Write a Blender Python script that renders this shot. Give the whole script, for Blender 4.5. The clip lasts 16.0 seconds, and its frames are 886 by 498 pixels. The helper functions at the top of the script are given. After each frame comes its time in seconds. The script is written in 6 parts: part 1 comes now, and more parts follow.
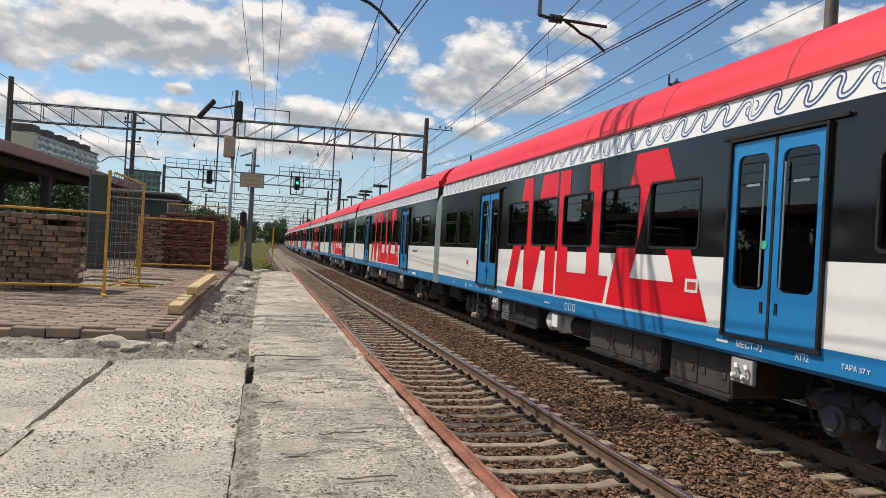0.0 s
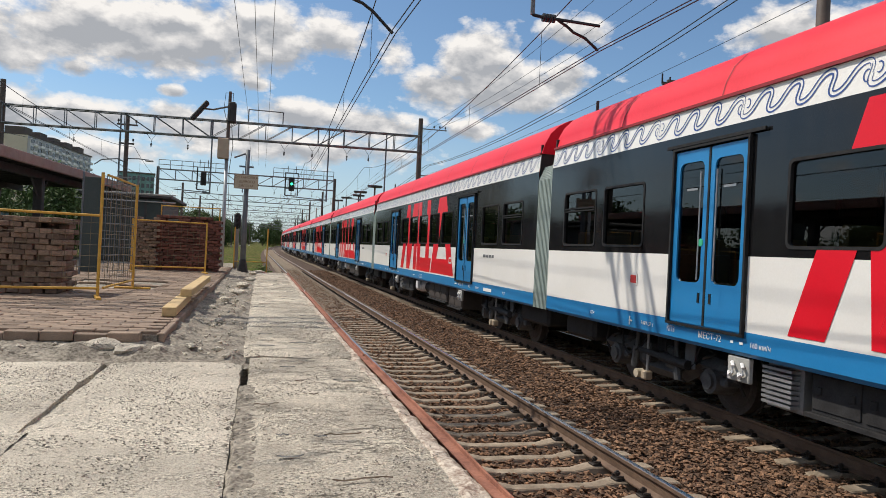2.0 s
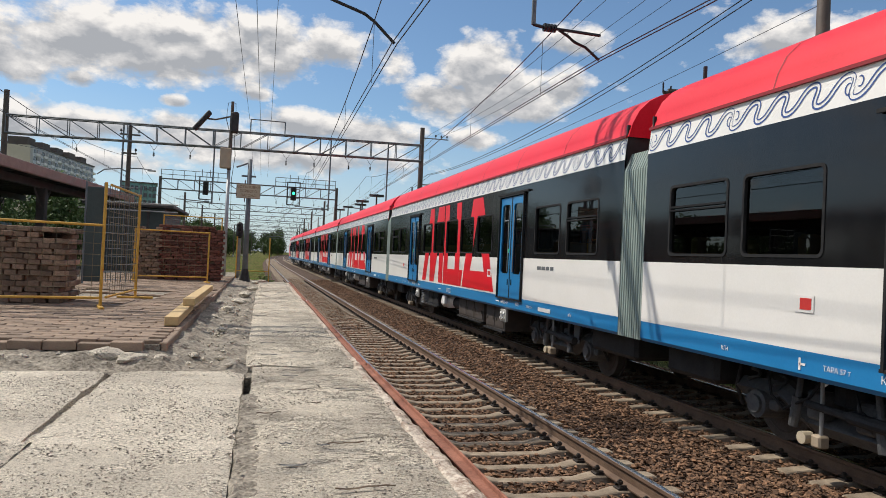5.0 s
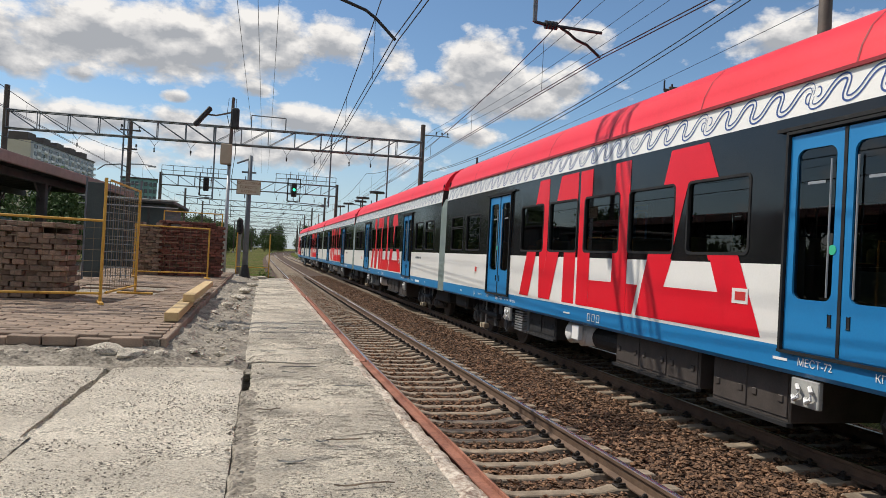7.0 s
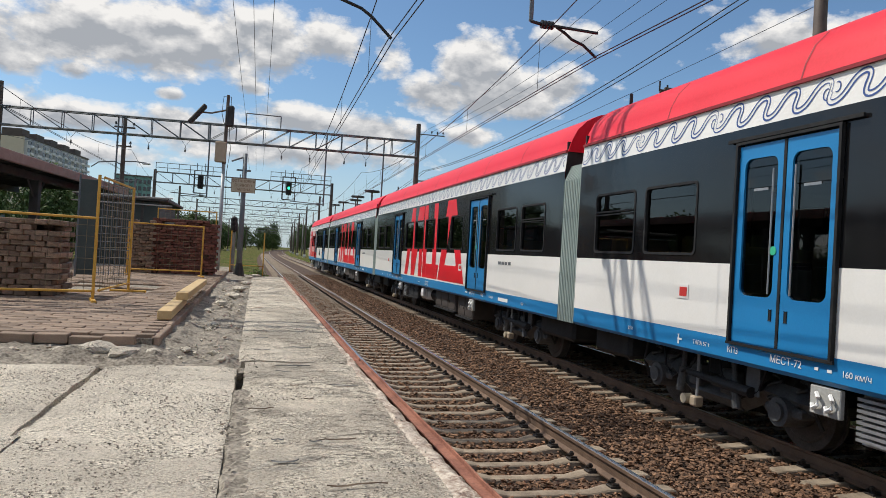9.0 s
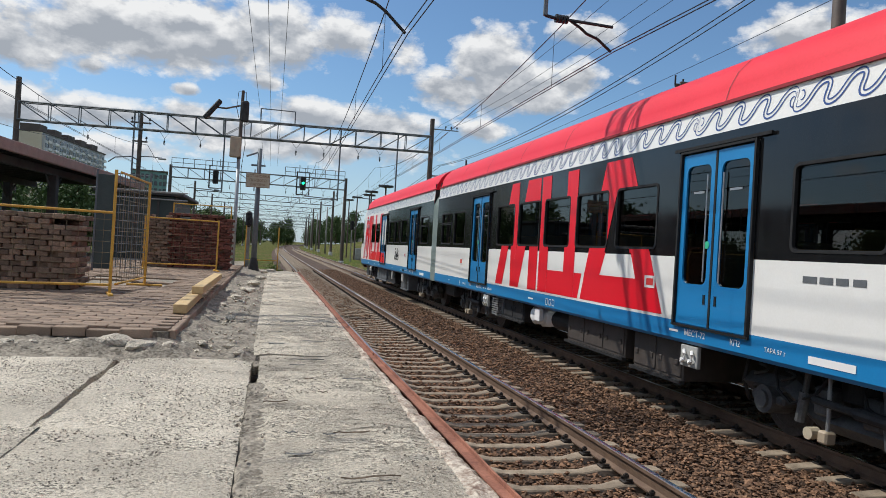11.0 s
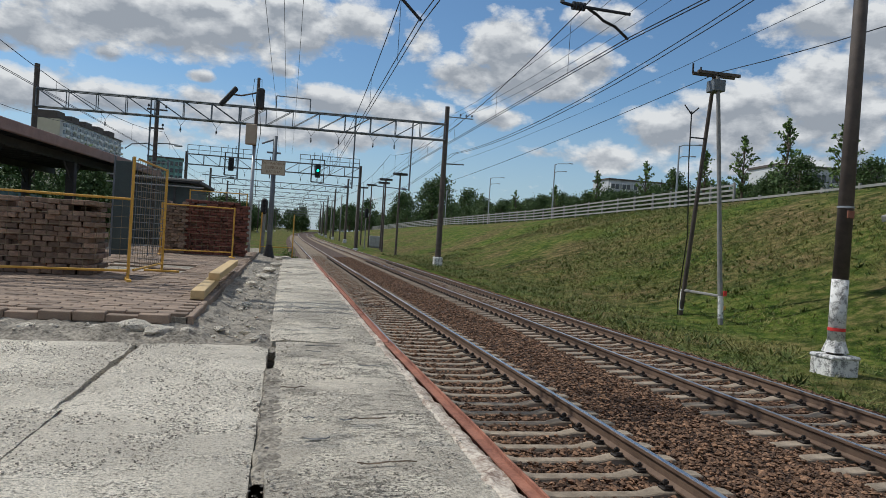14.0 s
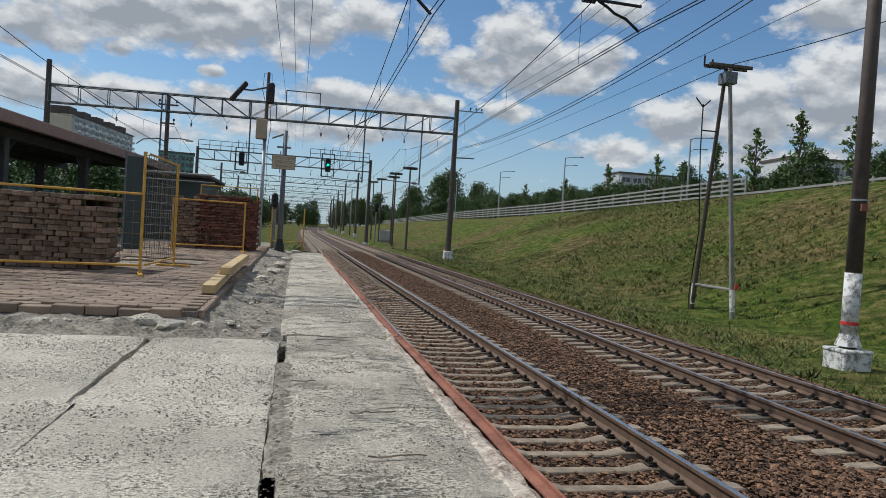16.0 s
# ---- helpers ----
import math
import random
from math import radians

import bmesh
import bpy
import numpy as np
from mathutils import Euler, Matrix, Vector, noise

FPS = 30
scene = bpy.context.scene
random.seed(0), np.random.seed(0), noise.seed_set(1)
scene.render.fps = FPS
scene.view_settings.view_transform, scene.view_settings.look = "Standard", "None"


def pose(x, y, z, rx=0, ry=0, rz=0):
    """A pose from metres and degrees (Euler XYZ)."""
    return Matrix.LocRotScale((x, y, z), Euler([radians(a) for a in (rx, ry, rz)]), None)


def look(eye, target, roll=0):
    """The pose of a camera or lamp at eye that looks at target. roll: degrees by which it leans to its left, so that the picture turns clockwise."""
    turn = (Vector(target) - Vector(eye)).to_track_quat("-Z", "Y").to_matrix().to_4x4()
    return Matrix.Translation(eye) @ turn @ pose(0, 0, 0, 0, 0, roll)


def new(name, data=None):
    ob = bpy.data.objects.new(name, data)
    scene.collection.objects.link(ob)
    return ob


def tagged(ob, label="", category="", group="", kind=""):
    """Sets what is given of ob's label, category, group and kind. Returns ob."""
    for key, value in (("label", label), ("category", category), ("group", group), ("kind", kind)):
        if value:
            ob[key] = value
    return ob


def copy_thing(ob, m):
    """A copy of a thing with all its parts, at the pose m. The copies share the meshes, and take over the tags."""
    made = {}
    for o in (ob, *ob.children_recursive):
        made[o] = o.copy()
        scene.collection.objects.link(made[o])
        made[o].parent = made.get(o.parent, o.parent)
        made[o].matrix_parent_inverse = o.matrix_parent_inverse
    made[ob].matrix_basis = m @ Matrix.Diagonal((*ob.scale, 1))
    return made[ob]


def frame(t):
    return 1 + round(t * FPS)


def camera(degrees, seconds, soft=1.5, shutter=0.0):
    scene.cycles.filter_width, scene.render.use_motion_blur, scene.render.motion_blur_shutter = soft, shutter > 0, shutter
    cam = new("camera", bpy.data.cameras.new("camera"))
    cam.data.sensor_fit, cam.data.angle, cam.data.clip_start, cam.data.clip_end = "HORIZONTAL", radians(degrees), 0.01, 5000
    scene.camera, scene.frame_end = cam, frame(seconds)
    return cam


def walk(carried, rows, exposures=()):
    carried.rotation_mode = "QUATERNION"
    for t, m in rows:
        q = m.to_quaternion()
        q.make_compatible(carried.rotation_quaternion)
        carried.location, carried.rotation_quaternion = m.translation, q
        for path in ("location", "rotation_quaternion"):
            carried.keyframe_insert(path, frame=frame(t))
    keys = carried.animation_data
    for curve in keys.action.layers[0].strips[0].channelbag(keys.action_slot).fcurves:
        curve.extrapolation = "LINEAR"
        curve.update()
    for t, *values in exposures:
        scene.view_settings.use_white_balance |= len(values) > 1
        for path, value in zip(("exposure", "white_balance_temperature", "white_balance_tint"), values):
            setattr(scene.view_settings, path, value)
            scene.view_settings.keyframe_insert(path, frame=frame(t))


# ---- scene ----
cam = camera(62.99, 16.0, soft=.75)

# seconds, heading to the right of the track, pitch, lean, eye
PATH = [
    (0, 13.822, 0.086, 3.234, 0.008, 0.007, 2.036),
    (0.5, 14.120, 0.156, 3.092, 0.010, 0.004, 2.037),
    (1, 14.157, 0.097, 2.936, 0.016, 0.007, 2.035),
    (1.5, 14.154, 0.025, 2.834, 0.013, 0.002, 2.035),
    (2, 14.207, 0.112, 2.813, 0.015, 0.013, 2.036),
    (2.5, 14.288, 0.270, 2.739, 0.013, 0.016, 2.032),
    (3, 14.282, 0.440, 2.686, 0.015, 0.012, 2.033),
    (3.5, 14.196, 0.598, 2.654, 0.017, 0.003, 2.034),
    (4, 14.111, 0.836, 2.618, 0.013, -0.001, 2.036),
    (6.5, 13.938, 0.655, 2.847, 0.008, -0.009, 2.035),
    (7, 14.029, 0.587, 2.972, 0.011, -0.001, 2.035),
    (7.5, 14.229, 0.550, 3.071, 0.009, -0.001, 2.038),
    (8, 14.388, 0.518, 3.132, 0.011, 0.017, 2.034),
    (8.5, 14.471, 0.484, 3.182, 0.010, 0.006, 2.040),
    (9, 14.445, 0.552, 3.278, 0.015, 0.019, 2.036),
    (11.5, 13.112, -0.031, 3.432, 0.014, 0.007, 2.032),
    (12, 12.903, -0.133, 3.509, 0.008, 0.004, 2.034),
    (12.5, 12.719, -0.268, 3.562, 0.006, 0.002, 2.031),
    (13, 12.600, -0.426, 3.630, 0.002, 0.010, 2.030),
    (13.5, 12.483, -0.628, 3.719, -0.002, 0.004, 2.032),
    (14, 12.344, -0.905, 3.741, -0.001, -0.001, 2.032),
    (14.5, 12.181, -1.149, 3.695, -0.002, -0.003, 2.030),
    (15, 12.045, -1.304, 3.651, -0.003, -0.000, 2.030),
    (15.5, 11.838, -1.390, 3.636, 0.000, -0.000, 2.030),
    (16, 11.573, -1.428, 3.629, -0.000, -0.000, 2.033),
]


def sight(heading, pitch, lean, x, y, z):
    a, b = radians(heading), radians(pitch)
    way = Vector((math.sin(a) * math.cos(b), math.cos(a) * math.cos(b), math.sin(b)))
    return look((x, y, z), Vector((x, y, z)) + way, lean)


# the picture darkens a little once the bright train has left
walk(cam, [(t, sight(*v)) for t, *v in PATH], exposures=[(0, -.02, 6850, 11), (4, -.02, 6850, 11), (9, -.06, 6700, 10), (11.5, -.14, 6350, 9), (13.5, -.34, 6250, 8), (16, -.34, 6250, 8)])

# ---- sky and sun ----
TO_SUN = Vector((-0.52, 0.34, 0.79)).normalized()
sun = new("sun", bpy.data.lights.new("sun", "SUN"))
sun.data.energy, sun.data.angle, sun.data.color = 4.1, radians(0.55), (1.0, 0.95, 0.87)
sun.matrix_world = look((0, 0, 60), Vector((0, 0, 60)) - TO_SUN)

world = bpy.data.worlds.new("sky")
scene.world = world
world.use_nodes = True


def node(tree, kind, **values):
    n = tree.nodes.new(kind)
    for key, value in values.items():
        n.inputs[key.replace("_", " ")].default_value = value
    return n


def arithmetic(tree, operation, a, b=None, clamp=False):
    n = tree.nodes.new("ShaderNodeMath")
    n.operation, n.use_clamp = operation, clamp
    for socket, value in zip(n.inputs, (a, b)):
        if value is None:
            continue
        if isinstance(value, (int, float)):
            socket.default_value = value
        else:
            tree.links.new(value, socket)
    return n.outputs[0]


def ramp(tree, value, stops):
    n = tree.nodes.new("ShaderNodeValToRGB")
    n.color_ramp.elements[0].position, n.color_ramp.elements[0].color = stops[0][0], (*stops[0][1], 1)
    n.color_ramp.elements[1].position, n.color_ramp.elements[1].color = stops[-1][0], (*stops[-1][1], 1)
    for at, c in stops[1:-1]:
        n.color_ramp.elements.new(at).color = (*c, 1)
    tree.links.new(value, n.inputs[0])
    return n.outputs[0]


def mixed(tree, factor, a, b, blend="MIX"):
    n = tree.nodes.new("ShaderNodeMix")
    n.data_type, n.blend_type = "RGBA", blend
    for socket, value in ((n.inputs[0], factor), (n.inputs[6], a), (n.inputs[7], b)):
        if isinstance(value, (int, float)):
            socket.default_value = value
        elif isinstance(value, tuple):
            socket.default_value = (*value, 1)
        else:
            tree.links.new(value, socket)
    return n.outputs[2]


# cumulus clouds: heading and height in degrees, half width, half height, weight
CLOUDS = [
    (-8.4, 14.6, 11.6, 2.8, 1.10), (-14.0, 13.8, 5.8, 2.2, 1.00), (-.6, 15.4, 4.9, 2.7, 1.00), (-18.1, 12.1, 4.0, 1.7, .90), (4.5, 16.0, 3.1, 2.0, .90),
    (-6.8, 10.7, 1.1, .5, .90), (-1.0, 11.9, 1.3, .6, .90), (-13.3, 11.5, 1.4, .7, .80), (-19.7, 10.8, 1.6, .6, .80), (-17.9, 8.3, 4.9, 1.8, .95),
]
CLOUDS += [
    (-13.0, 8.4, 5.4, 1.3, .90), (-6.5, 9.2, 2.7, 1.0, .75), (-4.4, 8.2, 7.2, 1.3, .85), (3.2, 10.0, 5.4, 1.3, .95), (8.5, 9.6, 4.0, 1.3, .90),
    (1.6, 7.3, 11.6, 1.3, .80), (-11.0, 6.0, 5.4, 1.1, .70), (16.2, 14.9, 3.4, 2.6, 1.10), (18.5, 12.9, 5.4, 2.2, 1.10), (13.2, 12.5, 3.1, 1.8, .95),
]
CLOUDS += [
    (23.2, 13.7, 2.2, 1.6, .95), (16.1, 9.6, 2.7, .9, .80), (23.8, 17.1, 3.1, 1.4, .80), (9.5, 15.1, 1.8, 1.8, .60), (19.3, 7.1, 2.2, .7, .50), (24.5, 7.0, 4.0, 1.3, .75),
    (29.4, 9.2, 4.0, 2.2, .90), (34.4, 10.0, 5.4, 3.1, 1.00), (39.8, 11.1, 5.4, 4.0, 1.00), (39.4, 16.5, 4.9, 2.0, .95), (37.3, 6.5, 9.0, 1.3, .70), (42.5, 15.0, 2.7, 2.7, .90),
]


def build_sky():
    tree = world.node_tree
    tree.nodes.clear()
    sky = tree.nodes.new("ShaderNodeTexSky")
    sky.sky_type, sky.sun_disc = "NISHITA", False
    sky.sun_elevation = math.asin(TO_SUN.z)
    sky.sun_rotation = math.atan2(TO_SUN.x, TO_SUN.y)
    sky.air_density, sky.dust_density, sky.ozone_density = 1.0, 0.6, 1.6
    place = tree.nodes.new("ShaderNodeTexCoord").outputs["Generated"]
    split = tree.nodes.new("ShaderNodeSeparateXYZ")
    tree.links.new(place, split.inputs[0])
    heading = arithmetic(tree, "MULTIPLY", arithmetic(tree, "ARCTAN2", split.outputs[0], split.outputs[1]), 180 / math.pi)
    height = arithmetic(tree, "MULTIPLY", arithmetic(tree, "ARCSINE", split.outputs[2]), 180 / math.pi)
    # ragged edges: lobes are broken up by turbulent noise
    def billows(up, scale, detail, rough):
        at = tree.nodes.new("ShaderNodeCombineXYZ")
        for k, v in enumerate((heading, arithmetic(tree, "ADD", arithmetic(tree, "MULTIPLY", height, 1.6), up))):
            tree.links.new(v, at.inputs[k])
        n = node(tree, "ShaderNodeTexNoise", Scale=scale, Detail=detail, Roughness=rough)
        tree.links.new(at.outputs[0], n.inputs["Vector"])
        return n.outputs[0]

    puff, puff_above, wide = billows(0, .34, 10.0, .60), billows(1.5, .34, 4.0, .5), billows(40, .07, 5.0, .5)
    total, under = None, None
    for a, b, w, h, weight in CLOUDS:
        dx = arithmetic(tree, "MULTIPLY", arithmetic(tree, "SUBTRACT", heading, a), 1 / w)
        dy = arithmetic(tree, "MULTIPLY", arithmetic(tree, "SUBTRACT", height, b), 1 / h)
        r = arithmetic(tree, "SQRT", arithmetic(tree, "ADD", arithmetic(tree, "MULTIPLY", dx, dx), arithmetic(tree, "MULTIPLY", dy, dy)))
        lobe = arithmetic(tree, "MULTIPLY", arithmetic(tree, "SUBTRACT", 1.30, r), weight, clamp=True)
        low = arithmetic(tree, "MULTIPLY", lobe, arithmetic(tree, "SUBTRACT", .55, dy), clamp=True)
        total = lobe if total is None else arithmetic(tree, "MAXIMUM", total, lobe)
        under = low if under is None else arithmetic(tree, "MAXIMUM", under, low)
    # the same kind of cloud goes on round the rest of the sky
    away = arithmetic(tree, "MULTIPLY", arithmetic(tree, "SUBTRACT", arithmetic(tree, "ABSOLUTE", arithmetic(tree, "SUBTRACT", heading, 13)), 42), .05, clamp=True)
    over = arithmetic(tree, "MULTIPLY", arithmetic(tree, "SUBTRACT", height, 20), .10, clamp=True)
    rest = arithmetic(tree, "MULTIPLY", arithmetic(tree, "MAXIMUM", away, over), arithmetic(tree, "MULTIPLY", arithmetic(tree, "SUBTRACT", wide, .38), 3.0, clamp=True))
    total = arithmetic(tree, "MAXIMUM", total, rest)
    body = arithmetic(tree, "ADD", total, arithmetic(tree, "MULTIPLY", arithmetic(tree, "SUBTRACT", puff, .5), 1.9))
    cover = ramp(tree, body, [(.22, (0, 0, 0)), (.42, (.55, .55, .55)), (.66, (1, 1, 1))])
    lit = arithmetic(tree, "ADD", .52, arithmetic(tree, "MULTIPLY", arithmetic(tree, "SUBTRACT", puff, puff_above), 1.5))
    lit = arithmetic(tree, "SUBTRACT", lit, arithmetic(tree, "MULTIPLY", under, .54))
    lit = arithmetic(tree, "SUBTRACT", lit, arithmetic(tree, "MULTIPLY", arithmetic(tree, "SUBTRACT", body, .95), .28, clamp=True))
    tone = ramp(tree, lit, [(.05, (.44, .475, .53)), (.30, (.68, .70, .735)), (.55, (1.0, 1.0, 1.0))])
    bright = mixed(tree, 1.0, tone, (8.8, 8.8, 8.8), "MULTIPLY")
    # thin bright haze near the horizon
    haze = arithmetic(tree, "MULTIPLY", arithmetic(tree, "SUBTRACT", 11, height), .05, clamp=True)
    clear = mixed(tree, 1.0, sky.outputs[0], (.85, 1.05, 1.19), "MULTIPLY")
    base = mixed(tree, haze, clear, (5.4, 6.5, 7.9))
    out = tree.nodes.new("ShaderNodeOutputWorld")
    glow = node(tree, "ShaderNodeBackground", Strength=.105)
    tree.links.new(mixed(tree, cover, base, bright), glow.inputs[0])
    tree.links.new(glow.outputs[0], out.inputs[0])


build_sky()
scene.view_settings.exposure = 0.0


# ---- materials ----
def surface(name, a, b, rough=.7, scale=3.0, grain=60.0, bump=.2, metal=0.0, vary=0.0, island=False, coat=0.0, fine=.35, stops=(.35, .65), stretch=(1, 1, 1), gloss=.5):
    """Two tones mixed by broad stains and fine grain, with a small relief."""
    m = bpy.data.materials.new(name)
    m.use_nodes = True
    t = m.node_tree
    p = t.nodes["Principled BSDF"]
    where = t.nodes.new("ShaderNodeTexCoord").outputs["Object"]
    mapping = node(t, "ShaderNodeMapping", Scale=stretch)
    t.links.new(where, mapping.inputs[0])
    broad = node(t, "ShaderNodeTexNoise", Scale=scale, Detail=6.0, Roughness=.6)
    small = node(t, "ShaderNodeTexNoise", Scale=grain, Detail=4.0, Roughness=.6)
    for n in (broad, small):
        t.links.new(mapping.outputs[0], n.inputs["Vector"])
    f = arithmetic(t, "ADD", arithmetic(t, "MULTIPLY", broad.outputs[0], 1 - fine), arithmetic(t, "MULTIPLY", small.outputs[0], fine))
    tone = ramp(t, f, [(stops[0], a), (stops[1], b)])
    if vary:
        source = t.nodes.new("ShaderNodeNewGeometry").outputs["Random Per Island"] if island else t.nodes.new("ShaderNodeObjectInfo").outputs["Random"]
        k = arithmetic(t, "ADD", arithmetic(t, "MULTIPLY", source, vary), 1 - vary / 2)
        grey = t.nodes.new("ShaderNodeCombineColor")
        for s in grey.inputs:
            t.links.new(k, s)
        tone = mixed(t, 1.0, tone, grey.outputs[0], "MULTIPLY")
    t.links.new(tone, p.inputs["Base Color"])
    p.inputs["Roughness"].default_value, p.inputs["Metallic"].default_value = rough, metal
    t.links.new(arithmetic(t, "ADD", rough - .08, arithmetic(t, "MULTIPLY", broad.outputs[0], .16)), p.inputs["Roughness"])
    p.inputs["Coat Weight"].default_value = coat
    p.inputs["Specular IOR Level"].default_value = gloss
    p.inputs["Coat Roughness"].default_value = .06
    if bump:
        rise = node(t, "ShaderNodeBump", Strength=bump, Distance=.02)
        t.links.new(f, rise.inputs["Height"])
        t.links.new(rise.outputs[0], p.inputs["Normal"])
    return m


def pitted_concrete(name, pale, dark, pits=(.085, .075, .062), torn=0.0):
    """Worn concrete: pale skin, grey patches, gritty relief, clusters of chipped pits, torn cracks where asked."""
    m = bpy.data.materials.new(name)
    m.use_nodes = True
    t = m.node_tree
    p = t.nodes["Principled BSDF"]
    where = t.nodes.new("ShaderNodeTexCoord").outputs["Object"]

    def grain(scale, detail, rough, stretch=None):
        n = node(t, "ShaderNodeTexNoise", Scale=scale, Detail=detail, Roughness=rough)
        source = where
        if stretch:
            way = node(t, "ShaderNodeMapping", Scale=stretch)
            t.links.new(where, way.inputs[0])
            source = way.outputs[0]
        t.links.new(source, n.inputs["Vector"])
        return n.outputs[0]

    broad, middle, grit, fine = grain(.9, 6.0, .6), grain(4.5, 6.0, .65), grain(62.0, 5.0, .75), grain(150.0, 2.0, .6)
    f = arithmetic(t, "ADD", arithmetic(t, "MULTIPLY", broad, .5), arithmetic(t, "MULTIPLY", middle, .5))
    tone = ramp(t, f, [(.38, dark), (.46, tuple(.4 * u + .6 * v for u, v in zip(pale, dark))), (.53, pale), (.66, tuple(min(1, u * 1.12) for u in pale))])
    tone = mixed(t, 1.0, tone, ramp(t, grit, [(.36, (.50, .49, .47)), (.46, (.92, .92, .91)), (.62, (1.12, 1.12, 1.12))]), "MULTIPLY")
    tone = mixed(t, .5, tone, ramp(t, fine, [(.3, (.5, .5, .5)), (.7, (1.3, 1.3, 1.3))]), "MULTIPLY")
    cluster = arithmetic(t, "MULTIPLY", arithmetic(t, "SUBTRACT", middle, .44), 7, clamp=True)
    hole = arithmetic(t, "MULTIPLY", arithmetic(t, "SUBTRACT", grain(58.0, 5.0, .72, (.7, 1.3, 1)), .535), 20, clamp=True)
    wear = arithmetic(t, "MULTIPLY", arithmetic(t, "MULTIPLY", cluster, hole), .85)
    if torn:
        crack = grain(3.2, 8.0, .72, (.7, 2.4, 1))
        line = arithmetic(t, "SUBTRACT", 1, arithmetic(t, "MULTIPLY", arithmetic(t, "ABSOLUTE", arithmetic(t, "SUBTRACT", crack, .52)), 55), clamp=True)
        line = arithmetic(t, "MULTIPLY", line, arithmetic(t, "MULTIPLY", arithmetic(t, "SUBTRACT", grain(1.6, 3.0, .5), .45), 8, clamp=True))
        patch = arithmetic(t, "MULTIPLY", arithmetic(t, "SUBTRACT", grain(2.1, 7.0, .7, (.6, 1.7, 1)), .57), 9, clamp=True)
        tone = mixed(t, arithmetic(t, "MULTIPLY", patch, .6), tone, (.20, .205, .195))
        wear = arithmetic(t, "MAXIMUM", wear, arithmetic(t, "MULTIPLY", line, torn))
    t.links.new(mixed(t, wear, tone, pits), p.inputs["Base Color"])
    p.inputs["Roughness"].default_value = .95
    p.inputs["Specular IOR Level"].default_value = .2
    h = arithmetic(t, "ADD", arithmetic(t, "ADD", arithmetic(t, "MULTIPLY", f, .7), arithmetic(t, "MULTIPLY", grit, .55)), arithmetic(t, "MULTIPLY", wear, -.5))
    rise = node(t, "ShaderNodeBump", Strength=1.0, Distance=.03)
    t.links.new(h, rise.inputs["Height"])
    t.links.new(rise.outputs[0], p.inputs["Normal"])
    return m


def tinted_glass(name, tint, rough=.01):
    """Thin tinted pane: what is behind shows darkened, with a mirror sheen over it."""
    m = bpy.data.materials.new(name)
    m.use_nodes = True
    t = m.node_tree
    clear = t.nodes.new("ShaderNodeBsdfTransparent")
    clear.inputs[0].default_value = (*tint, 1)
    sheen = node(t, "ShaderNodeBsdfGlossy", Roughness=rough)
    both = t.nodes.new("ShaderNodeMixShader")
    t.links.new(node(t, "ShaderNodeFresnel", IOR=1.6).outputs[0], both.inputs[0])
    t.links.new(clear.outputs[0], both.inputs[1])
    t.links.new(sheen.outputs[0], both.inputs[2])
    t.links.new(both.outputs[0], t.nodes["Material Output"].inputs[0])
    return m


def glowing(name, colour, strength):
    m = bpy.data.materials.new(name)
    m.use_nodes = True
    p = m.node_tree.nodes["Principled BSDF"]
    p.inputs["Base Color"].default_value = (*colour, 1)
    p.inputs["Emission Color"].default_value, p.inputs["Emission Strength"].default_value = (*colour, 1), strength
    return m


def meadow(name):
    """Uneven mown grass: green tufts, straw, dry brown patches higher on the slope."""
    m = bpy.data.materials.new(name)
    m.use_nodes = True
    t = m.node_tree
    p = t.nodes["Principled BSDF"]
    where = t.nodes.new("ShaderNodeTexCoord").outputs["Object"]

    def grain(scale, detail, rough):
        n = node(t, "ShaderNodeTexNoise", Scale=scale, Detail=detail, Roughness=rough)
        t.links.new(where, n.inputs["Vector"])
        return n.outputs[0]

    patch, tuft, blade = grain(.16, 6.0, .62), grain(1.9, 7.0, .70), grain(16.0, 4.0, .7)
    lush = ramp(t, tuft, [(.36, (.018, .036, .005)), (.48, (.056, .090, .012)), (.62, (.135, .150, .032))])
    dry = ramp(t, tuft, [(.36, (.034, .036, .010)), (.50, (.105, .088, .034)), (.64, (.225, .165, .082))])
    tone = mixed(t, ramp(t, arithmetic(t, "ADD", arithmetic(t, "MULTIPLY", patch, .75), arithmetic(t, "MULTIPLY", tuft, .25)), [(.43, (0, 0, 0)), (.58, (1, 1, 1))]), lush, dry)
    tone = mixed(t, .8, tone, ramp(t, blade, [(.32, (.35, .38, .30)), (.5, (1, 1, 1)), (.68, (1.5, 1.45, 1.3))]), "MULTIPLY")
    t.links.new(tone, p.inputs["Base Color"])
    p.inputs["Roughness"].default_value, p.inputs["Specular IOR Level"].default_value = 1.0, .1
    h = arithmetic(t, "ADD", tuft, arithmetic(t, "MULTIPLY", blade, .35))
    rise = node(t, "ShaderNodeBump", Strength=1.0, Distance=.14)
    t.links.new(h, rise.inputs["Height"])
    t.links.new(rise.outputs[0], p.inputs["Normal"])
    return m


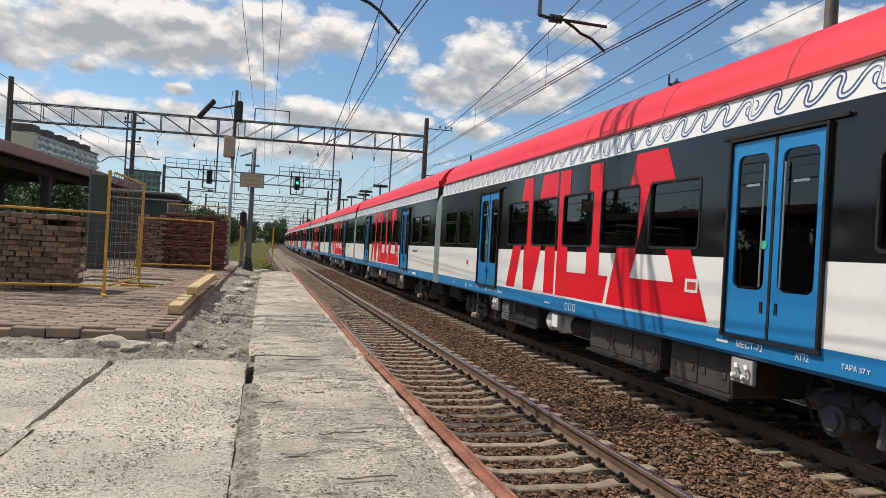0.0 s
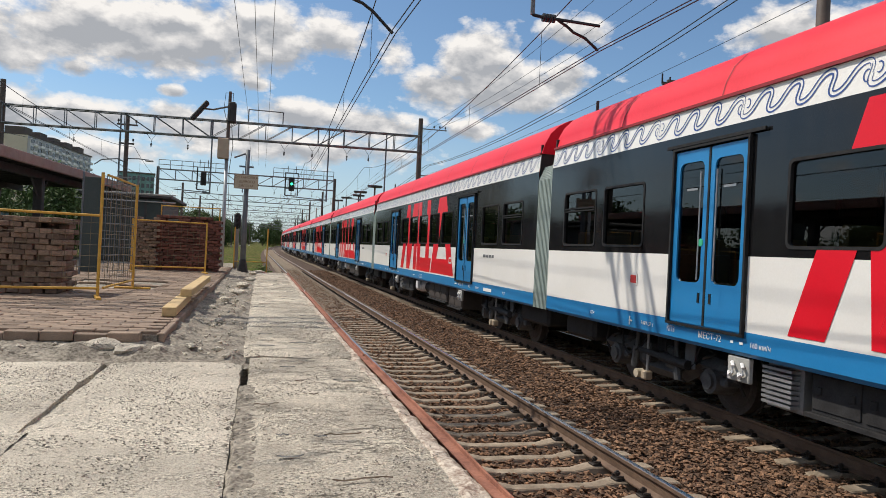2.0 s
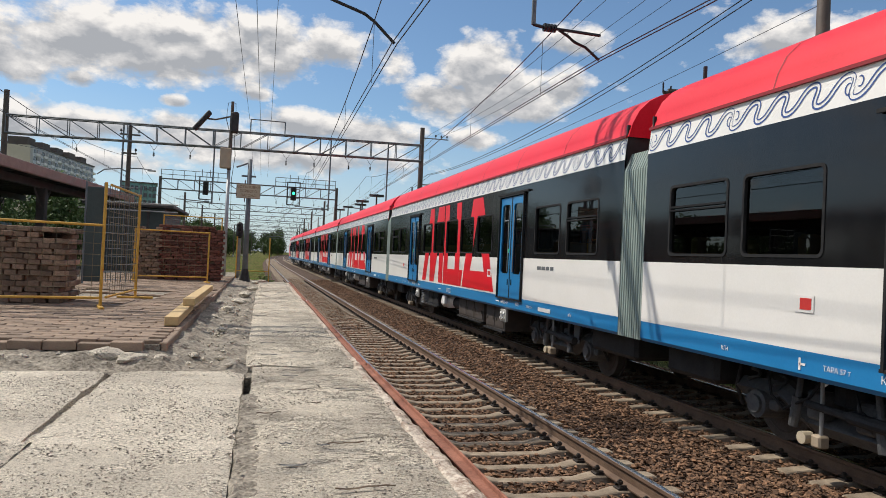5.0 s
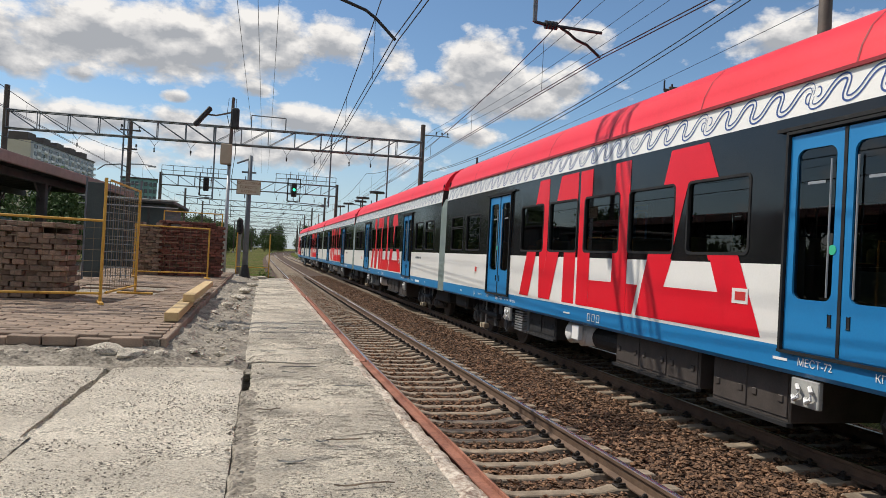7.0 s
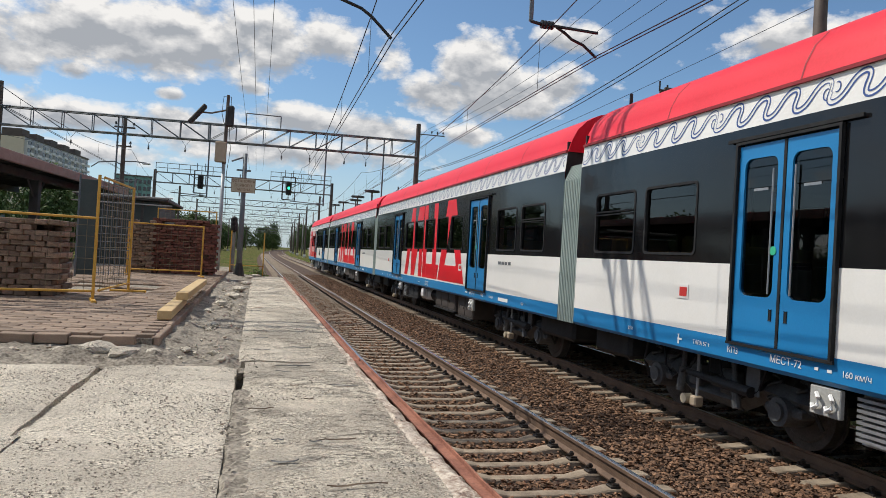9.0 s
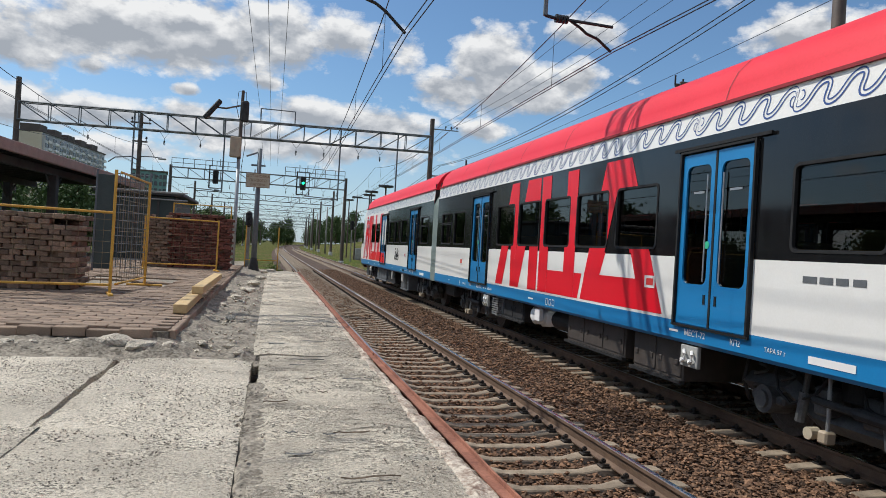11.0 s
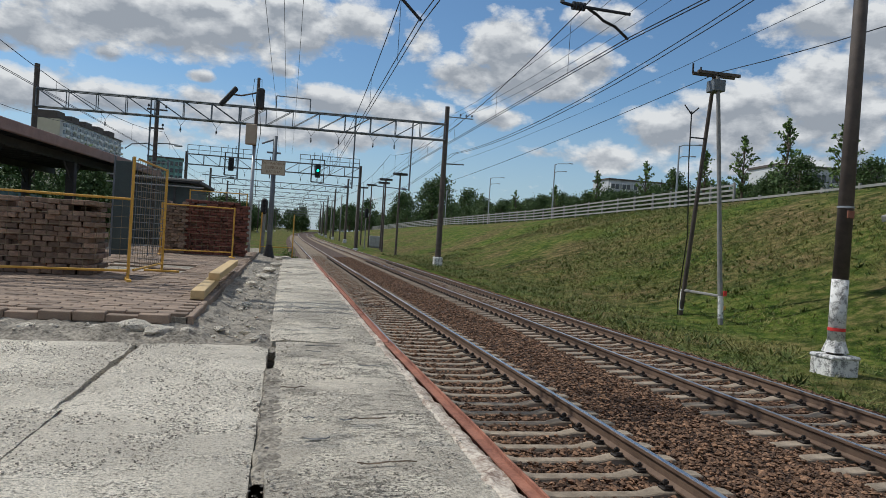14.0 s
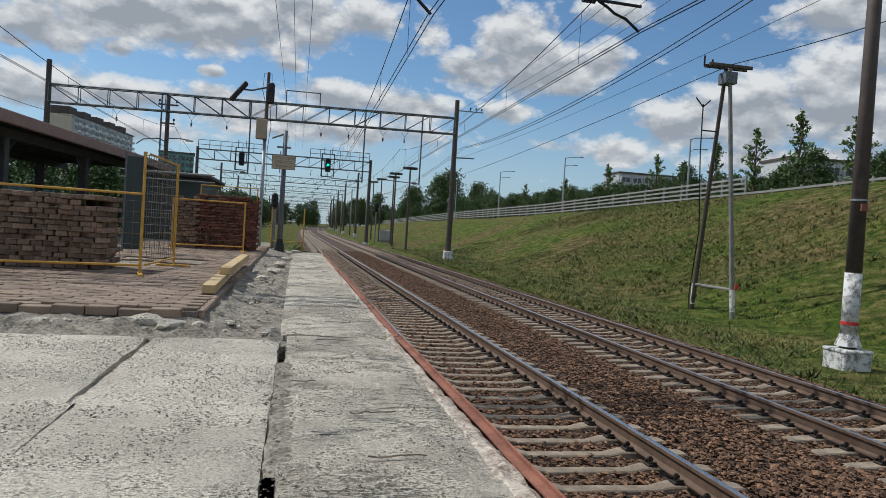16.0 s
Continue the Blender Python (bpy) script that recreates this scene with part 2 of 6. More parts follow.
M_SLAB = pitted_concrete("pale_concrete", (.80, .73, .615), (.55, .50, .42))
M_STRIP = pitted_concrete("weathered_concrete", (.74, .67, .555), (.40, .36, .30), torn=.75)
M_RUBBLE = surface("crumbled_concrete", (.085, .072, .055), (.40, .36, .295), .97, 5, 38, 1.0, fine=.55, stops=(.38, .62))
M_PAVER = surface("brown_paver", (.16, .112, .080), (.31, .232, .172), .88, 4, 90, .4, vary=.5)
M_PAVER_REST = surface("brown_paver_joined", (.16, .112, .080), (.31, .232, .172), .88, 4, 90, .4, vary=.5, island=True)
M_BRICK = surface("stacked_paver", (.095, .058, .040), (.31, .215, .155), .88, 6, 90, .4, vary=.95)
M_BRICK_RED = surface("dark_red_paver", (.085, .028, .020), (.21, .085, .060), .88, 6, 90, .4, vary=.7)
M_BALLAST = surface("ballast_bed", (.020, .011, .007), (.12, .070, .044), .95, 14, 34, 1.0, fine=.6, stops=(.36, .64))
M_STONE = surface("ballast_stone", (.060, .029, .016), (.25, .14, .078), .85, 12, 80, .3, vary=1.25, island=True)
M_SLEEPER = surface("concrete_sleeper", (.15, .115, .08), (.37, .30, .225), .9, 5, 70, .4, vary=.25)
M_RAIL = surface("rusty_rail", (.10, .062, .042), (.19, .125, .085), .75, 5, 60, .3, metal=.2)
M_RAILTOP = surface("polished_rail_head", (.45, .45, .46), (.62, .62, .63), .28, 2, 90, .05, metal=1.0, stretch=(1, .05, 1))
M_CLIP = surface("greasy_iron", (.02, .018, .016), (.06, .05, .045), .6, 20, 90, .2, metal=.5)
M_RUST = surface("red_lead_steel", (.15, .052, .034), (.36, .155, .10), .95, 5, 60, .4)
M_GRASS = meadow("grass_ground")
M_BLADES = surface("grass_blades", (.062, .110, .014), (.24, .205, .068), .8, .25, 12, 0, vary=.7, island=True)
M_DIRT = surface("cinder_ground", (.07, .06, .05), (.17, .145, .115), .95, 2, 40, .8)
M_WHITE = surface("white_coach_paint", (.76, .75, .715), (.83, .82, .79), .34, .8, 40, .01, coat=.15, gloss=.35)
M_BLACK = surface("black_coach_paint", (.007, .007, .008), (.014, .014, .015), .10, 1.2, 50, .006, gloss=.42, stretch=(1, 3, .5))
M_RED = surface("red_coach_paint", (.70, .008, .022), (.76, .013, .030), .36, 1.0, 40, .01, coat=.08, gloss=.3)
M_ROOF = surface("red_roof_paint", (.62, .008, .024), (.74, .018, .042), .5, .7, 30, .05, gloss=.3)
M_BLUE = surface("blue_coach_paint", (.014, .19, .45), (.018, .22, .50), .34, 1.0, 40, .01, coat=.15, gloss=.35)
M_NAVY = surface("blue_ornament", (.035, .075, .23), (.055, .10, .28), .45, 3, 60, 0, gloss=.3)
M_BELLOWS = surface("grey_green_bellows", (.23, .29, .27), (.33, .39, .365), .6, 2, 40, .1, stretch=(1, 1, .2))
M_GLASS = tinted_glass("tinted_window", (.24, .27, .255))
M_DARKTRIM = surface("black_rubber", (.012, .012, .013), (.028, .028, .028), .65, 8, 60, .05, gloss=.22)
M_UNDER = surface("dark_underframe", (.016, .016, .017), (.045, .045, .047), .65, 5, 50, .2, metal=.3)
M_BELLY = surface("brown_black_belly_panel", (.040, .033, .029), (.080, .066, .058), .6, 4, 50, .1)
M_BOXGREY = surface("grey_equipment_box", (.085, .092, .10), (.13, .14, .15), .55, 4, 50, .1)
M_STEELGREY = surface("galvanised_steel", (.30, .31, .32), (.42, .43, .44), .45, 5, 50, .1, metal=.6)
M_LETTER = surface("white_lettering", (.78, .78, .77), (.82, .82, .81), .5, 4, 50, 0)
M_SEAT = surface("ochre_seat_cloth", (.28, .15, .045), (.38, .21, .07), .85, 6, 80, .1)
M_LINER = surface("grey_interior_panel", (.30, .31, .31), (.38, .39, .39), .6, 3, 40, 0)
M_YELLOW = surface("yellow_fence_paint", (.50, .27, .035), (.62, .36, .06), .55, 6, 60, .15)
M_WIRE = surface("dark_wire", (.015, .015, .017), (.03, .03, .032), .5, 5, 50, 0, metal=.4)
M_GALV = surface("grey_lattice_steel", (.10, .115, .13), (.17, .19, .21), .6, 5, 50, .1, metal=.3)
M_POLE = surface("brown_painted_pole", (.055, .042, .035), (.11, .085, .07), .7, 4, 50, .2)
M_CPOLE = surface("concrete_pole", (.17, .165, .155), (.29, .28, .265), .9, 3, 60, .3)
M_WHITEWASH = surface("flaking_whitewash", (.20, .195, .185), (.74, .73, .70), .88, 7, 60, .5, stops=(.42, .52))
M_PLANK = surface("fresh_timber", (.46, .32, .15), (.60, .44, .23), .75, 3, 60, .2, stretch=(6, .6, 6))
M_CANOPY = surface("brown_roof_sheet", (.22, .125, .10), (.33, .205, .17), .6, 3, 40, .25)
M_DARKSTEEL = surface("dark_canopy_steel", (.035, .035, .037), (.08, .078, .075), .7, 3, 40, .2)
M_CONTAINER = surface("dark_green_cabin", (.03, .045, .045), (.055, .075, .072), .6, 2, 40, .1)
M_LEAF = surface("dark_leaves", (.025, .055, .012), (.085, .14, .035), .75, .7, 14, 0, vary=.6, island=True)
M_LEAF_LIGHT = surface("young_leaves", (.05, .105, .018), (.15, .22, .05), .7, 1.0, 14, 0, vary=.6, island=True)
M_BARK = surface("bark", (.07, .055, .04), (.16, .125, .09), .9, 8, 60, .5)
M_SIGNFACE = surface("cream_sign_plate", (.42, .36, .26), (.54, .47, .35), .6, 5, 50, .05)
M_SIGNTEXT = surface("brown_sign_paint", (.16, .09, .05), (.22, .13, .08), .7, 8, 60, 0)
M_CREAM = surface("cream_wall", (.52, .46, .36), (.60, .54, .43), .8, .3, 5, 0)
M_GREYWALL = surface("grey_wall_panel", (.42, .43, .45), (.52, .53, .55), .8, .3, 5, 0)
M_TEALWALL = surface("teal_wall_panel", (.15, .30, .28), (.22, .38, .36), .8, .3, 5, 0)
M_ROOFDARK = surface("dark_roof_sheet", (.07, .055, .05), (.11, .09, .08), .8, .5, 5, 0)
M_PANE = surface("far_window_pane", (.03, .04, .05), (.07, .085, .10), .15, .5, 5, 0)
M_SLAT = surface("weathered_slat", (.19, .19, .175), (.34, .335, .31), .85, 2, 30, .1)
M_FENCEGREY = surface("weathered_grey_fence", (.28, .28, .26), (.44, .44, .42), .8, 2, 30, .1)
M_GREENLAMP = glowing("green_signal_light", (.02, 1.0, .45), 3.0)
M_BOXTAN = surface("beige_box", (.34, .27, .19), (.42, .34, .25), .6, 5, 50, .1)
M_MARK = surface("red_marker", (.60, .03, .03), (.66, .05, .04), .5, 6, 50, 0)


# ---- building blocks ----
def part(name, bm, material, parent=None, label="", smooth=False, turned=True):
    """One mesh object out of a bmesh, under its thing."""
    me = bpy.data.meshes.new(name)
    if turned:
        bmesh.ops.recalc_face_normals(bm, faces=bm.faces[:])
    bm.to_mesh(me)
    bm.free()
    me.materials.append(material)
    if smooth:
        for f in me.polygons:
            f.use_smooth = True
    ob = new(name, me)
    if parent:
        ob.parent = parent
    if label:
        tagged(ob, label)
    return ob


def raw(name, verts, faces, material, parent=None, smooth=False):
    me = bpy.data.meshes.new(name)
    me.from_pydata(verts, [], faces)
    me.materials.append(material)
    if smooth:
        for f in me.polygons:
            f.use_smooth = True
    ob = new(name, me)
    if parent:
        ob.parent = parent
    return ob


def thing(name, at=(0, 0, 0), label="", category="", group="", kind="", turn=0):
    ob = new(name)
    ob.matrix_basis = pose(*at, 0, 0, turn)
    ob.empty_display_size = .2
    return tagged(ob, label, category, group, kind)


def box(bm, x0, x1, y0, y1, z0, z1, bevel=0.0):
    """A box, with its edges rounded off where bevel is given."""
    start = len(bm.verts)
    made = bmesh.ops.create_cube(bm, size=1)["verts"]
    for v in made:
        v.co = Vector(((x0 + x1) / 2 + v.co.x * (x1 - x0), (y0 + y1) / 2 + v.co.y * (y1 - y0), (z0 + z1) / 2 + v.co.z * (z1 - z0)))
    if bevel:
        edges = {e for v in made for e in v.link_edges}
        bmesh.ops.bevel(bm, geom=list(edges), offset=bevel, segments=1, affect="EDGES")
    return bm


def boxes(*rows, bevel=0.0):
    bm = bmesh.new()
    for r in rows:
        box(bm, *r[:6], bevel=r[6] if len(r) > 6 else bevel)
    return bm


def rod(bm, a, b, r, r2=None, sides=8):
    """A round or square bar from a to b."""
    a, b = Vector(a), Vector(b)
    way = b - a
    q = way.to_track_quat("Z", "Y").to_matrix().to_4x4()
    bmesh.ops.create_cone(bm, cap_ends=True, segments=sides, radius1=r, radius2=r if r2 is None else r2, depth=way.length, matrix=Matrix.Translation((a + b) / 2) @ q)
    return bm


def rods(*rows, r=.03, sides=6):
    bm = bmesh.new()
    for a, b in rows:
        rod(bm, a, b, r, sides=sides)
    return bm


def tube(points, r, sides=5):
    """Vertices and faces of a bent tube."""
    pts = [Vector(p) for p in points]
    verts, faces = [], []
    for i, p in enumerate(pts):
        way = (pts[min(i + 1, len(pts) - 1)] - pts[max(i - 1, 0)]).normalized()
        side = way.cross(Vector((0, 0, 1)))
        side = Vector((1, 0, 0)) if side.length < 1e-4 else side.normalized()
        up = side.cross(way)
        for k in range(sides):
            a = 2 * math.pi * k / sides
            verts.append(p + (side * math.cos(a) + up * math.sin(a)) * r)
        if i:
            for k in range(sides):
                n = (k + 1) % sides
                faces.append(((i - 1) * sides + k, (i - 1) * sides + n, i * sides + n, i * sides + k))
    return verts, faces


def joined(*meshes):
    verts, faces = [], []
    for v, f in meshes:
        n = len(verts)
        verts += v
        faces += [tuple(i + n for i in q) for q in f]
    return verts, faces


def raw_tube(points, r, sides=6):
    bm = bmesh.new()
    verts, faces = tube(points, r, sides)
    vs = [bm.verts.new(v) for v in verts]
    for f in faces:
        bm.faces.new([vs[k] for k in f])
    return bm


def lettering(name, text, size, material, parent, at, turn):
    """Flat letters in the built-in font, as a mesh."""
    curve = bpy.data.curves.new(name, "FONT")
    curve.body, curve.size, curve.align_x, curve.align_y, curve.extrude = text, size, "CENTER", "CENTER", .001
    holder = bpy.data.objects.new(name, curve)
    scene.collection.objects.link(holder)
    me = bpy.data.meshes.new_from_object(holder.evaluated_get(bpy.context.evaluated_depsgraph_get()))
    bpy.data.objects.remove(holder)
    me.materials.clear()
    me.materials.append(material)
    ob = new(name, me)
    ob.parent = parent
    ob.matrix_basis = pose(*at, *turn)
    return ob


def track_x(base, y):
    """The line runs slightly leftwards, then swings to the right in a wide curve."""
    return base - .006 * y + max(0, y - 110) ** 2 / 9000


NEAR, FAR = 2.98, 7.30

# ---- ground, embankment, track beds ----
def crest_height(y):
    return float(np.interp(y, [-60, 20, 45, 90, 150, 260, 500], [7.2, 6.8, 6.0, 5.0, 4.5, 3.4, 1.5]))


def ground_height(x, y):
    base = -.42 + .0075 * min(max(y - 12, 0), 45)
    right = x - track_x(0, y)
    if right < 9.3:
        return min(base, -.42) - .25
    if right > 14.6:
        k = min((right - 14.6) / 17.5, 1.0)
        return base + (crest_height(y) - base) * (k * k * (3 - 2 * k) * .35 + k * .65)
    return base


def build_ground():
    xs = np.concatenate([np.linspace(-900, -60, 8), np.linspace(-40, 8, 9), np.linspace(9, 52, 44), np.linspace(60, 900, 8)])
    ys = np.concatenate([np.linspace(-400, -20, 9), np.linspace(-10, 120, 88), np.linspace(128, 400, 40), np.linspace(480, 3500, 12)])
    verts = []
    for y in ys:
        for x in xs:
            z = ground_height(x, y)
            right = x - track_x(0, y)
            if right > 9.5:
                z += .10 * noise.noise((x * .35, y * .35, 0)) + .35 * noise.noise((x * .08, y * .05, 3)) * min(max((right - 14) / 6, 0), 1)
            verts.append((x, y, z))
    n = len(xs)
    faces = [(j * n + i, j * n + i + 1, (j + 1) * n + i + 1, (j + 1) * n + i) for j in range(len(ys) - 1) for i in range(n - 1)]
    tagged(raw("ground", verts, faces, M_GRASS, smooth=True), "mown green and straw-dry grass on a railway embankment", "ground", kind="structure")


build_ground()


def swept(base, rows, ys):
    """A cross-section (offset from the track's middle, height) drawn along the line."""
    verts, faces = [], []
    n = len(rows)
    for j, y in enumerate(ys):
        verts += [(track_x(base, y) + dx, y, z) for dx, z in rows]
        if j:
            faces += [((j - 1) * n + i, (j - 1) * n + i + 1, j * n + i + 1, j * n + i) for i in range(n - 1)]
    return verts, faces


LINE_YS = [-290, -150, -60, -20] + list(range(-10, 130, 10)) + list(range(130, 620, 10))
BED = "crushed brown granite ballast under concrete sleepers"
tagged(raw("ballast_bed", *swept(0, [(.9, -.75), (1.35, -.27), (5.0, -.25), (5.3, -.25), (8.9, -.25), (9.6, -.47), (9.9, -.75)], LINE_YS), M_BALLAST), BED, "ballast", kind="structure")

# the dark inside of each track stays a little lower than the shoulders
RAIL_PROFILE = [(-.066, -.18), (-.066, -.165), (-.012, -.14), (-.012, -.05), (-.036, -.035), (-.036, -.004), (-.030, -.001)]
RAIL_HEAD = [(-.030, -.0005), (-.02, .003), (.02, .003), (.030, -.0005)]
RAIL_SECTION = RAIL_PROFILE + [(-dx, z) for dx, z in RAIL_PROFILE[::-1]]


def sleeper_mesh():
    """A concrete sleeper: raised seats under the rails, waist in the middle, sloping sides."""
    me = bpy.data.meshes.new("sleeper")
    stations = [(-1.35, -0.215, 0.086), (-1.3, -0.205, 0.098), (-0.98, -0.188, 0.098), (-0.6, -0.188, 0.098), (-0.42, -0.225, 0.078), (0.42, -0.225, 0.078), (0.6, -0.188, 0.098), (0.98, -0.188, 0.098), (1.3, -0.205, 0.098), (1.35, -0.215, 0.086)]
    verts, faces = [], []
    for i, (x, top, half) in enumerate(stations):
        verts += [(x, -half - .03, -.36), (x, -half, top - .012), (x, -half + .012, top), (x, half - .012, top), (x, half, top - .012), (x, half + .03, -.36)]
        if i:
            faces += [((i - 1) * 6 + k, (i - 1) * 6 + k + 1, i * 6 + k + 1, i * 6 + k) for k in range(5)]
    faces += [(0, 1, 2, 3, 4, 5), tuple(range(len(verts) - 1, len(verts) - 7, -1))]
    me.from_pydata(verts, [], faces)
    me.materials.append(M_SLEEPER)
    return me


def clip_mesh():
    """Rail fastening: base pad, bolt, nut and the bent spring clip on both sides of the rail."""
    bm = bmesh.new()
    for s in (-1, 1):
        box(bm, s * .115 - .05, s * .115 + .05, -.06, .06, -.19, -.165, .006)
        rod(bm, (s * .12, 0, -.17), (s * .12, 0, -.095), .016, sides=6)
        rod(bm, (s * .12, 0, -.135), (s * .12, 0, -.108), .03, sides=6)
        rod(bm, (s * .075, -.05, -.15), (s * .15, -.05, -.145), .012, sides=5)
        rod(bm, (s * .075, .05, -.15), (s * .15, .05, -.145), .012, sides=5)
    me = bpy.data.meshes.new("fastening")
    bm.to_mesh(me)
    bm.free()
    me.materials.append(M_CLIP)
    return me


SLEEPER, FASTENING = sleeper_mesh(), clip_mesh()
SPACING = .5


def build_track(name, base, first, drop_left):
    t = thing(name, (0, 0, 0), "rusty steel rails on grey concrete sleepers with spring clips", "railway track", kind="structure")
    for side in (-1, 1):
        lift = -drop_left if side < 0 else 0
        rows = [(side * .796 + dx, z + lift) for dx, z in RAIL_SECTION]
        rail = raw("rail", *swept(base, rows, LINE_YS), M_RAIL, t)
        raw("rail_head", *swept(base, [(side * .796 + dx, z + lift) for dx, z in RAIL_HEAD], LINE_YS), M_RAILTOP, rail)
    verts, faces = [], []
    clips_v, clips_f = [], []
    sv, sf = [v.co.copy() for v in SLEEPER.vertices], [tuple(p.vertices) for p in SLEEPER.polygons]
    cv, cf = [v.co.copy() for v in FASTENING.vertices], [tuple(p.vertices) for p in FASTENING.polygons]
    for i in range(-20, 420):
        y = first + i * SPACING
        x = track_x(base, y)
        wob = random.uniform(-.02, .02)
        if 0 <= i < 130:
            ob = new("sleeper", SLEEPER)
            ob.parent = t
            ob.matrix_basis = pose(x, y + wob, 0, 0, 0, random.uniform(-.6, .6))
        else:
            n = len(verts)
            verts += [Vector((x, y + wob, 0)) + v for v in sv]
            faces += [tuple(k + n for k in q) for q in sf]
        if i < 110:
            for side in (-1, 1):
                n = len(clips_v)
                clips_v += [Vector((x + side * .796, y + wob, -drop_left if side < 0 else 0)) + v for v in cv]
                clips_f += [tuple(k + n for k in q) for q in cf]
    tagged(raw("sleeper_row", verts, faces, M_SLEEPER, t), kind="stuff")
    tagged(raw("rail_fastenings", clips_v, clips_f, M_CLIP, t), kind="stuff")


build_track("track_near", NEAR, 2.62, .03)
build_track("track_far", FAR, .1565, 0)


def scatter_stones(name, count, spread, low, high, label, material, sizes=(.018, .042), where_z=None, power=1.35):
    """Broken stone: small uneven solids strewn over a strip of the plan."""
    shape = np.array([(1.25, 0, .2), (-1.15, .2, .1), (.2, .85, 0), (-.2, -.8, .1), (.3, .1, .62), (0, 0, -.6)])
    tri = np.array([(0, 2, 4), (2, 1, 4), (1, 3, 4), (3, 0, 4), (2, 0, 5), (1, 2, 5), (3, 1, 5), (0, 3, 5)])
    rng = np.random.default_rng(7)
    x = rng.uniform(*spread, count)
    y = low + (high - low) * rng.uniform(0, 1, count) ** power
    size = rng.uniform(*sizes, count)
    turn = rng.uniform(0, 6.283, count)
    tilt = rng.uniform(-.7, .7, count)
    z = where_z(x, y, rng)
    keep = ~np.isnan(z)
    x, y, z, size, turn, tilt = (a[keep] for a in (x, y, z, size, turn, tilt))
    v = shape[None] * size[:, None, None] * rng.uniform(.65, 1.35, (len(x), 6, 3))
    c, s = np.cos(tilt)[:, None], np.sin(tilt)[:, None]
    v = np.stack([v[..., 0], v[..., 1] * c - v[..., 2] * s, v[..., 1] * s + v[..., 2] * c], -1)
    c, s = np.cos(turn)[:, None], np.sin(turn)[:, None]
    v = np.stack([v[..., 0] * c - v[..., 1] * s, v[..., 0] * s + v[..., 1] * c, v[..., 2]], -1)
    v += np.stack([x, y, z], -1)[:, None]
    f = (tri[None] + (np.arange(len(x)) * 6)[:, None, None]).reshape(-1, 3)
    me = bpy.data.meshes.new(name)
    me.vertices.add(len(x) * 6)
    me.vertices.foreach_set("co", v.reshape(-1))
    me.loops.add(len(f) * 3)
    me.loops.foreach_set("vertex_index", f.reshape(-1).astype(np.int32))
    me.polygons.add(len(f))
    me.polygons.foreach_set("loop_start", np.arange(0, len(f) * 3, 3, dtype=np.int32))
    me.update(calc_edges=True)
    me.shade_flat()
    me.materials.append(material)
    return tagged(new(name, me), label, "stones", kind="stuff")


def ballast_level(x, y, rng):
    """Heaped between the tracks, low inside each track so that the sleepers show."""
    near = np.abs(x - (NEAR - .006 * y))
    far = np.abs(x - (FAR - .006 * y))
    inside = np.minimum(near, far) < 1.36
    phase = np.where(near < far, (y - 2.62) / SPACING, (y - .1565) / SPACING)
    on_sleeper = inside & (np.abs(phase - np.round(phase)) * SPACING < .095)
    z = np.where(inside, -.243, -.225) + rng.uniform(-.02, .028, len(x))
    z = np.where(~inside & (x < 6), z + .05 * np.clip(1 - np.abs(x - 5.1) / .9, 0, 1), z)
    z = np.where(x > 9.0, z - (x - 9.0) * .3, z)
    rail = (np.abs(near - .796) < .08) | (np.abs(far - .796) < .08)
    return np.where(on_sleeper | rail, np.nan, z)


scatter_stones("ballast_stones", 120000, (1.5, 9.6), 3.0, 62.0, "sharp red-brown broken granite heaped round the sleepers", M_STONE, where_z=ballast_level, power=2.0)


# ---- platform ----
TOP, PAVED = 1.0, 1.15


def slab(parent, x0, x1, y0, y1, material, depth=.32, step=.12, rough=.012, seed=0):
    """A cast slab with an uneven skin and nibbled edges."""
    nx, ny = max(2, int((x1 - x0) / step)), max(2, int((y1 - y0) / step))
    verts, faces = [], []
    for j in range(ny + 1):
        for i in range(nx + 1):
            x, y = x0 + (x1 - x0) * i / nx, y0 + (y1 - y0) * j / ny
            z = TOP + rough * noise.noise((x * 2.3, y * 2.3, seed)) + rough * .5 * noise.noise((x * 9, y * 9, seed))
            if i in (0, nx):
                x += (.016 * noise.noise((y * 5, seed, 3))) - (.012 if i else -.012)
                z -= .014
            if j in (0, ny):
                y += (.016 * noise.noise((x * 5, seed, 8))) - (.012 if j else -.012)
                z -= .014
            verts.append((x, y, z))
    n = nx + 1
    faces = [(j * n + i, j * n + i + 1, (j + 1) * n + i + 1, (j + 1) * n + i) for j in range(ny) for i in range(nx)]
    rim = [i for i in range(n)] + [j * n + nx for j in range(1, ny + 1)] + [ny * n + i for i in range(nx - 1, -1, -1)] + [j * n for j in range(ny - 1, 0, -1)]
    low = len(verts)
    verts += [(verts[k][0], verts[k][1], TOP - depth) for k in rim]
    faces += [(rim[k], low + k, low + (k + 1) % len(rim), rim[(k + 1) % len(rim)]) for k in range(len(rim))]
    return raw("slab", verts, faces, material, parent, smooth=False)


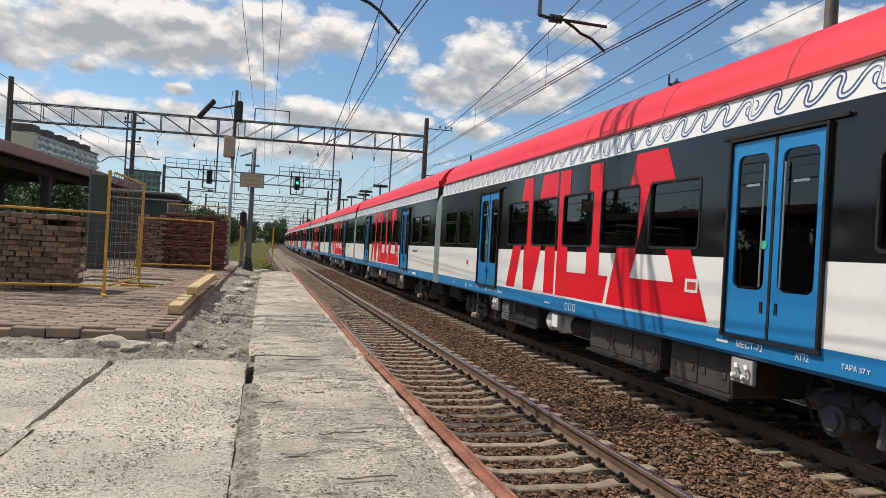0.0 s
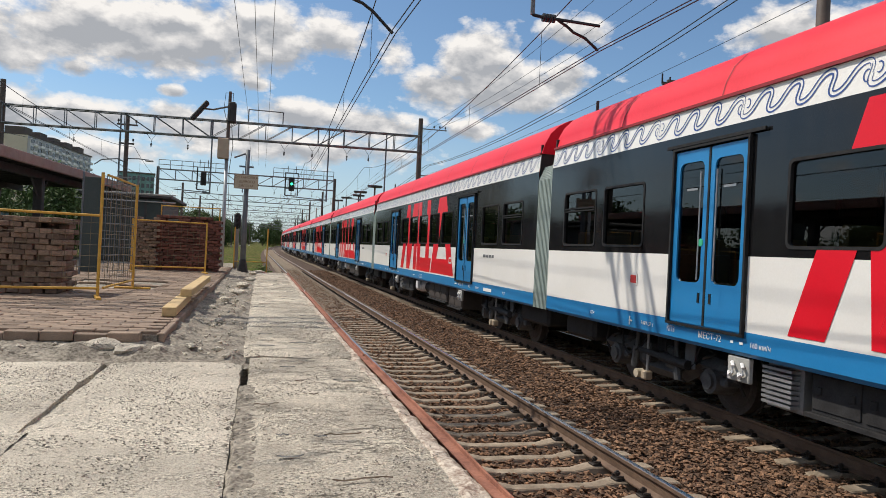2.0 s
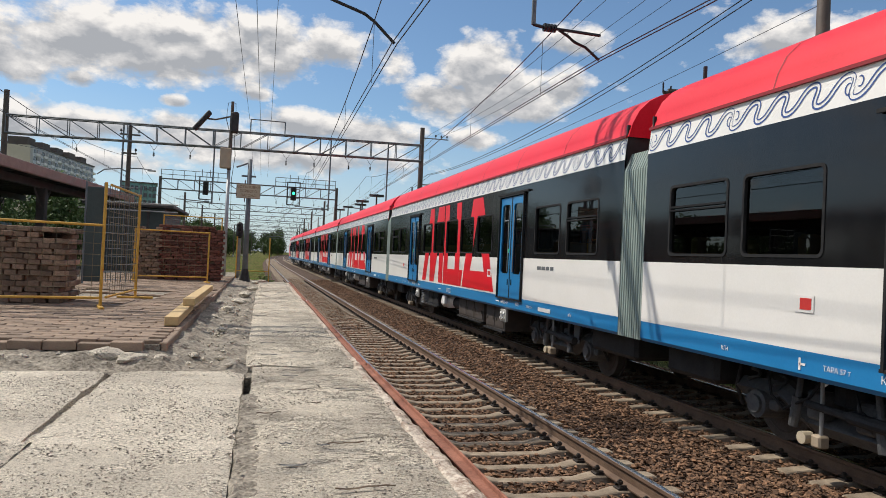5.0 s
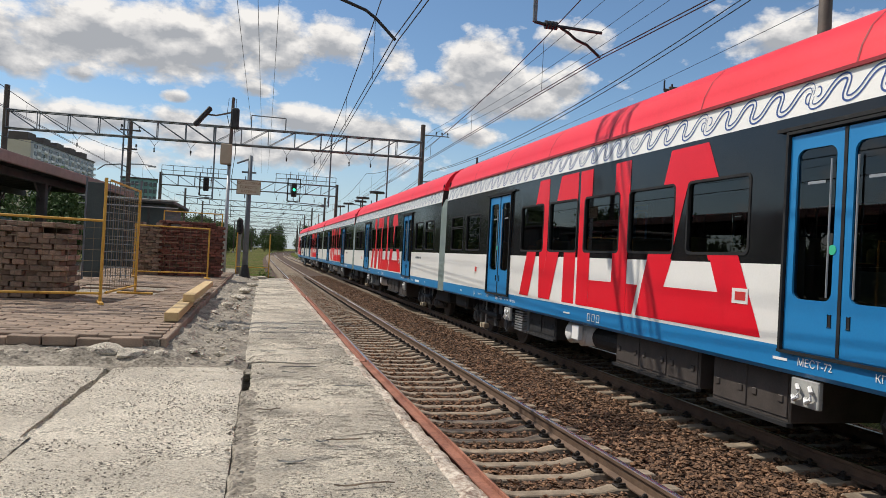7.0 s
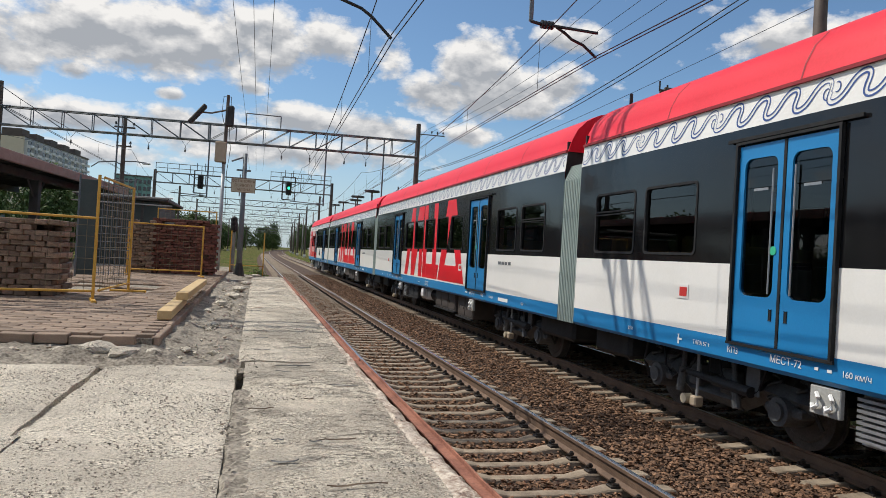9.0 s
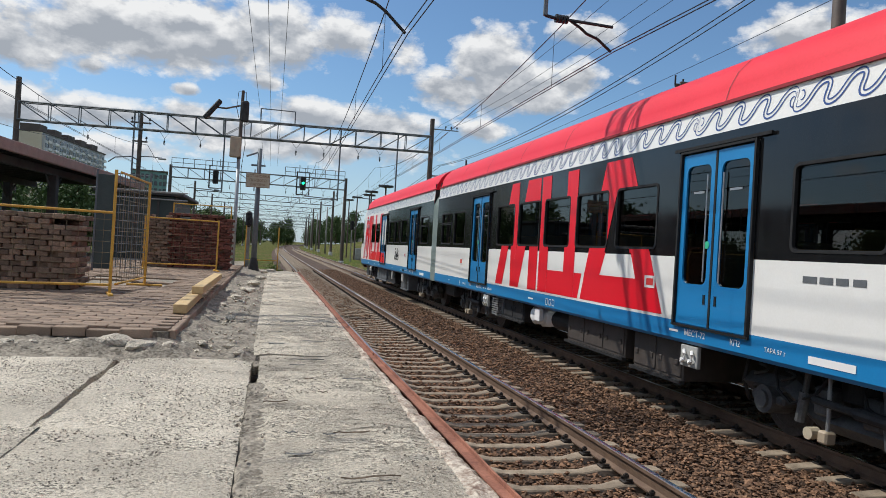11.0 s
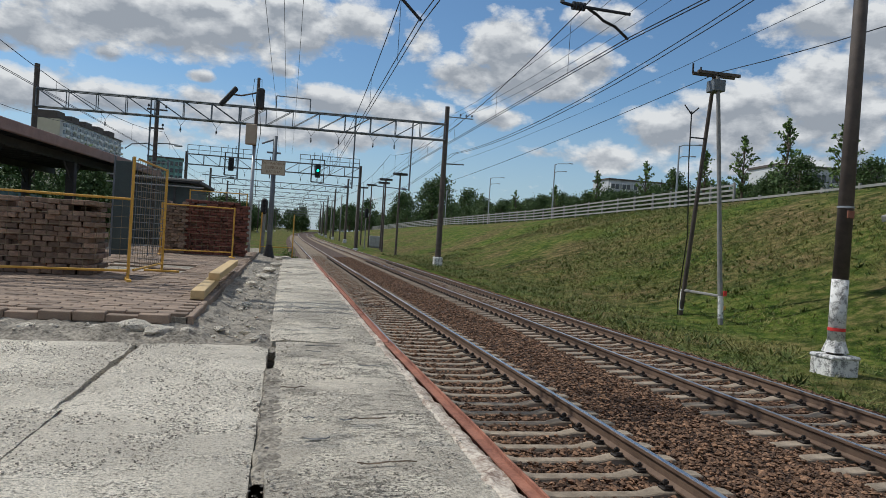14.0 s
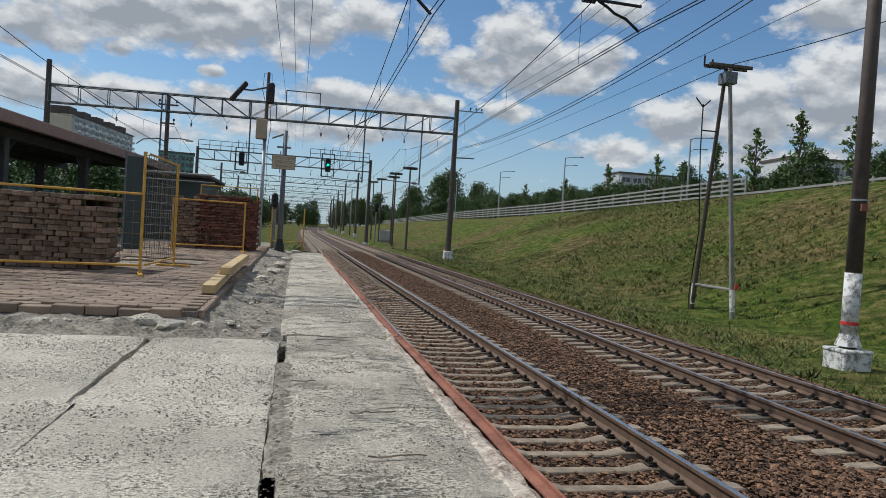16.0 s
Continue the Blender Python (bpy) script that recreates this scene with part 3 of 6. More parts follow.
def build_platform():
    p = thing("platform", (0, 0, 0), "stripped railway platform of pale worn concrete slabs", "platform", kind="structure")
    part("core", boxes((-24, .98, -14, 25.6, -.75, TOP - .2), (-24, -.92, 25.6, 30, -.75, TOP - .2)), M_RUBBLE, p)
    for k, (x0, x1, y0, y1, m) in enumerate([
            (-4.6, -1.145, 3.1, 6.42, M_SLAB), (-1.125, -.075, -1.5, 6.48, M_SLAB), (-4.6, -1.145, -1.5, 3.09, M_SLAB), (-8.2, -4.64, -1.5, 6.4, M_SLAB),
            (-.035, .93, -1.5, 6.75, M_STRIP), (-.10, .93, 6.79, 12.5, M_STRIP), (-.10, .9, 12.54, 18.7, M_STRIP), (-.10, .86, 18.74, 25.3, M_STRIP),
            (-8.2, .93, -14, -1.54, M_SLAB)]):
        slab(p, x0, x1, y0, y1, m, seed=k)
    # loose fill lies in most of the joint; two stretches stay open
    for y0, y1 in ((-1.5, 2.45), (3.05, 5.55), (6.3, 6.5)):
        verts = []
        ys = np.arange(y0, y1 + .01, .05)
        for y in ys:
            end = min(1, (y - y0) / .15, (y1 - y) / .15)
            for x in (-.10, -.07, -.045, -.015, .04, .10):
                verts.append((x + .02 * noise.noise((y * 9, x * 5, 1)), y, TOP - .035 + end * (.028 + .018 * noise.noise((x * 22, y * 16, 4))) - (.03 if x in (-.10, .10) else 0)))
        raw("joint_fill", verts, [(6 * j + i, 6 * j + i + 1, 6 * j + i + 7, 6 * j + i + 6) for j in range(len(ys) - 1) for i in range(5)], M_RUBBLE, p)
    verts = []
    ys = np.arange(-1.5, 5.0, .06)
    for y in ys:
        for x in (-1.17, -1.145, -1.125, -1.10):
            verts.append((x, y, TOP - .022 + .02 * noise.noise((x * 22, y * 7, 4)) + (.016 if y < 4.2 else -.012)))
    raw("joint_fill", verts, [(4 * j + i, 4 * j + i + 1, 4 * j + i + 5, 4 * j + i + 4) for j in range(len(ys) - 1) for i in range(3)], M_SLAB, p)
    # steel angle along the edge, in two lengths that meet with a small step, and the mortar behind it
    for x, y0, y1 in ((1.045, -8, 6.82), (1.03, 6.86, 16.0), (1.0, 16.04, 25.3)):
        bm = boxes((x - .012, x, y0, y1, TOP - .16, TOP + .02, .003), (x - .06, x - .012, y0, y1, TOP - .012, TOP - .002))
        if y1 == 6.82:
            bmesh.ops.subdivide_edges(bm, edges=[e for e in bm.edges if abs(e.verts[0].co.y - e.verts[1].co.y) > 2], cuts=40)
            for v in bm.verts:
                v.co.x += .015 * (6.4 - v.co.y) + .006 * noise.noise((v.co.y * 1.7, 0, 4))
                v.co.z += .007 * noise.noise((v.co.y * 2.3, 5, 0))
        part("edge_angle", bm, M_RUST, p, "rust-red primed steel angle")
    verts, faces = [], []
    ys = np.arange(-6, 25.3, .06)
    for j, y in enumerate(ys):
        for i, x in enumerate((.88, .92, .965, .992)):
            z = TOP - .012 + .024 * noise.noise((x * 14, y * 4, 2)) + .018 * noise.noise((x * 30, y * 13, 6)) - (.02 if i in (0, 3) else 0)
            verts.append((x - max(0, y - 7) * .0025 + (max(0, .015 * (6.4 - y)) * i / 3) + (.012 * noise.noise((y * 6, i, 9)) if i < 3 else 0), y, z))
        if j:
            faces += [((j - 1) * 4 + i, (j - 1) * 4 + i + 1, j * 4 + i + 1, j * 4 + i) for i in range(3)]
    raw("mortar_strip", verts, faces, M_MORTAR, p)
    return p


M_MORTAR = surface("pinkish_mortar", (.24, .17, .13), (.62, .55, .46), .95, 6, 50, 1.0, fine=.5, stops=(.40, .58))
PLATFORM = build_platform()


def build_rubble():
    """The torn strip between the slabs and the paving: crumbled concrete, banked up against the kerb."""
    verts, faces = [], []
    xs = np.linspace(-8.2, -.06, 150)
    ys = np.concatenate([np.linspace(6.36, 7.6, 24), np.linspace(7.7, 26, 90)])
    n = len(xs)
    for j, y in enumerate(ys):
        for i, x in enumerate(xs):
            edge = min(max((y - 6.36) / .25, 0), 1) * min(max((-.06 - x) / .10, 0), 1)
            bank = max(0, min(1, 1 - (x + .80) / .5)) if x > -.9 else 1
            z = TOP - .03 + edge * (.03 + .06 * bank + .05 * noise.noise((x * 3.1, y * 3.1, 5)) + .034 * noise.noise((x * 11, y * 11, 1)))
            if x < -.98 and y > 7.25:
                z = TOP - .05
            verts.append((x, y, z))
    faces = [(j * n + i, j * n + i + 1, (j + 1) * n + i + 1, (j + 1) * n + i) for j in range(len(ys) - 1) for i in range(n - 1)]
    raw("rubble_strip", verts, faces, M_RUBBLE, PLATFORM)


build_rubble()

# ---- the train ----
CAR = 20.6
HALF = 1.74
SIDE = [(1.70, .97), (1.74, 1.02), (1.74, 1.26), (1.74, 2.14), (1.74, 3.74)]
ROOF = [(1.70, 4.12), (1.64, 4.33), (1.53, 4.54), (1.36, 4.71), (1.12, 4.84), (.75, 4.93), (.35, 4.97)]
DOORS, PANES = (-5.2, 5.2), (-3.15, -1.575, 0, 1.575, 3.15)
END_PANES = ((-8.83, True), (-7.24, False), (7.43, False), (9.0, True))


def plate(bm, x, rows, y0, y1):
    """A strip of side wall at x, between heights rows[0] and rows[1], with the openings left out."""
    z0, z1, holes = rows
    zs = sorted({z0, z1, *(z for h in holes for z in h[2:])})
    ys = sorted({y0, y1, *(y for h in holes for y in h[:2])})
    grid = {}
    for y in ys:
        for z in zs:
            grid[y, z] = bm.verts.new((x, y, z))
    for a, b in zip(ys, ys[1:]):
        for c, d in zip(zs, zs[1:]):
            if not any(h[0] <= a and b <= h[1] and h[2] <= c and d <= h[3] for h in holes):
                bm.faces.new((grid[a, c], grid[b, c], grid[b, d], grid[a, d]))
    for h in holes:
        c = [grid[h[0], h[2]], grid[h[1], h[2]], grid[h[1], h[3]], grid[h[0], h[3]]]
        ins = [bm.verts.new((x - math.copysign(.07, x), v.co.y, v.co.z)) for v in c]
        for k in range(4):
            bm.faces.new((c[k], c[(k + 1) % 4], ins[(k + 1) % 4], ins[k]))


def rounded(y0, y1, z0, z1, r, steps=4):
    pts = []
    for cy, cz, a in ((y1 - r, z0 + r, -90), (y1 - r, z1 - r, 0), (y0 + r, z1 - r, 90), (y0 + r, z0 + r, 180)):
        for k in range(steps + 1):
            b = radians(a + 90 * k / steps)
            pts.append((cy + r * math.cos(b), cz + r * math.sin(b)))
    return pts


def ring(bm, x, outer, inner, depth):
    """A frame between two rounded outlines, standing proud by depth."""
    n = len(outer)
    s = math.copysign(1, x)
    o = [bm.verts.new((x + s * depth, y, z)) for y, z in outer]
    i = [bm.verts.new((x + s * depth, y, z)) for y, z in inner]
    ob = [bm.verts.new((x - s * .012, y, z)) for y, z in outer]
    ib = [bm.verts.new((x - s * .05, y, z)) for y, z in inner]
    for k in range(n):
        m = (k + 1) % n
        bm.faces.new((o[k], o[m], i[m], i[k]))
        bm.faces.new((o[k], o[m], ob[m], ob[k]))
        bm.faces.new((i[k], i[m], ib[m], ib[k]))


def flat(bm, x, outline):
    bm.faces.new([bm.verts.new((x, y, z)) for y, z in (outline if x > 0 else outline[::-1])])
    return bm


def sheet(bm, x, outline, thick=.003):
    """A thin panel with an edge, standing on the plane x."""
    s = math.copysign(thick, x)
    a = [bm.verts.new((x, y, z)) for y, z in outline]
    b = [bm.verts.new((x + s, y, z)) for y, z in outline]
    bm.faces.new(b)
    for k in range(len(a)):
        m = (k + 1) % len(a)
        bm.faces.new((a[k], a[m], b[m], b[k]))


def window(parent, side, y, z0=2.25, z1=3.19, width=1.26, transom=False):
    x = side * HALF
    y0, y1 = y - width / 2, y + width / 2
    bm = bmesh.new()
    ring(bm, x, rounded(y0 - .02, y1 + .02, z0 - .02, z1 + .02, .085), rounded(y0 + .015, y1 - .015, z0 + .015, z1 - .015, .06), .009)
    if transom:
        box(bm, x - .02, x + .02, y0 + .03, y1 - .03, z1 - .30, z1 - .275)
        box(bm, x - .02, x + .02, y0 + .03, y1 - .03, z1 - .345, z1 - .325)
    frame_part = part("window_frame", bm, M_DARKTRIM, parent, "black rubber window frame")
    part("pane", flat(bmesh.new(), x - side * .03, rounded(y0 + .02, y1 - .02, z0 + .02, z1 - .02, .07)), M_GLASS, frame_part, turned=False)


def sliding_door(parent, side, y, leaf_material, second=None):
    """A pair of plug doors with tall panes, grab bars, pull recesses and the rail above."""
    x = side * HALF
    z0, z1 = 1.24, 3.52
    for k in (-1, 1):
        part("door_jamb", boxes((x - .05, x + side * .004, *sorted((y + k * .80, y + k * .765)), z0 - .03, z1 + .05)), M_DARKTRIM, parent)
    part("door_head", boxes((x - .05, x + side * .004, y - .765, y + .765, z1 + .02, z1 + .05)), M_DARKTRIM, parent)
    part("door_track", boxes((x - .02, x + side * .05, y - 1.05, y + .95, z1 + .06, z1 + .10)), M_DARKTRIM, parent)
    part("door_sill", boxes((x - .02, x + side * .045, y - .82, y + .82, z0 - .045, z0 - .012)), M_DARKTRIM, parent)
    for k in (-1, 1):
        a, b = sorted((y + k * .022, y + k * .76))
        bm = bmesh.new()
        ring(bm, x, rounded(a, b, z0, z1, .02), rounded(a + .09 if k > 0 else a + .10, b - .10 if k > 0 else b - .09, 1.78, 3.36, .10), .012)
        leaf = part("door_leaf", bm, leaf_material, parent, "blue sliding door leaf")
        part("pane", flat(bmesh.new(), x - side * .012, rounded(a + .05, b - .05, 1.72, 3.42, .08)), M_GLASS, leaf, turned=False)
        bar = y + k * .17
        part("grab_bar", rods(((x + side * .02, bar, 1.82), (x + side * .02, bar, 3.22)), r=.011), M_STEELGREY, leaf)
        part("pull_recess", boxes((x, x + side * .016, y + k * .12 - .02, y + k * .12 + .02, 1.53, 1.65), bevel=.006), M_DARKTRIM, leaf)
        m = (a + b) / 2
        part("notice_strip", boxes((x - side * .008, x - side * .004, m - .12, m + .12, 2.985, 3.015)), M_STEELGREY, leaf)
    part("door_seal", boxes((x - .02, x + side * .014, y - .02, y + .02, z0, z1)), M_DARKTRIM, parent)
    part("door_button", rod(bmesh.new(), (x, y + .12, 2.30), (x + side * .02, y + .12, 2.30), .05, sides=14), M_BUTTON, parent, "round green door button")


M_BUTTON = surface("green_button", (.03, .42, .22), (.05, .5, .28), .4, 5, 50, 0)


def meander(side, y0, y1):
    """The double blue line of leaning waves along the frieze, in groups of four that begin and end in a curl."""
    groups = round((y1 - y0) / 1.88)
    length, meshes = (y1 - y0 - .10) / groups, []

    def stroke(line, half):
        verts, faces = [], []
        for a, (yy, v) in enumerate(line):
            b, c = line[max(a - 1, 0)], line[min(a + 1, len(line) - 1)]
            ty, tv = c[0] - b[0], c[1] - b[1]
            d = math.hypot(ty, tv) or 1
            thin = half * min(1, .25 + 6 * min(a, len(line) - 1 - a) / len(line))
            for e in (-thin, thin):
                zz, yq = v + ty / d * e, yy - tv / d * e
                verts.append((side * (HALF - (zz - 3.74) / .38 * .04 + .004), yq, zz))
            if a:
                faces.append((2 * a - 2, 2 * a - 1, 2 * a + 1, 2 * a))
        meshes.append((verts, faces))

    for k in range(groups):
        start = y0 + .05 + k * length
        period = (length - .02) / 4
        for shift, half, s0, s1 in ((-.026, .011, .15, 8.25), (.026, .009, 0, 8.0)):
            pts = []
            for s in np.linspace(s0 * math.pi, s1 * math.pi, 130):
                lean = math.sin(s)
                pts.append((start + period * s / (2 * math.pi) + side * .072 * lean - .022 * math.sin(2 * s), 3.925 + .122 * lean))
            line = []
            for a, (yy, v) in enumerate(pts):
                b, c = pts[max(a - 1, 0)], pts[min(a + 1, len(pts) - 1)]
                ty, tv = c[0] - b[0], c[1] - b[1]
                d = math.hypot(ty, tv) or 1
                line.append((yy - tv / d * shift, v + ty / d * shift))
            stroke(line, half)
        for centre, z, r, a0, a1 in ((start + .03, 3.90, .045, 60, 300), (start + length - .10, 3.955, .040, -120, 120)):
            stroke([(centre + side * r * math.cos(radians(q)), z + 1.3 * r * math.sin(radians(q))) for q in np.linspace(a0, a1, 16)], .008)
    return joined(*meshes)


# red livery shapes: outlines as distance from the car's middle and height
LIVERY = [
    [(3.72, 1.26), (3.20, 1.26), (2.27, 3.68), (2.77, 3.68)], [(2.77, 3.68), (2.27, 3.68), (2.27, 2.2), (2.61, 1.26)],
    [(2.61, 1.26), (2.06, 1.26), (1.10, 3.68), (1.70, 3.68)], [(1.45, 1.26), (.94, 1.26), (.94, 3.68), (1.45, 3.68)],
    [(.84, 1.26), (.84, 3.68), (.36, 3.68), (.36, 1.26)], [(.36, 1.26), (.36, 1.76), (-.46, 1.76), (-.46, 1.26)],
    [(-.46, 1.26), (-.46, 3.68), (-.95, 3.68), (-.95, 1.26)], [(-.95, 1.76), (-1.29, 1.76), (-1.14, 1.26), (-.95, 1.26)],
    [(-1.54, 2.16), (-2.16, 2.16), (-2.52, 3.2), (-1.90, 3.2)], [(-1.90, 3.2), (-3.17, 3.2), (-2.93, 3.68), (-2.07, 3.68)],
    [(-2.52, 3.2), (-3.17, 3.2), (-3.65, 2.16), (-3.03, 2.16)], [(-1.54, 2.16), (-2.19, 2.16), (-2.01, 1.77), (-1.41, 1.77)],
    [(-3.07, 2.16), (-3.65, 2.16), (-3.84, 1.77), (-3.25, 1.77)], [(-1.41, 1.77), (-3.84, 1.77), (-4.09, 1.26), (-1.26, 1.26)],
]


def cut(outline, axis, at, above):
    """The part of a convex outline on one side of a straight line."""
    out = []
    for p, q in zip(outline, outline[1:] + outline[:1]):
        a, b = (p[axis] - at, q[axis] - at) if above else (at - p[axis], at - q[axis])
        if a >= 0:
            out.append(p)
        if a * b < 0:
            k = a / (a - b)
            out.append((p[0] + (q[0] - p[0]) * k, p[1] + (q[1] - p[1]) * k))
    return out


def without(outline, hole):
    """What is left of a convex outline round a window opening."""
    y0, y1, z0, z1 = hole
    left, right = cut(outline, 0, y0, False), cut(outline, 0, y1, True)
    middle = cut(cut(outline, 0, y0, True), 0, y1, False) if len(cut(outline, 0, y0, True)) > 2 else []
    rest = [left, right]
    if len(middle) > 2:
        rest += [cut(middle, 1, z0, False), cut(middle, 1, z1, True)]
    return [p for p in rest if len(p) > 2]


def livery(parent, side, shapes, holes, shift=0.0):
    """The red shapes in three panels, kept clear of the windows."""
    for group in (shapes[:4], shapes[4:8], shapes[8:]):
        bm = bmesh.new()
        for s in group:
            now = [cut([(y + shift, z) for y, z in s], 1, 1.305, True)]
            for h in holes:
                now = [r for p in now for r in without(p, h)]
            for p in now:
                flat(bm, side * (HALF + (.004 if shapes.index(s) % 2 else .0065)), p)
        part("livery_panel", bm, M_RED, parent, "tall slanted red livery shape")


def strip(section, y0, y1, caps=False):
    """A cross-section drawn from y0 to y1; the end caps have corners of their own, so that the skin shades smoothly."""
    n = len(section)
    ring_a, ring_b = [(x, y0, z) for x, z in section], [(x, y1, z) for x, z in section]
    verts = ring_a + ring_b
    faces = [(i, i + 1, n + i + 1, n + i) for i in range(n - 1)]
    if caps:
        verts += ring_a + ring_b
        faces += [tuple(range(2 * n, 3 * n)), tuple(range(4 * n - 1, 3 * n - 1, -1))]
    return verts, faces


def bogie(parent, y):
    """Two wheelsets in a cranked side frame with round axle boxes, coil springs, dampers, brake gear and sand pipes."""
    bm = boxes((-.95, .95, y - .3, y + .3, .48, .78, .03), (-.9, .9, y - 1.0, y - .55, .35, .62, .03), (-.9, .9, y + .55, y + 1.0, .35, .62, .03))
    for s in (-1, 1):
        for a, b in (((-1.75, .60), (-1.0, .64)), ((-1.0, .64), (-.5, .40)), ((-.5, .40), (.5, .40)), ((.5, .40), (1.0, .64)), ((1.0, .64), (1.75, .60))):
            rod(bm, (s * 1.10, y + a[0], a[1]), (s * 1.10, y + b[0], b[1]), .125, sides=4)
    b = part("bogie_frame", bm, M_BOGIE, parent, "dark grey cast bogie frame")
    for d in (-1.3, 1.3):
        w = bmesh.new()
        for s in (-1, 1):
            rod(w, (s * .73, y + d, .45), (s * .86, y + d, .45), .45, sides=32)
            rod(w, (s * .70, y + d, .45), (s * .73, y + d, .45), .48, sides=32)
            rod(w, (s * .86, y + d, .45), (s * .875, y + d, .45), .36, .34, sides=28)
            rod(w, (s * .86, y + d, .45), (s * .92, y + d, .45), .17, sides=16)
        rod(w, (-.8, y + d, .45), (.8, y + d, .45), .08)
        part("wheelset", w, M_WHEEL, b)
        part("traction_motor", rod(bmesh.new(), (-.55, y + d * .62, .5), (.55, y + d * .62, .5), .28, sides=14), M_UNDER, b)
        for s in (-1, 1):
            q = boxes((s * 1.1 - .12, s * 1.1 + .12, y + d - .30, y + d + .30, .40, .52, .03))
            rod(q, (s * .95, y + d, .45), (s * 1.27, y + d, .45), .19, .17, sides=18)
            rod(q, (s * 1.27, y + d, .45), (s * 1.31, y + d, .45), .11, sides=12)
            part("axle_box", q, M_BOGIE, b, "round bolted axle box")
            for e in (-.24, .24):
                turns = [(s * 1.12 + .07 * math.cos(u), y + d + e + .07 * math.sin(u), .50 + .024 * u) for u in np.linspace(0, 14, 46)]
                raw("spring", *tube(turns, .02, 5), M_BOGIE, b)
            part("sand_pipe", raw_tube([(s * 1.2, y + d * 1.28, .95), (s * 1.2, y + d * 1.36, .6), (s * 1.08, y + d * 1.38, .34)], .024), M_UNDER, b)
    for s in (-1, 1):
        part("air_spring", rod(bmesh.new(), (s * .98, y, .68), (s * .98, y, .95), .26, sides=18), M_DARKTRIM, b)
        for k in (-1, 1):
            q = rod(bmesh.new(), (s * 1.30, y + k * .62, .34), (s * 1.30, y + k * .56, .68), .06, sides=10)
            rod(q, (s * 1.30, y + k * .56, .68), (s * 1.30, y + k * .52, .96), .035, sides=8)
            part("damper", q, M_BOGIE, b, "grey vertical damper")
            part("brake_unit", boxes((s * 1.18 - .10, s * 1.18 + .10, y + k * .34 - .13, y + k * .34 + .13, .46, .78), bevel=.03), M_BOGIE, b)
            part("brake_hose", raw_tube([(s * 1.28, y + k * .2, .95), (s * 1.34, y + k * .35, .7), (s * 1.33, y + k * .75, .5), (s * 1.3, y + k * 1.0, .62), (s * 1.28, y + k * 1.1, .9)], .018), M_DARKTRIM, b)
        q = rod(bmesh.new(), (s * 1.36, y - .95, .60), (s * 1.36, y - .25, .62), .07, sides=12)
        rod(q, (s * 1.36, y - .25, .62), (s * 1.36, y + .35, .64), .045, sides=10)
        part("yaw_damper", q, M_UNDER, b)
        part("levelling_rod", rods(((s * 1.34, y + .16, .30), (s * 1.34, y + .16, .95)), r=.022, sides=8), M_STEELGREY, b)
        part("valve_block", boxes((s * 1.34 - .07, s * 1.34 + .07, y + .10, y + .24, .20, .34), bevel=.02), M_BOXTAN, b, "small pale valve block")
        part("grease_cap", rod(bmesh.new(), (s * 1.30, y + .36, .27), (s * 1.42, y + .36, .27), .07, sides=12), M_SIGNFACE, b)
        part("guard_plate", boxes((s * 1.30 - .015, s * 1.30 + .015, y - 1.02, y - .78, .55, .92), bevel=.01), M_BOXGREY, b)


M_BOGIE = surface("grey_cast_steel", (.055, .057, .06), (.125, .128, .13), .6, 6, 50, .3, metal=.2)
M_WHEEL = surface("worn_wheel_steel", (.04, .036, .034), (.10, .09, .082), .6, 5, 40, .2, metal=.4)


def underfloor(parent, pieces):
    """Equipment boxes under the floor: y0, y1, bottom, material."""
    for y0, y1, z0, m in pieces:
        b = part("equipment_box", boxes((-1.5, 1.5, y0, y1, z0, .98), bevel=.02), m, parent)
        n = max(1, round((y1 - y0) / .8))
        for k in range(n):
            a, c = y0 + (y1 - y0) * k / n + .03, y0 + (y1 - y0) * (k + 1) / n - .03
            part("cover", boxes((-1.515, -1.49, a, c, z0 + .06, .93), (-1.53, -1.51, a + .06, a + .14, z0 + .22, z0 + .30), (-1.53, -1.51, c - .14, c - .06, z0 + .22, z0 + .30), bevel=.006), m, b)
        part("foot_rail", boxes((-1.56, -1.48, y0 - .03, y1 + .03, z0 - .03, z0 + .015)), M_BOXGREY if m is M_BOXGREY else M_UNDER, b)


M_SEAM = surface("dark_red_seam", (.22, .012, .018), (.30, .02, .025), .6, 4, 40, 0)


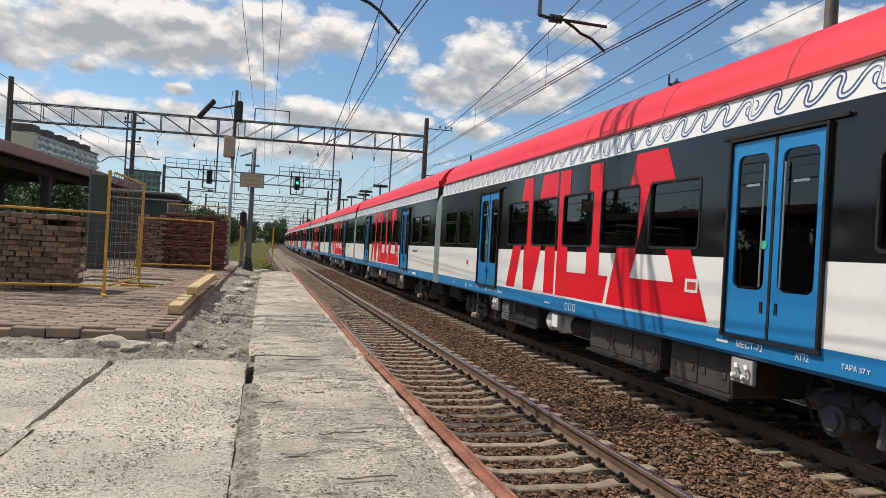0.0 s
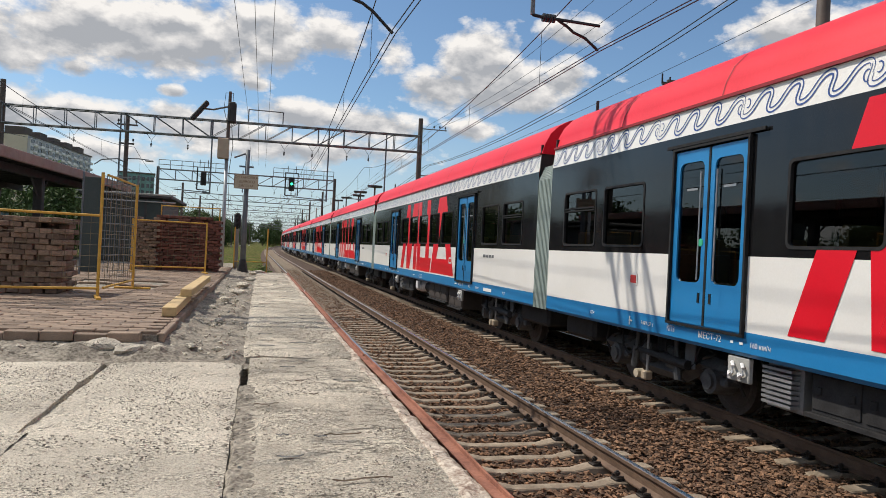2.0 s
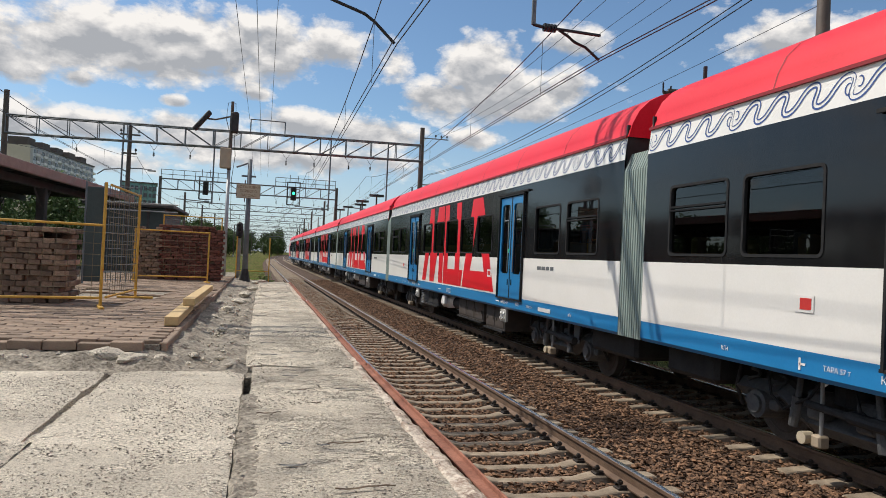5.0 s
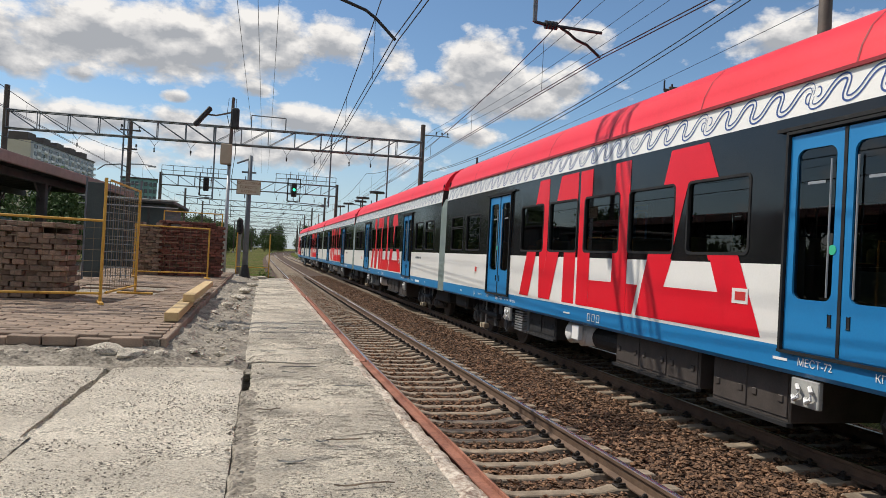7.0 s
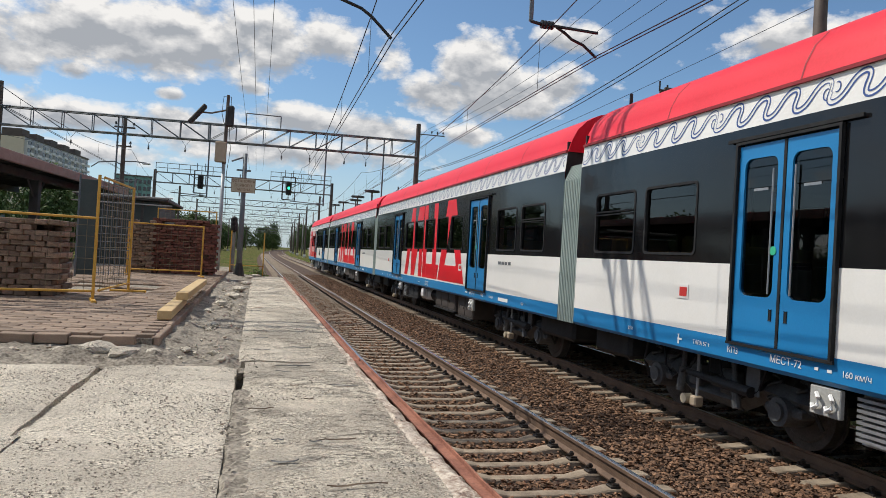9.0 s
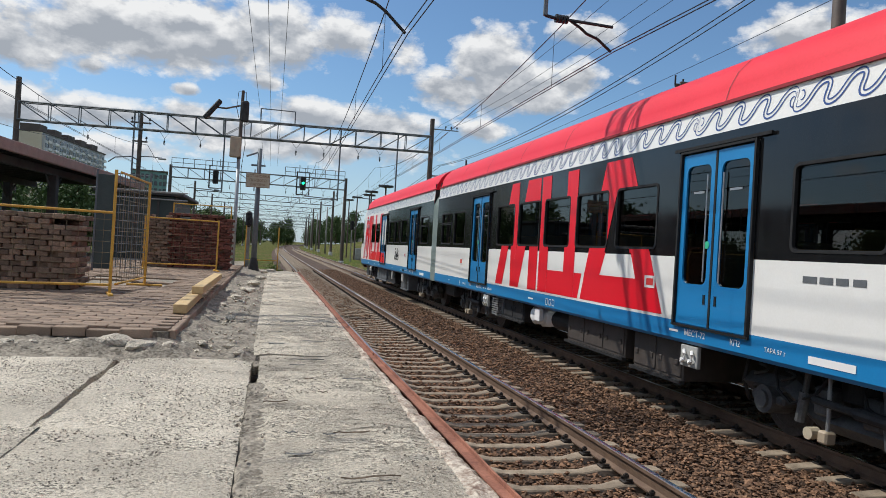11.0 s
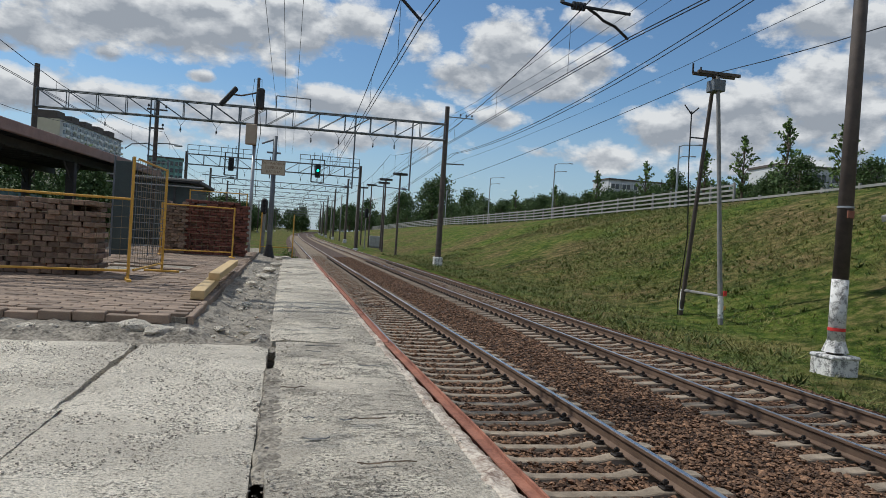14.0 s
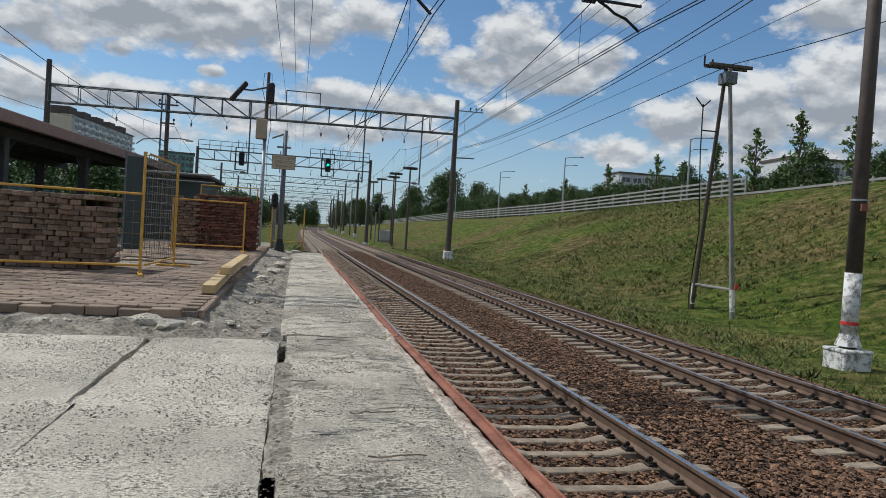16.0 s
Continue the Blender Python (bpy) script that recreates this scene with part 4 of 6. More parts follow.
def coach_shell(c, y0, y1, doors, panes, black_to=None):
    """Side walls in their painted bands, roof, floor and lining."""
    gaps = [(d - .80, d + .80, 1.21, 3.57) for d in doors]
    holes = [(y - .63, y + .63, 2.25, 3.19) for y, _ in panes]
    for side in (-1, 1):
        x = side * HALF
        bm = bmesh.new()
        for a, b in zip(SIDE[:2], SIDE[1:3]):
            bm.faces.new([bm.verts.new(v) for v in ((side * a[0], y0, a[1]), (side * a[0], y1, a[1]), (side * b[0], y1, b[1]), (side * b[0], y0, b[1]))])
        part("sill", bm, M_BLUE, c, "blue sill band")
        bm = bmesh.new()
        plate(bm, x, (1.26, 2.14, [(a, b, 1.26, 2.14) for a, b, *_ in gaps]), y0, y1)
        part("lower_panel", bm, M_WHITE, c, "glossy white lower panel")
        upper = [(a, b, 2.14, 3.57) for a, b, *_ in gaps] + holes
        for a, b, m in ((y0, y1, M_BLACK),) if black_to is None else ((y0, black_to, M_BLACK), (black_to, y1, M_WHITE)):
            bm = bmesh.new()
            plate(bm, x, (2.14, 3.74, [h for h in upper if a <= h[0] and h[1] <= b]), a, b)
            part("window_band", bm, m, c, "glossy black window band" if m is M_BLACK else "white window band")
        bm = bmesh.new()
        bm.faces.new([bm.verts.new(v) for v in ((x, y0, 3.74), (x, y1, 3.74), (side * 1.70, y1, 4.12), (side * 1.70, y0, 4.12))])
        frieze = part("frieze", bm, M_WHITE, c, "white frieze with blue wave ornament")
        raw("wave_ornament", *meander(side, y0, y1), M_NAVY, frieze)
    roof = [(-a, b) for a, b in ROOF] + [(a, b) for a, b in ROOF[::-1]]
    roof = [(-1.715, 4.11)] + roof + [(1.715, 4.11)]
    r = raw("roof", *strip(roof, y0 - .02, y1 + .02, True), M_ROOF, c, smooth=True)
    seam = [(a * 1.002, b + .003) for a, b in roof]
    for y in np.arange(y0 + 2.5, y1 - 1, 2.58):
        raw("roof_seam", *strip(seam, y - .012, y + .012), M_SEAM, r)
    for side in (-1, 1):
        part("gutter", boxes((side * 1.72 - .02, side * 1.72 + .02, y0, y1, 4.095, 4.135)), M_SEAM, c)
    part("floor_pan", boxes((-1.69, 1.69, y0, y1, .98, 1.2)), M_UNDER, c)
    part("ceiling_lining", boxes((-1.6, 1.6, y0 + .05, y1 - .05, 3.62, 3.66)), M_LINER, c)
    for y in (y0 + .04, y1 - .04):
        part("end_wall", boxes((-1.70, 1.70, y - .02, y + .02, 1.2, 4.3)), M_UNDER, c)
    return holes


def seats(c, ys):
    for y in ys:
        for x0, x1 in ((-1.6, -.55), (.55, 1.6)):
            part("seat", boxes((x0, x1, y - .42, y - .02, 1.55, 1.68), (x0, x1, y - .06, y + .06, 1.62, 2.50), (x0, x1, y + .02, y + .42, 1.55, 1.68), bevel=.05), M_SEAT, c)


def side_marks(c, y_list, words):
    x = -HALF - .006
    for y, text, size in words:
        lettering("lettering", text, size, M_LETTER, c, (x, y, 1.12), (90, 0, -90))
    for y, w, h in y_list:
        part("stencil_bar", boxes((x, x + .003, y - w / 2, y + w / 2, 1.12 - h / 2, 1.12 + h / 2)), M_LETTER, c)


def bellows(c, y0, y1):
    """Folded gangway skin: rings of alternating width, joined into one accordion."""
    bm = bmesh.new()
    n, rings = 10, []
    step = (y1 - y0) / n
    rows = [(y0 + k * step + d * step, w) for k in range(n) for d, w in ((0, 1.742), (.58, 1.742), (.66, 1.60), (.92, 1.60))] + [(y1, 1.742)]
    for y, w in rows:
        rings.append([bm.verts.new((x, y, z)) for x, z in ((-w, .98), (-w, 3.55), (-w + .12, 3.84), (w - .12, 3.84), (w, 3.55), (w, .98))])
    for a, b in zip(rings, rings[1:]):
        for k in range(6):
            m = (k + 1) % 6
            bm.faces.new((a[k], a[m], b[m], b[k]))
    part("gangway_bellows", bm, M_BELLOWS, c, "ribbed grey-green gangway bellows")


def build_middle_car():
    c = thing("train_car", (FAR, 40, 0), "white, black and blue electric train car with red roof", "train car", "cars of the passing train")
    panes = [(y, False) for y in PANES] + list(END_PANES)
    holes = coach_shell(c, -CAR / 2, CAR / 2, DOORS, panes)
    for side in (-1, 1):
        for y, transom in panes:
            window(c, side, y, transom=transom)
        for y in DOORS:
            sliding_door(c, side, y, M_BLUE)
        livery(c, side, LIVERY if side < 0 else [[(-y, z) for y, z in s] for s in LIVERY], [(a + .01, b - .01, z0 + .01, z1 - .01) for a, b, z0, z1 in holes])
    x = -HALF - .006
    part("lamp_marker", boxes((x - .004, x + .004, -3.83, -3.54, 1.66, 1.84)), M_WHITE, c)
    part("lamp_marker_core", boxes((x - .008, x, -3.79, -3.60, 1.70, 1.80)), M_MARK, c)
    part("end_marker", boxes((x - .004, x + .004, 6.88, 7.15, 1.66, 1.84)), M_WHITE, c)
    part("end_marker_core", boxes((x - .008, x, 6.91, 7.07, 1.69, 1.81)), M_MARK, c)
    for a, b in ((-7.02, -6.82), (-7.24, -7.06), (-7.44, -7.28), (-7.66, -7.50)):
        part("fleet_number_bar", boxes((x, x + .003, a, b, 1.915, 1.985)), M_BOXGREY, c)
    side_marks(c, [(-4.4, .22, .03), (-7.28, .63, .08), (4.62, .05, .03), (4.45, .06, .03), (7.05, .03, .13), (7.02, .10, .025), (1.2, .28, .03)], [(-4.9, "МЕСТ-72", .115), (-5.75, "КП2", .105), (5.06, "МЕСТ-72", .115), (5.93, "КП3", .105), (6.55, "ТАРА 57 т", .075), (8.3, "КП4", .075), (4.12, "160 км/ч", .09), (-6.45, "ТАРА 57 т", .075), (-8.5, "КП1", .085)])
    for k in range(3):
        y = .28 - k * .17
        part("service_symbol", boxes((x, x + .003, y - .055, y + .055, 1.175, 1.19), (x, x + .003, y - .055, y + .055, 1.06, 1.075), (x, x + .003, y - .055, y - .042, 1.06, 1.19), (x, x + .003, y + .042, y + .055, 1.06, 1.19)), M_LETTER, c)
    seats(c, [-9.3, -7.3, -3.6, -1.9, -.2, 1.5, 3.2, 7.3, 9.3])
    for y in (-7.0, 7.0):
        bogie(c, y)
    underfloor(c, [(-4.3, -2.9, .38, M_BELLY), (-2.6, -.3, .44, M_BELLY), (2.2, 3.6, .50, M_UNDER)])
    for a, b in ((-10.2, -8.6), (9.0, 10.2)):
        part("belly_fairing", boxes((-1.35, 1.35, a, b, .55, .98), bevel=.06), M_UNDER, c)
    for y in (-4.72, 4.55):
        plate_part = part("hose_plate", boxes((-1.70, -1.64, y - .21, y + .19, .66, .95), bevel=.01), M_FENCEGREY, c)
        for d in (-.09, .09):
            part("hose_valve", raw_tube([(-1.71, y + d, .88), (-1.74, y + d - .06, .84), (-1.74, y + d - .05, .76), (-1.73, y + d + .02, .72), (-1.71, y + d + .05, .76)], .022), M_LETTER, plate_part)
    part("louvre_box", boxes(*[(-1.62, -1.5, 3.75, 4.22, .50 + k * .055, .53 + k * .055) for k in range(8)], (-1.5, -1.2, 3.7, 4.26, .45, .96)), M_STEELGREY, c)
    part("air_tank", rods(((-1.2, -.2, .72), (-1.2, .8, .72)), r=.2, sides=16), M_UNDER, c)
    for y in (1.02, 1.5):
        q = rod(bmesh.new(), (-1.50, y, .74), (-.7, y, .74), .20, sides=20)
        rod(q, (-1.56, y, .74), (-1.50, y, .74), .12, .20, sides=20)
        part("air_canister", q, M_LETTER, c, "white domed air canister", True)
    part("valve_cover", boxes((-1.66, -1.57, .84, 1.12, .66, .92), bevel=.01), M_LETTER, c)
    part("roof_unit", boxes((-.7, .7, -3.4, .2, 4.9, 5.05), bevel=.04), M_ROOFDARK, c)
    part("coupler", rods(((0, -CAR / 2 - .35, .9), (0, CAR / 2 + .35, .9)), r=.12), M_UNDER, c)
    bellows(c, CAR / 2 + .002, CAR / 2 + .698)
    part("roof_cable", rods(((-.3, CAR / 2 - .2, 4.95), (-.3, CAR / 2 + .8, 4.9)), ((.3, CAR / 2 - .2, 4.95), (.3, CAR / 2 + .8, 4.9)), ((-.9, CAR / 2 - .1, 4.7), (-.9, CAR / 2 - .1, 5.12)), r=.03), M_UNDER, c)
    return c


def build_tail_car():
    c = thing("rear_cab_car", (FAR, 150, 0), "rear cab car of the train with sloping white nose", "train car", "cars of the passing train")
    doors = (-7.06, .19)
    panes = [(-9.0, True), (-4.95, False), (-3.39, False), (-1.84, False), (2.29, True), (3.87, False)]
    back = 6.95
    holes = coach_shell(c, -CAR / 2, back, doors, panes, black_to=-.61)
    for side in (-1, 1):
        for y, transom in panes:
            window(c, side, y, transom=transom)
        sliding_door(c, side, doors[0], M_BLUE)
        sliding_door(c, side, doors[1], M_BLUE)
        livery(c, side, LIVERY if side < 0 else LIVERY, [(a + .01, b - .01, z0 + .01, z1 - .01) for a, b, z0, z1 in holes] + [(-.61, .99, 1.2, 3.6)], shift=3.78)
        x = side * HALF
        # red lower corner of the doors
        for a, b in ((.23, .93), (-.52, .15)):
            bm = bmesh.new()
            sheet(bm, x + side * .012, [(a, 1.26), (b, 1.26), (b, 1.74), (a, 1.74)] if a > 0 else [(-.30, 1.26), (.15, 1.26), (.15, 1.74), (-.12, 1.74)])
            part("door_livery", bm, M_RED, c)
        # cab door with window, handles and mirror camera
        bm = bmesh.new()
        ring(bm, x, rounded(5.72, 6.42, 1.40, 3.44, .06), rounded(5.93, 6.21, 2.42, 3.25, .08), .012)
        d = part("cab_door", bm, M_RED, c, "narrow red cab door")
        part("pane", flat(bmesh.new(), x + side * .004, rounded(5.9, 6.24, 2.38, 3.28, .08)), M_GLASS_DARK, d)
        part("handrail", rods(((x + side * .07, 5.66, 1.45), (x + side * .07, 5.66, 2.6)), r=.02), M_LETTER, d)
        part("handrail", rods(((x + side * .07, 6.50, 1.45), (x + side * .07, 6.50, 2.6)), r=.02), M_LETTER, d)
        out = x + side * .016
        part("door_handle", rods(((out, 6.34, 2.30), (out + side * .05, 6.34, 2.30)), ((out + side * .05, 6.34, 2.30), (out + side * .05, 6.22, 2.28)), ((out, 6.34, 1.78), (out + side * .04, 6.24, 1.74)), r=.014), M_STEELGREY, d)
        part("kick_step", boxes((*sorted((out, out + side * .06)), 5.86, 6.36, 1.47, 1.50), bevel=.004), M_LETTER, d)
        part("rain_rail", boxes((*sorted((x, x + side * .05)), 5.66, 6.60, 3.50, 3.53)), M_LETTER, c)
        part("notice_plate", boxes((*sorted((x + side * .008, x + side * .012)), 5.44, 5.66, 2.72, 2.92)), M_FENCEGREY, c)
        part("mirror_camera", boxes((x - .02 if side > 0 else x - .10, x + .10 if side > 0 else x + .02, 5.56, 5.70, 3.02, 3.22), bevel=.02), M_LETTER, c)
        part("cab_step", boxes(*[(side * 1.62 - .05, side * 1.62 + .05, 5.9, 6.3, z, z + .03) for z in (.45, .68, .9)], (side * 1.62 - .03, side * 1.62 + .03, 5.88, 5.91, .42, 1.0), (side * 1.62 - .03, side * 1.62 + .03, 6.29, 6.32, .42, 1.0)), M_STEELGREY, c)
    fronts = [(.72, 9.95), (.97, 10.3), (1.26, 10.58), (1.55, 10.65), (1.85, 10.6), (2.12, 10.45), (2.5, 10.2), (2.9, 9.92), (3.3, 9.58), (3.55, 9.32), (3.74, 9.0), (3.95, 8.6), (4.12, 8.25), (4.35, 7.75), (4.54, 7.45), (4.71, 7.25), (4.84, 7.1), (4.93, 7.02), (4.97, 6.98)]
    widths = [(.72, 1.55), (.97, 1.70), (1.26, 1.74), (3.74, 1.74), (4.12, 1.70), (4.33, 1.64), (4.54, 1.53), (4.71, 1.36), (4.84, 1.12), (4.93, .75), (4.97, .35)]
    steps = 44

    def at(z, k):
        front = float(np.interp(z, *zip(*fronts)))
        half = float(np.interp(z, *zip(*widths)))
        a = math.pi * k / steps
        cx, sy = math.cos(a), math.sin(a)
        e = 2 / 3.9
        return (-math.copysign(abs(cx) ** e, cx) * half, back + (front - back) * abs(sy) ** e, z)

    def skin(name, zs, material, keep, label="", push=0.0):
        bm = bmesh.new()
        for z0, z1 in zip(zs, zs[1:]):
            for k in range(steps):
                q = [at(z0, k), at(z0, k + 1), at(z1, k + 1), at(z1, k)]
                mid = sum(v[1] for v in q) / 4
                if keep(abs(sum(v[0] for v in q)) / 4, mid, (z0 + z1) / 2):
                    bm.faces.new([bm.verts.new((v[0] * (1 + push), v[1] + push * 2, v[2])) for v in q])
        bmesh.ops.remove_doubles(bm, verts=bm.verts[:], dist=.0005)
        part(name, bm, material, c, label, smooth=True)

    skin("nose_apron", [.72, .84], M_APRON, lambda x, y, z: y > 8.7, "dark red nose apron")
    skin("nose_sill", [.97, 1.1, 1.26], M_BLUE, lambda x, y, z: y < 8.9, "blue nose sill")
    skin("nose_chin", [.84, .97, 1.1, 1.26], M_WHITE, lambda x, y, z: y >= 8.9, "white nose chin")
    zs = [1.26, 1.4, 1.55, 1.7, 1.85, 2.0, 2.15, 2.3, 2.5, 2.7, 2.9, 3.1, 3.3, 3.4, 3.5, 3.6, 3.74, 3.85, 3.95, 4.05, 4.12]
    glazed = lambda x, y, z: 2.15 < z < 3.5 and y > 7.62 + (3.5 - z) * .12 and not 1.05 < x < 1.60
    skin("nose_shell", zs, M_WHITE, lambda x, y, z: not glazed(x, y, z), "rounded white nose shell")
    skin("windscreen", zs, M_GLASS_DARK, glazed, "black wraparound windscreen")
    skin("nose_roof", [4.12, 4.2, 4.35, 4.45, 4.54, 4.62, 4.71, 4.78, 4.84, 4.93, 4.97], M_ROOF, lambda x, y, z: True, "red nose roof")
    x = -HALF - .006
    for y in (-5.5, 2.95 + 1.35):
        m = part("end_marker", boxes((x - .004, x + .004, y - .14, y + .14, 1.66, 1.84)), M_WHITE, c)
        part("marker_core", boxes((x - .008, x, y - .10, y + .08, 1.69, 1.79)), M_MARK, m)
    # wheelchair and bicycle pictograms
    def hoop(y, z, r, w=.012):
        return tube([(x, y + r * math.cos(a), z + r * math.sin(a)) for a in np.linspace(0, 2 * math.pi, 19)], w, 4)
    def bar(*pts):
        return tube([(x, a, b) for a, b in pts], .014, 4)
    raw("wheelchair_pictogram", *joined(hoop(-3.22, 1.60, .12), bar((-3.24, 1.88), (-3.22, 1.70), (-3.12, 1.69), (-3.04, 1.52)), bar((-3.23, 1.80), (-3.12, 1.78)), hoop(-3.24, 1.97, .018, .02)), M_UNDER, c)
    raw("bicycle_pictogram", *joined(hoop(-3.52, 1.62, .125), hoop(-3.86, 1.62, .125), bar((-3.52, 1.62), (-3.66, 1.80), (-3.80, 1.82), (-3.70, 1.60), (-3.52, 1.62)), bar((-3.60, 1.72), (-3.70, 1.60)), bar((-3.52, 1.62), (-3.62, 1.92), (-3.70, 1.99)), bar((-3.80, 1.82), (-3.83, 1.90)), bar((-3.78, 1.90), (-3.88, 1.91)), bar((-3.86, 1.62), (-3.80, 1.82))), M_UNDER, c)
    side_marks(c, [(5.2, .3, .03), (2.9, .25, .03), (-2.55, .22, .03), (-4.6, .06, .03), (-4.8, .06, .03), (-7.25, .03, .13), (-7.22, .10, .025), (-8.9, .7, .09)], [(1.35, "МЕСТ-35", .085), (-6.78, "МЕСТ-35", .115), (-6.05, "КП3", .105), (-5.7, "160 км/ч", .075)])
    part("fuel_cap", rod(bmesh.new(), (-1.78, -5.3, 1.13), (-1.72, -5.3, 1.13), .05, sides=12), M_UNDER, c)
    seats(c, [-9.2, -5.6, -4.0, -2.5, 1.6, 3.2])
    for y in (-7.6, 6.7):
        bogie(c, y)
    underfloor(c, [(.2, 3.2, .38, M_BOXGREY), (-2.2, -.2, .42, M_UNDER), (-5.35, -3.75, .30, M_BOXGREY)])
    part("hose_plate", boxes((-1.70, -1.64, -5.05, -4.68, .62, .95), bevel=.01), M_FENCEGREY, c)
    part("hose_plate", boxes((-1.70, -1.64, -2.45, -2.22, .6, .95), bevel=.01), M_FENCEGREY, c)
    p = part("hose_plate", boxes((-1.70, -1.64, 4.3, 4.7, .66, .95), bevel=.01), M_FENCEGREY, c)
    for y in (4.4, 4.58):
        part("hose_valve", raw_tube([(-1.71, y, .88), (-1.74, y - .06, .84), (-1.74, y - .05, .76), (-1.71, y + .05, .76)], .022), M_LETTER, p)
    part("warning_label", boxes((-1.545, -1.53, 2.55, 2.75, .72, .80)), M_YELLOW, c)
    part("horn_unit", boxes((-.6, .6, 3.2, 4.2, 4.9, 5.06), bevel=.05), M_ROOFDARK, c)
    part("coupler", rods(((0, 8.6, .9), (0, 10.2, .9)), r=.12), M_UNDER, c)
    return c


M_APRON = surface("dark_red_apron", (.16, .02, .02), (.24, .035, .03), .6, 4, 40, .1)
M_GLASS_DARK = surface("black_cab_glass", (.006, .007, .008), (.012, .013, .014), .12, 2, 40, 0)
SPEED, PITCH, FIRST_END = 15.385, 21.3, 22.5
LEAD = build_middle_car()
CARS = [LEAD] + [copy_thing(LEAD, LEAD.matrix_basis) for k in range(8)]
TAIL = build_tail_car()

# ---- paving, stacks of pavers, timber, site fences ----
def block_mesh(name, lx, ly, lz, bevel, material):
    me = bpy.data.meshes.new(name)
    bm = box(bmesh.new(), -lx / 2, lx / 2, -ly / 2, ly / 2, -lz, 0, bevel)
    bm.to_mesh(me)
    bm.free()
    me.materials.append(material)
    return me


PAVER = block_mesh("paver", .272, .132, .085, .006, M_PAVER)
STACKED = block_mesh("brick", .305, .15, .072, .008, M_BRICK)
STACKED_RED = block_mesh("brick", .305, .15, .072, .008, M_BRICK_RED)


def bond_rows(y0, y1, x0, x1):
    """Running bond: rows across the platform."""
    rows = []
    for j in range(int((y1 - y0) / .138)):
        y = y0 + .07 + j * .138
        for i in range(int((x1 - x0) / .28) + 1):
            rows.append((x1 - .14 - i * .28 - (.14 if j % 2 else 0), y))
    return rows


def build_paving():
    p = thing("paved_surface", (0, 0, 0), "brown concrete block paving laid in running bond", "paving", kind="structure")
    part("bedding", boxes((-24, -.86, 7.2, 30, TOP - .1, PAVED - .035)), M_RUBBLE, p)
    rest_v, rest_f = [], []
    base_v, base_f = [v.co.copy() for v in PAVER.vertices], [tuple(q.vertices) for q in PAVER.polygons]
    made = 0
    for x, y in bond_rows(7.08, 24.6, -9.5, -.82 + .1):
        if x > -.92 + .03 * noise.noise((y, 0, 0)) - .003 * (y - 7):
            continue
        if -3.3 < x < -1.6 and 12.9 < y < 15.4 and noise.noise((x * 1.3, y * 1.3, 9)) > -.25:
            continue
        if y > 12 and x < -4.5:
            continue
        z = PAVED + random.uniform(-.006, .006) - (.02 if y < 7.3 and random.random() < .3 else 0)
        m = pose(x, y + random.uniform(-.006, .006) - (random.uniform(0, .05) if y < 7.16 else 0), z, random.uniform(-1.2, 1.2), random.uniform(-1, 1), random.uniform(-1.5, 1.5))
        if y < 9.4 and x > -4.4 and made < 300:
            ob = new("paver", PAVER)
            ob.parent, ob.matrix_basis = p, m
            made += 1
        else:
            n = len(rest_v)
            rest_v += [m @ v for v in base_v]
            rest_f += [tuple(k + n for k in q) for q in base_f]
    tagged(raw("paver_field", rest_v, rest_f, M_PAVER_REST, p), kind="stuff")
    # kerb along the torn edge
    for k in range(17):
        y = 7.2 + k * 1.01
        x = -.88 - .003 * (y - 7)
        part("kerb", boxes((x, x + .075, y, y + 1.0, TOP - .02, PAVED - .01 + random.uniform(-.012, .006)), bevel=.01), M_PAVER, p, "brown concrete edging kerb")


def build_stack(name, at, nx, ny, nz, label, turn=0.0, missing=.04, brick=STACKED):
    """A block of stacked pavers, courses slightly out of line, some laid across, the top course broken off."""
    s = thing(name, at, label, "brick stack", "stacks of old pavers", turn=turn)
    lots, lv, lf, made = [], [], [], 0
    base_v, base_f = [v.co.copy() for v in brick.vertices], [tuple(q.vertices) for q in brick.polygons]
    for k in range(nz):
        for j in range(ny):
            for i in range(nx):
                outer = j == 0 or i in (0, nx - 1) or k >= nz - 2 or j == ny - 1
                if not outer or (k >= nz - 2 and noise.noise((i * .35, j * .35, k)) > .12) or random.random() < missing * .5:
                    continue
                x = (i - nx / 2 + .5) * .158 + random.uniform(-.012, .012) + (.03 if k % 2 else -.03)
                y = (j + .5) * .315 + random.uniform(-.045, .03)
                lots.append((j, pose(x, y, (k + 1) * .077 + random.uniform(-.002, .002), random.uniform(-1.5, 1.5), random.uniform(-2, 2), 90 + random.uniform(-5, 5))))
    lots.sort(key=lambda r: r[0])
    for j, m in lots:
        if made < 300:
            ob = new("brick", brick)
            ob.parent, ob.matrix_basis = s, m
            made += 1
        else:
            n = len(lv)
            lv += [m @ v for v in base_v]
            lf += [tuple(q + n for q in f) for f in base_f]
    if lv:
        tagged(raw("brick_rest", lv, lf, M_BRICK_REST if brick is STACKED else M_BRICK_RED, s), kind="stuff")
    part("stack_core", boxes((-nx * .079 + .09, nx * .079 - .09, .12, ny * .315 - .12, .01, nz * .077 - .2)), M_BRICK, s)
    return s


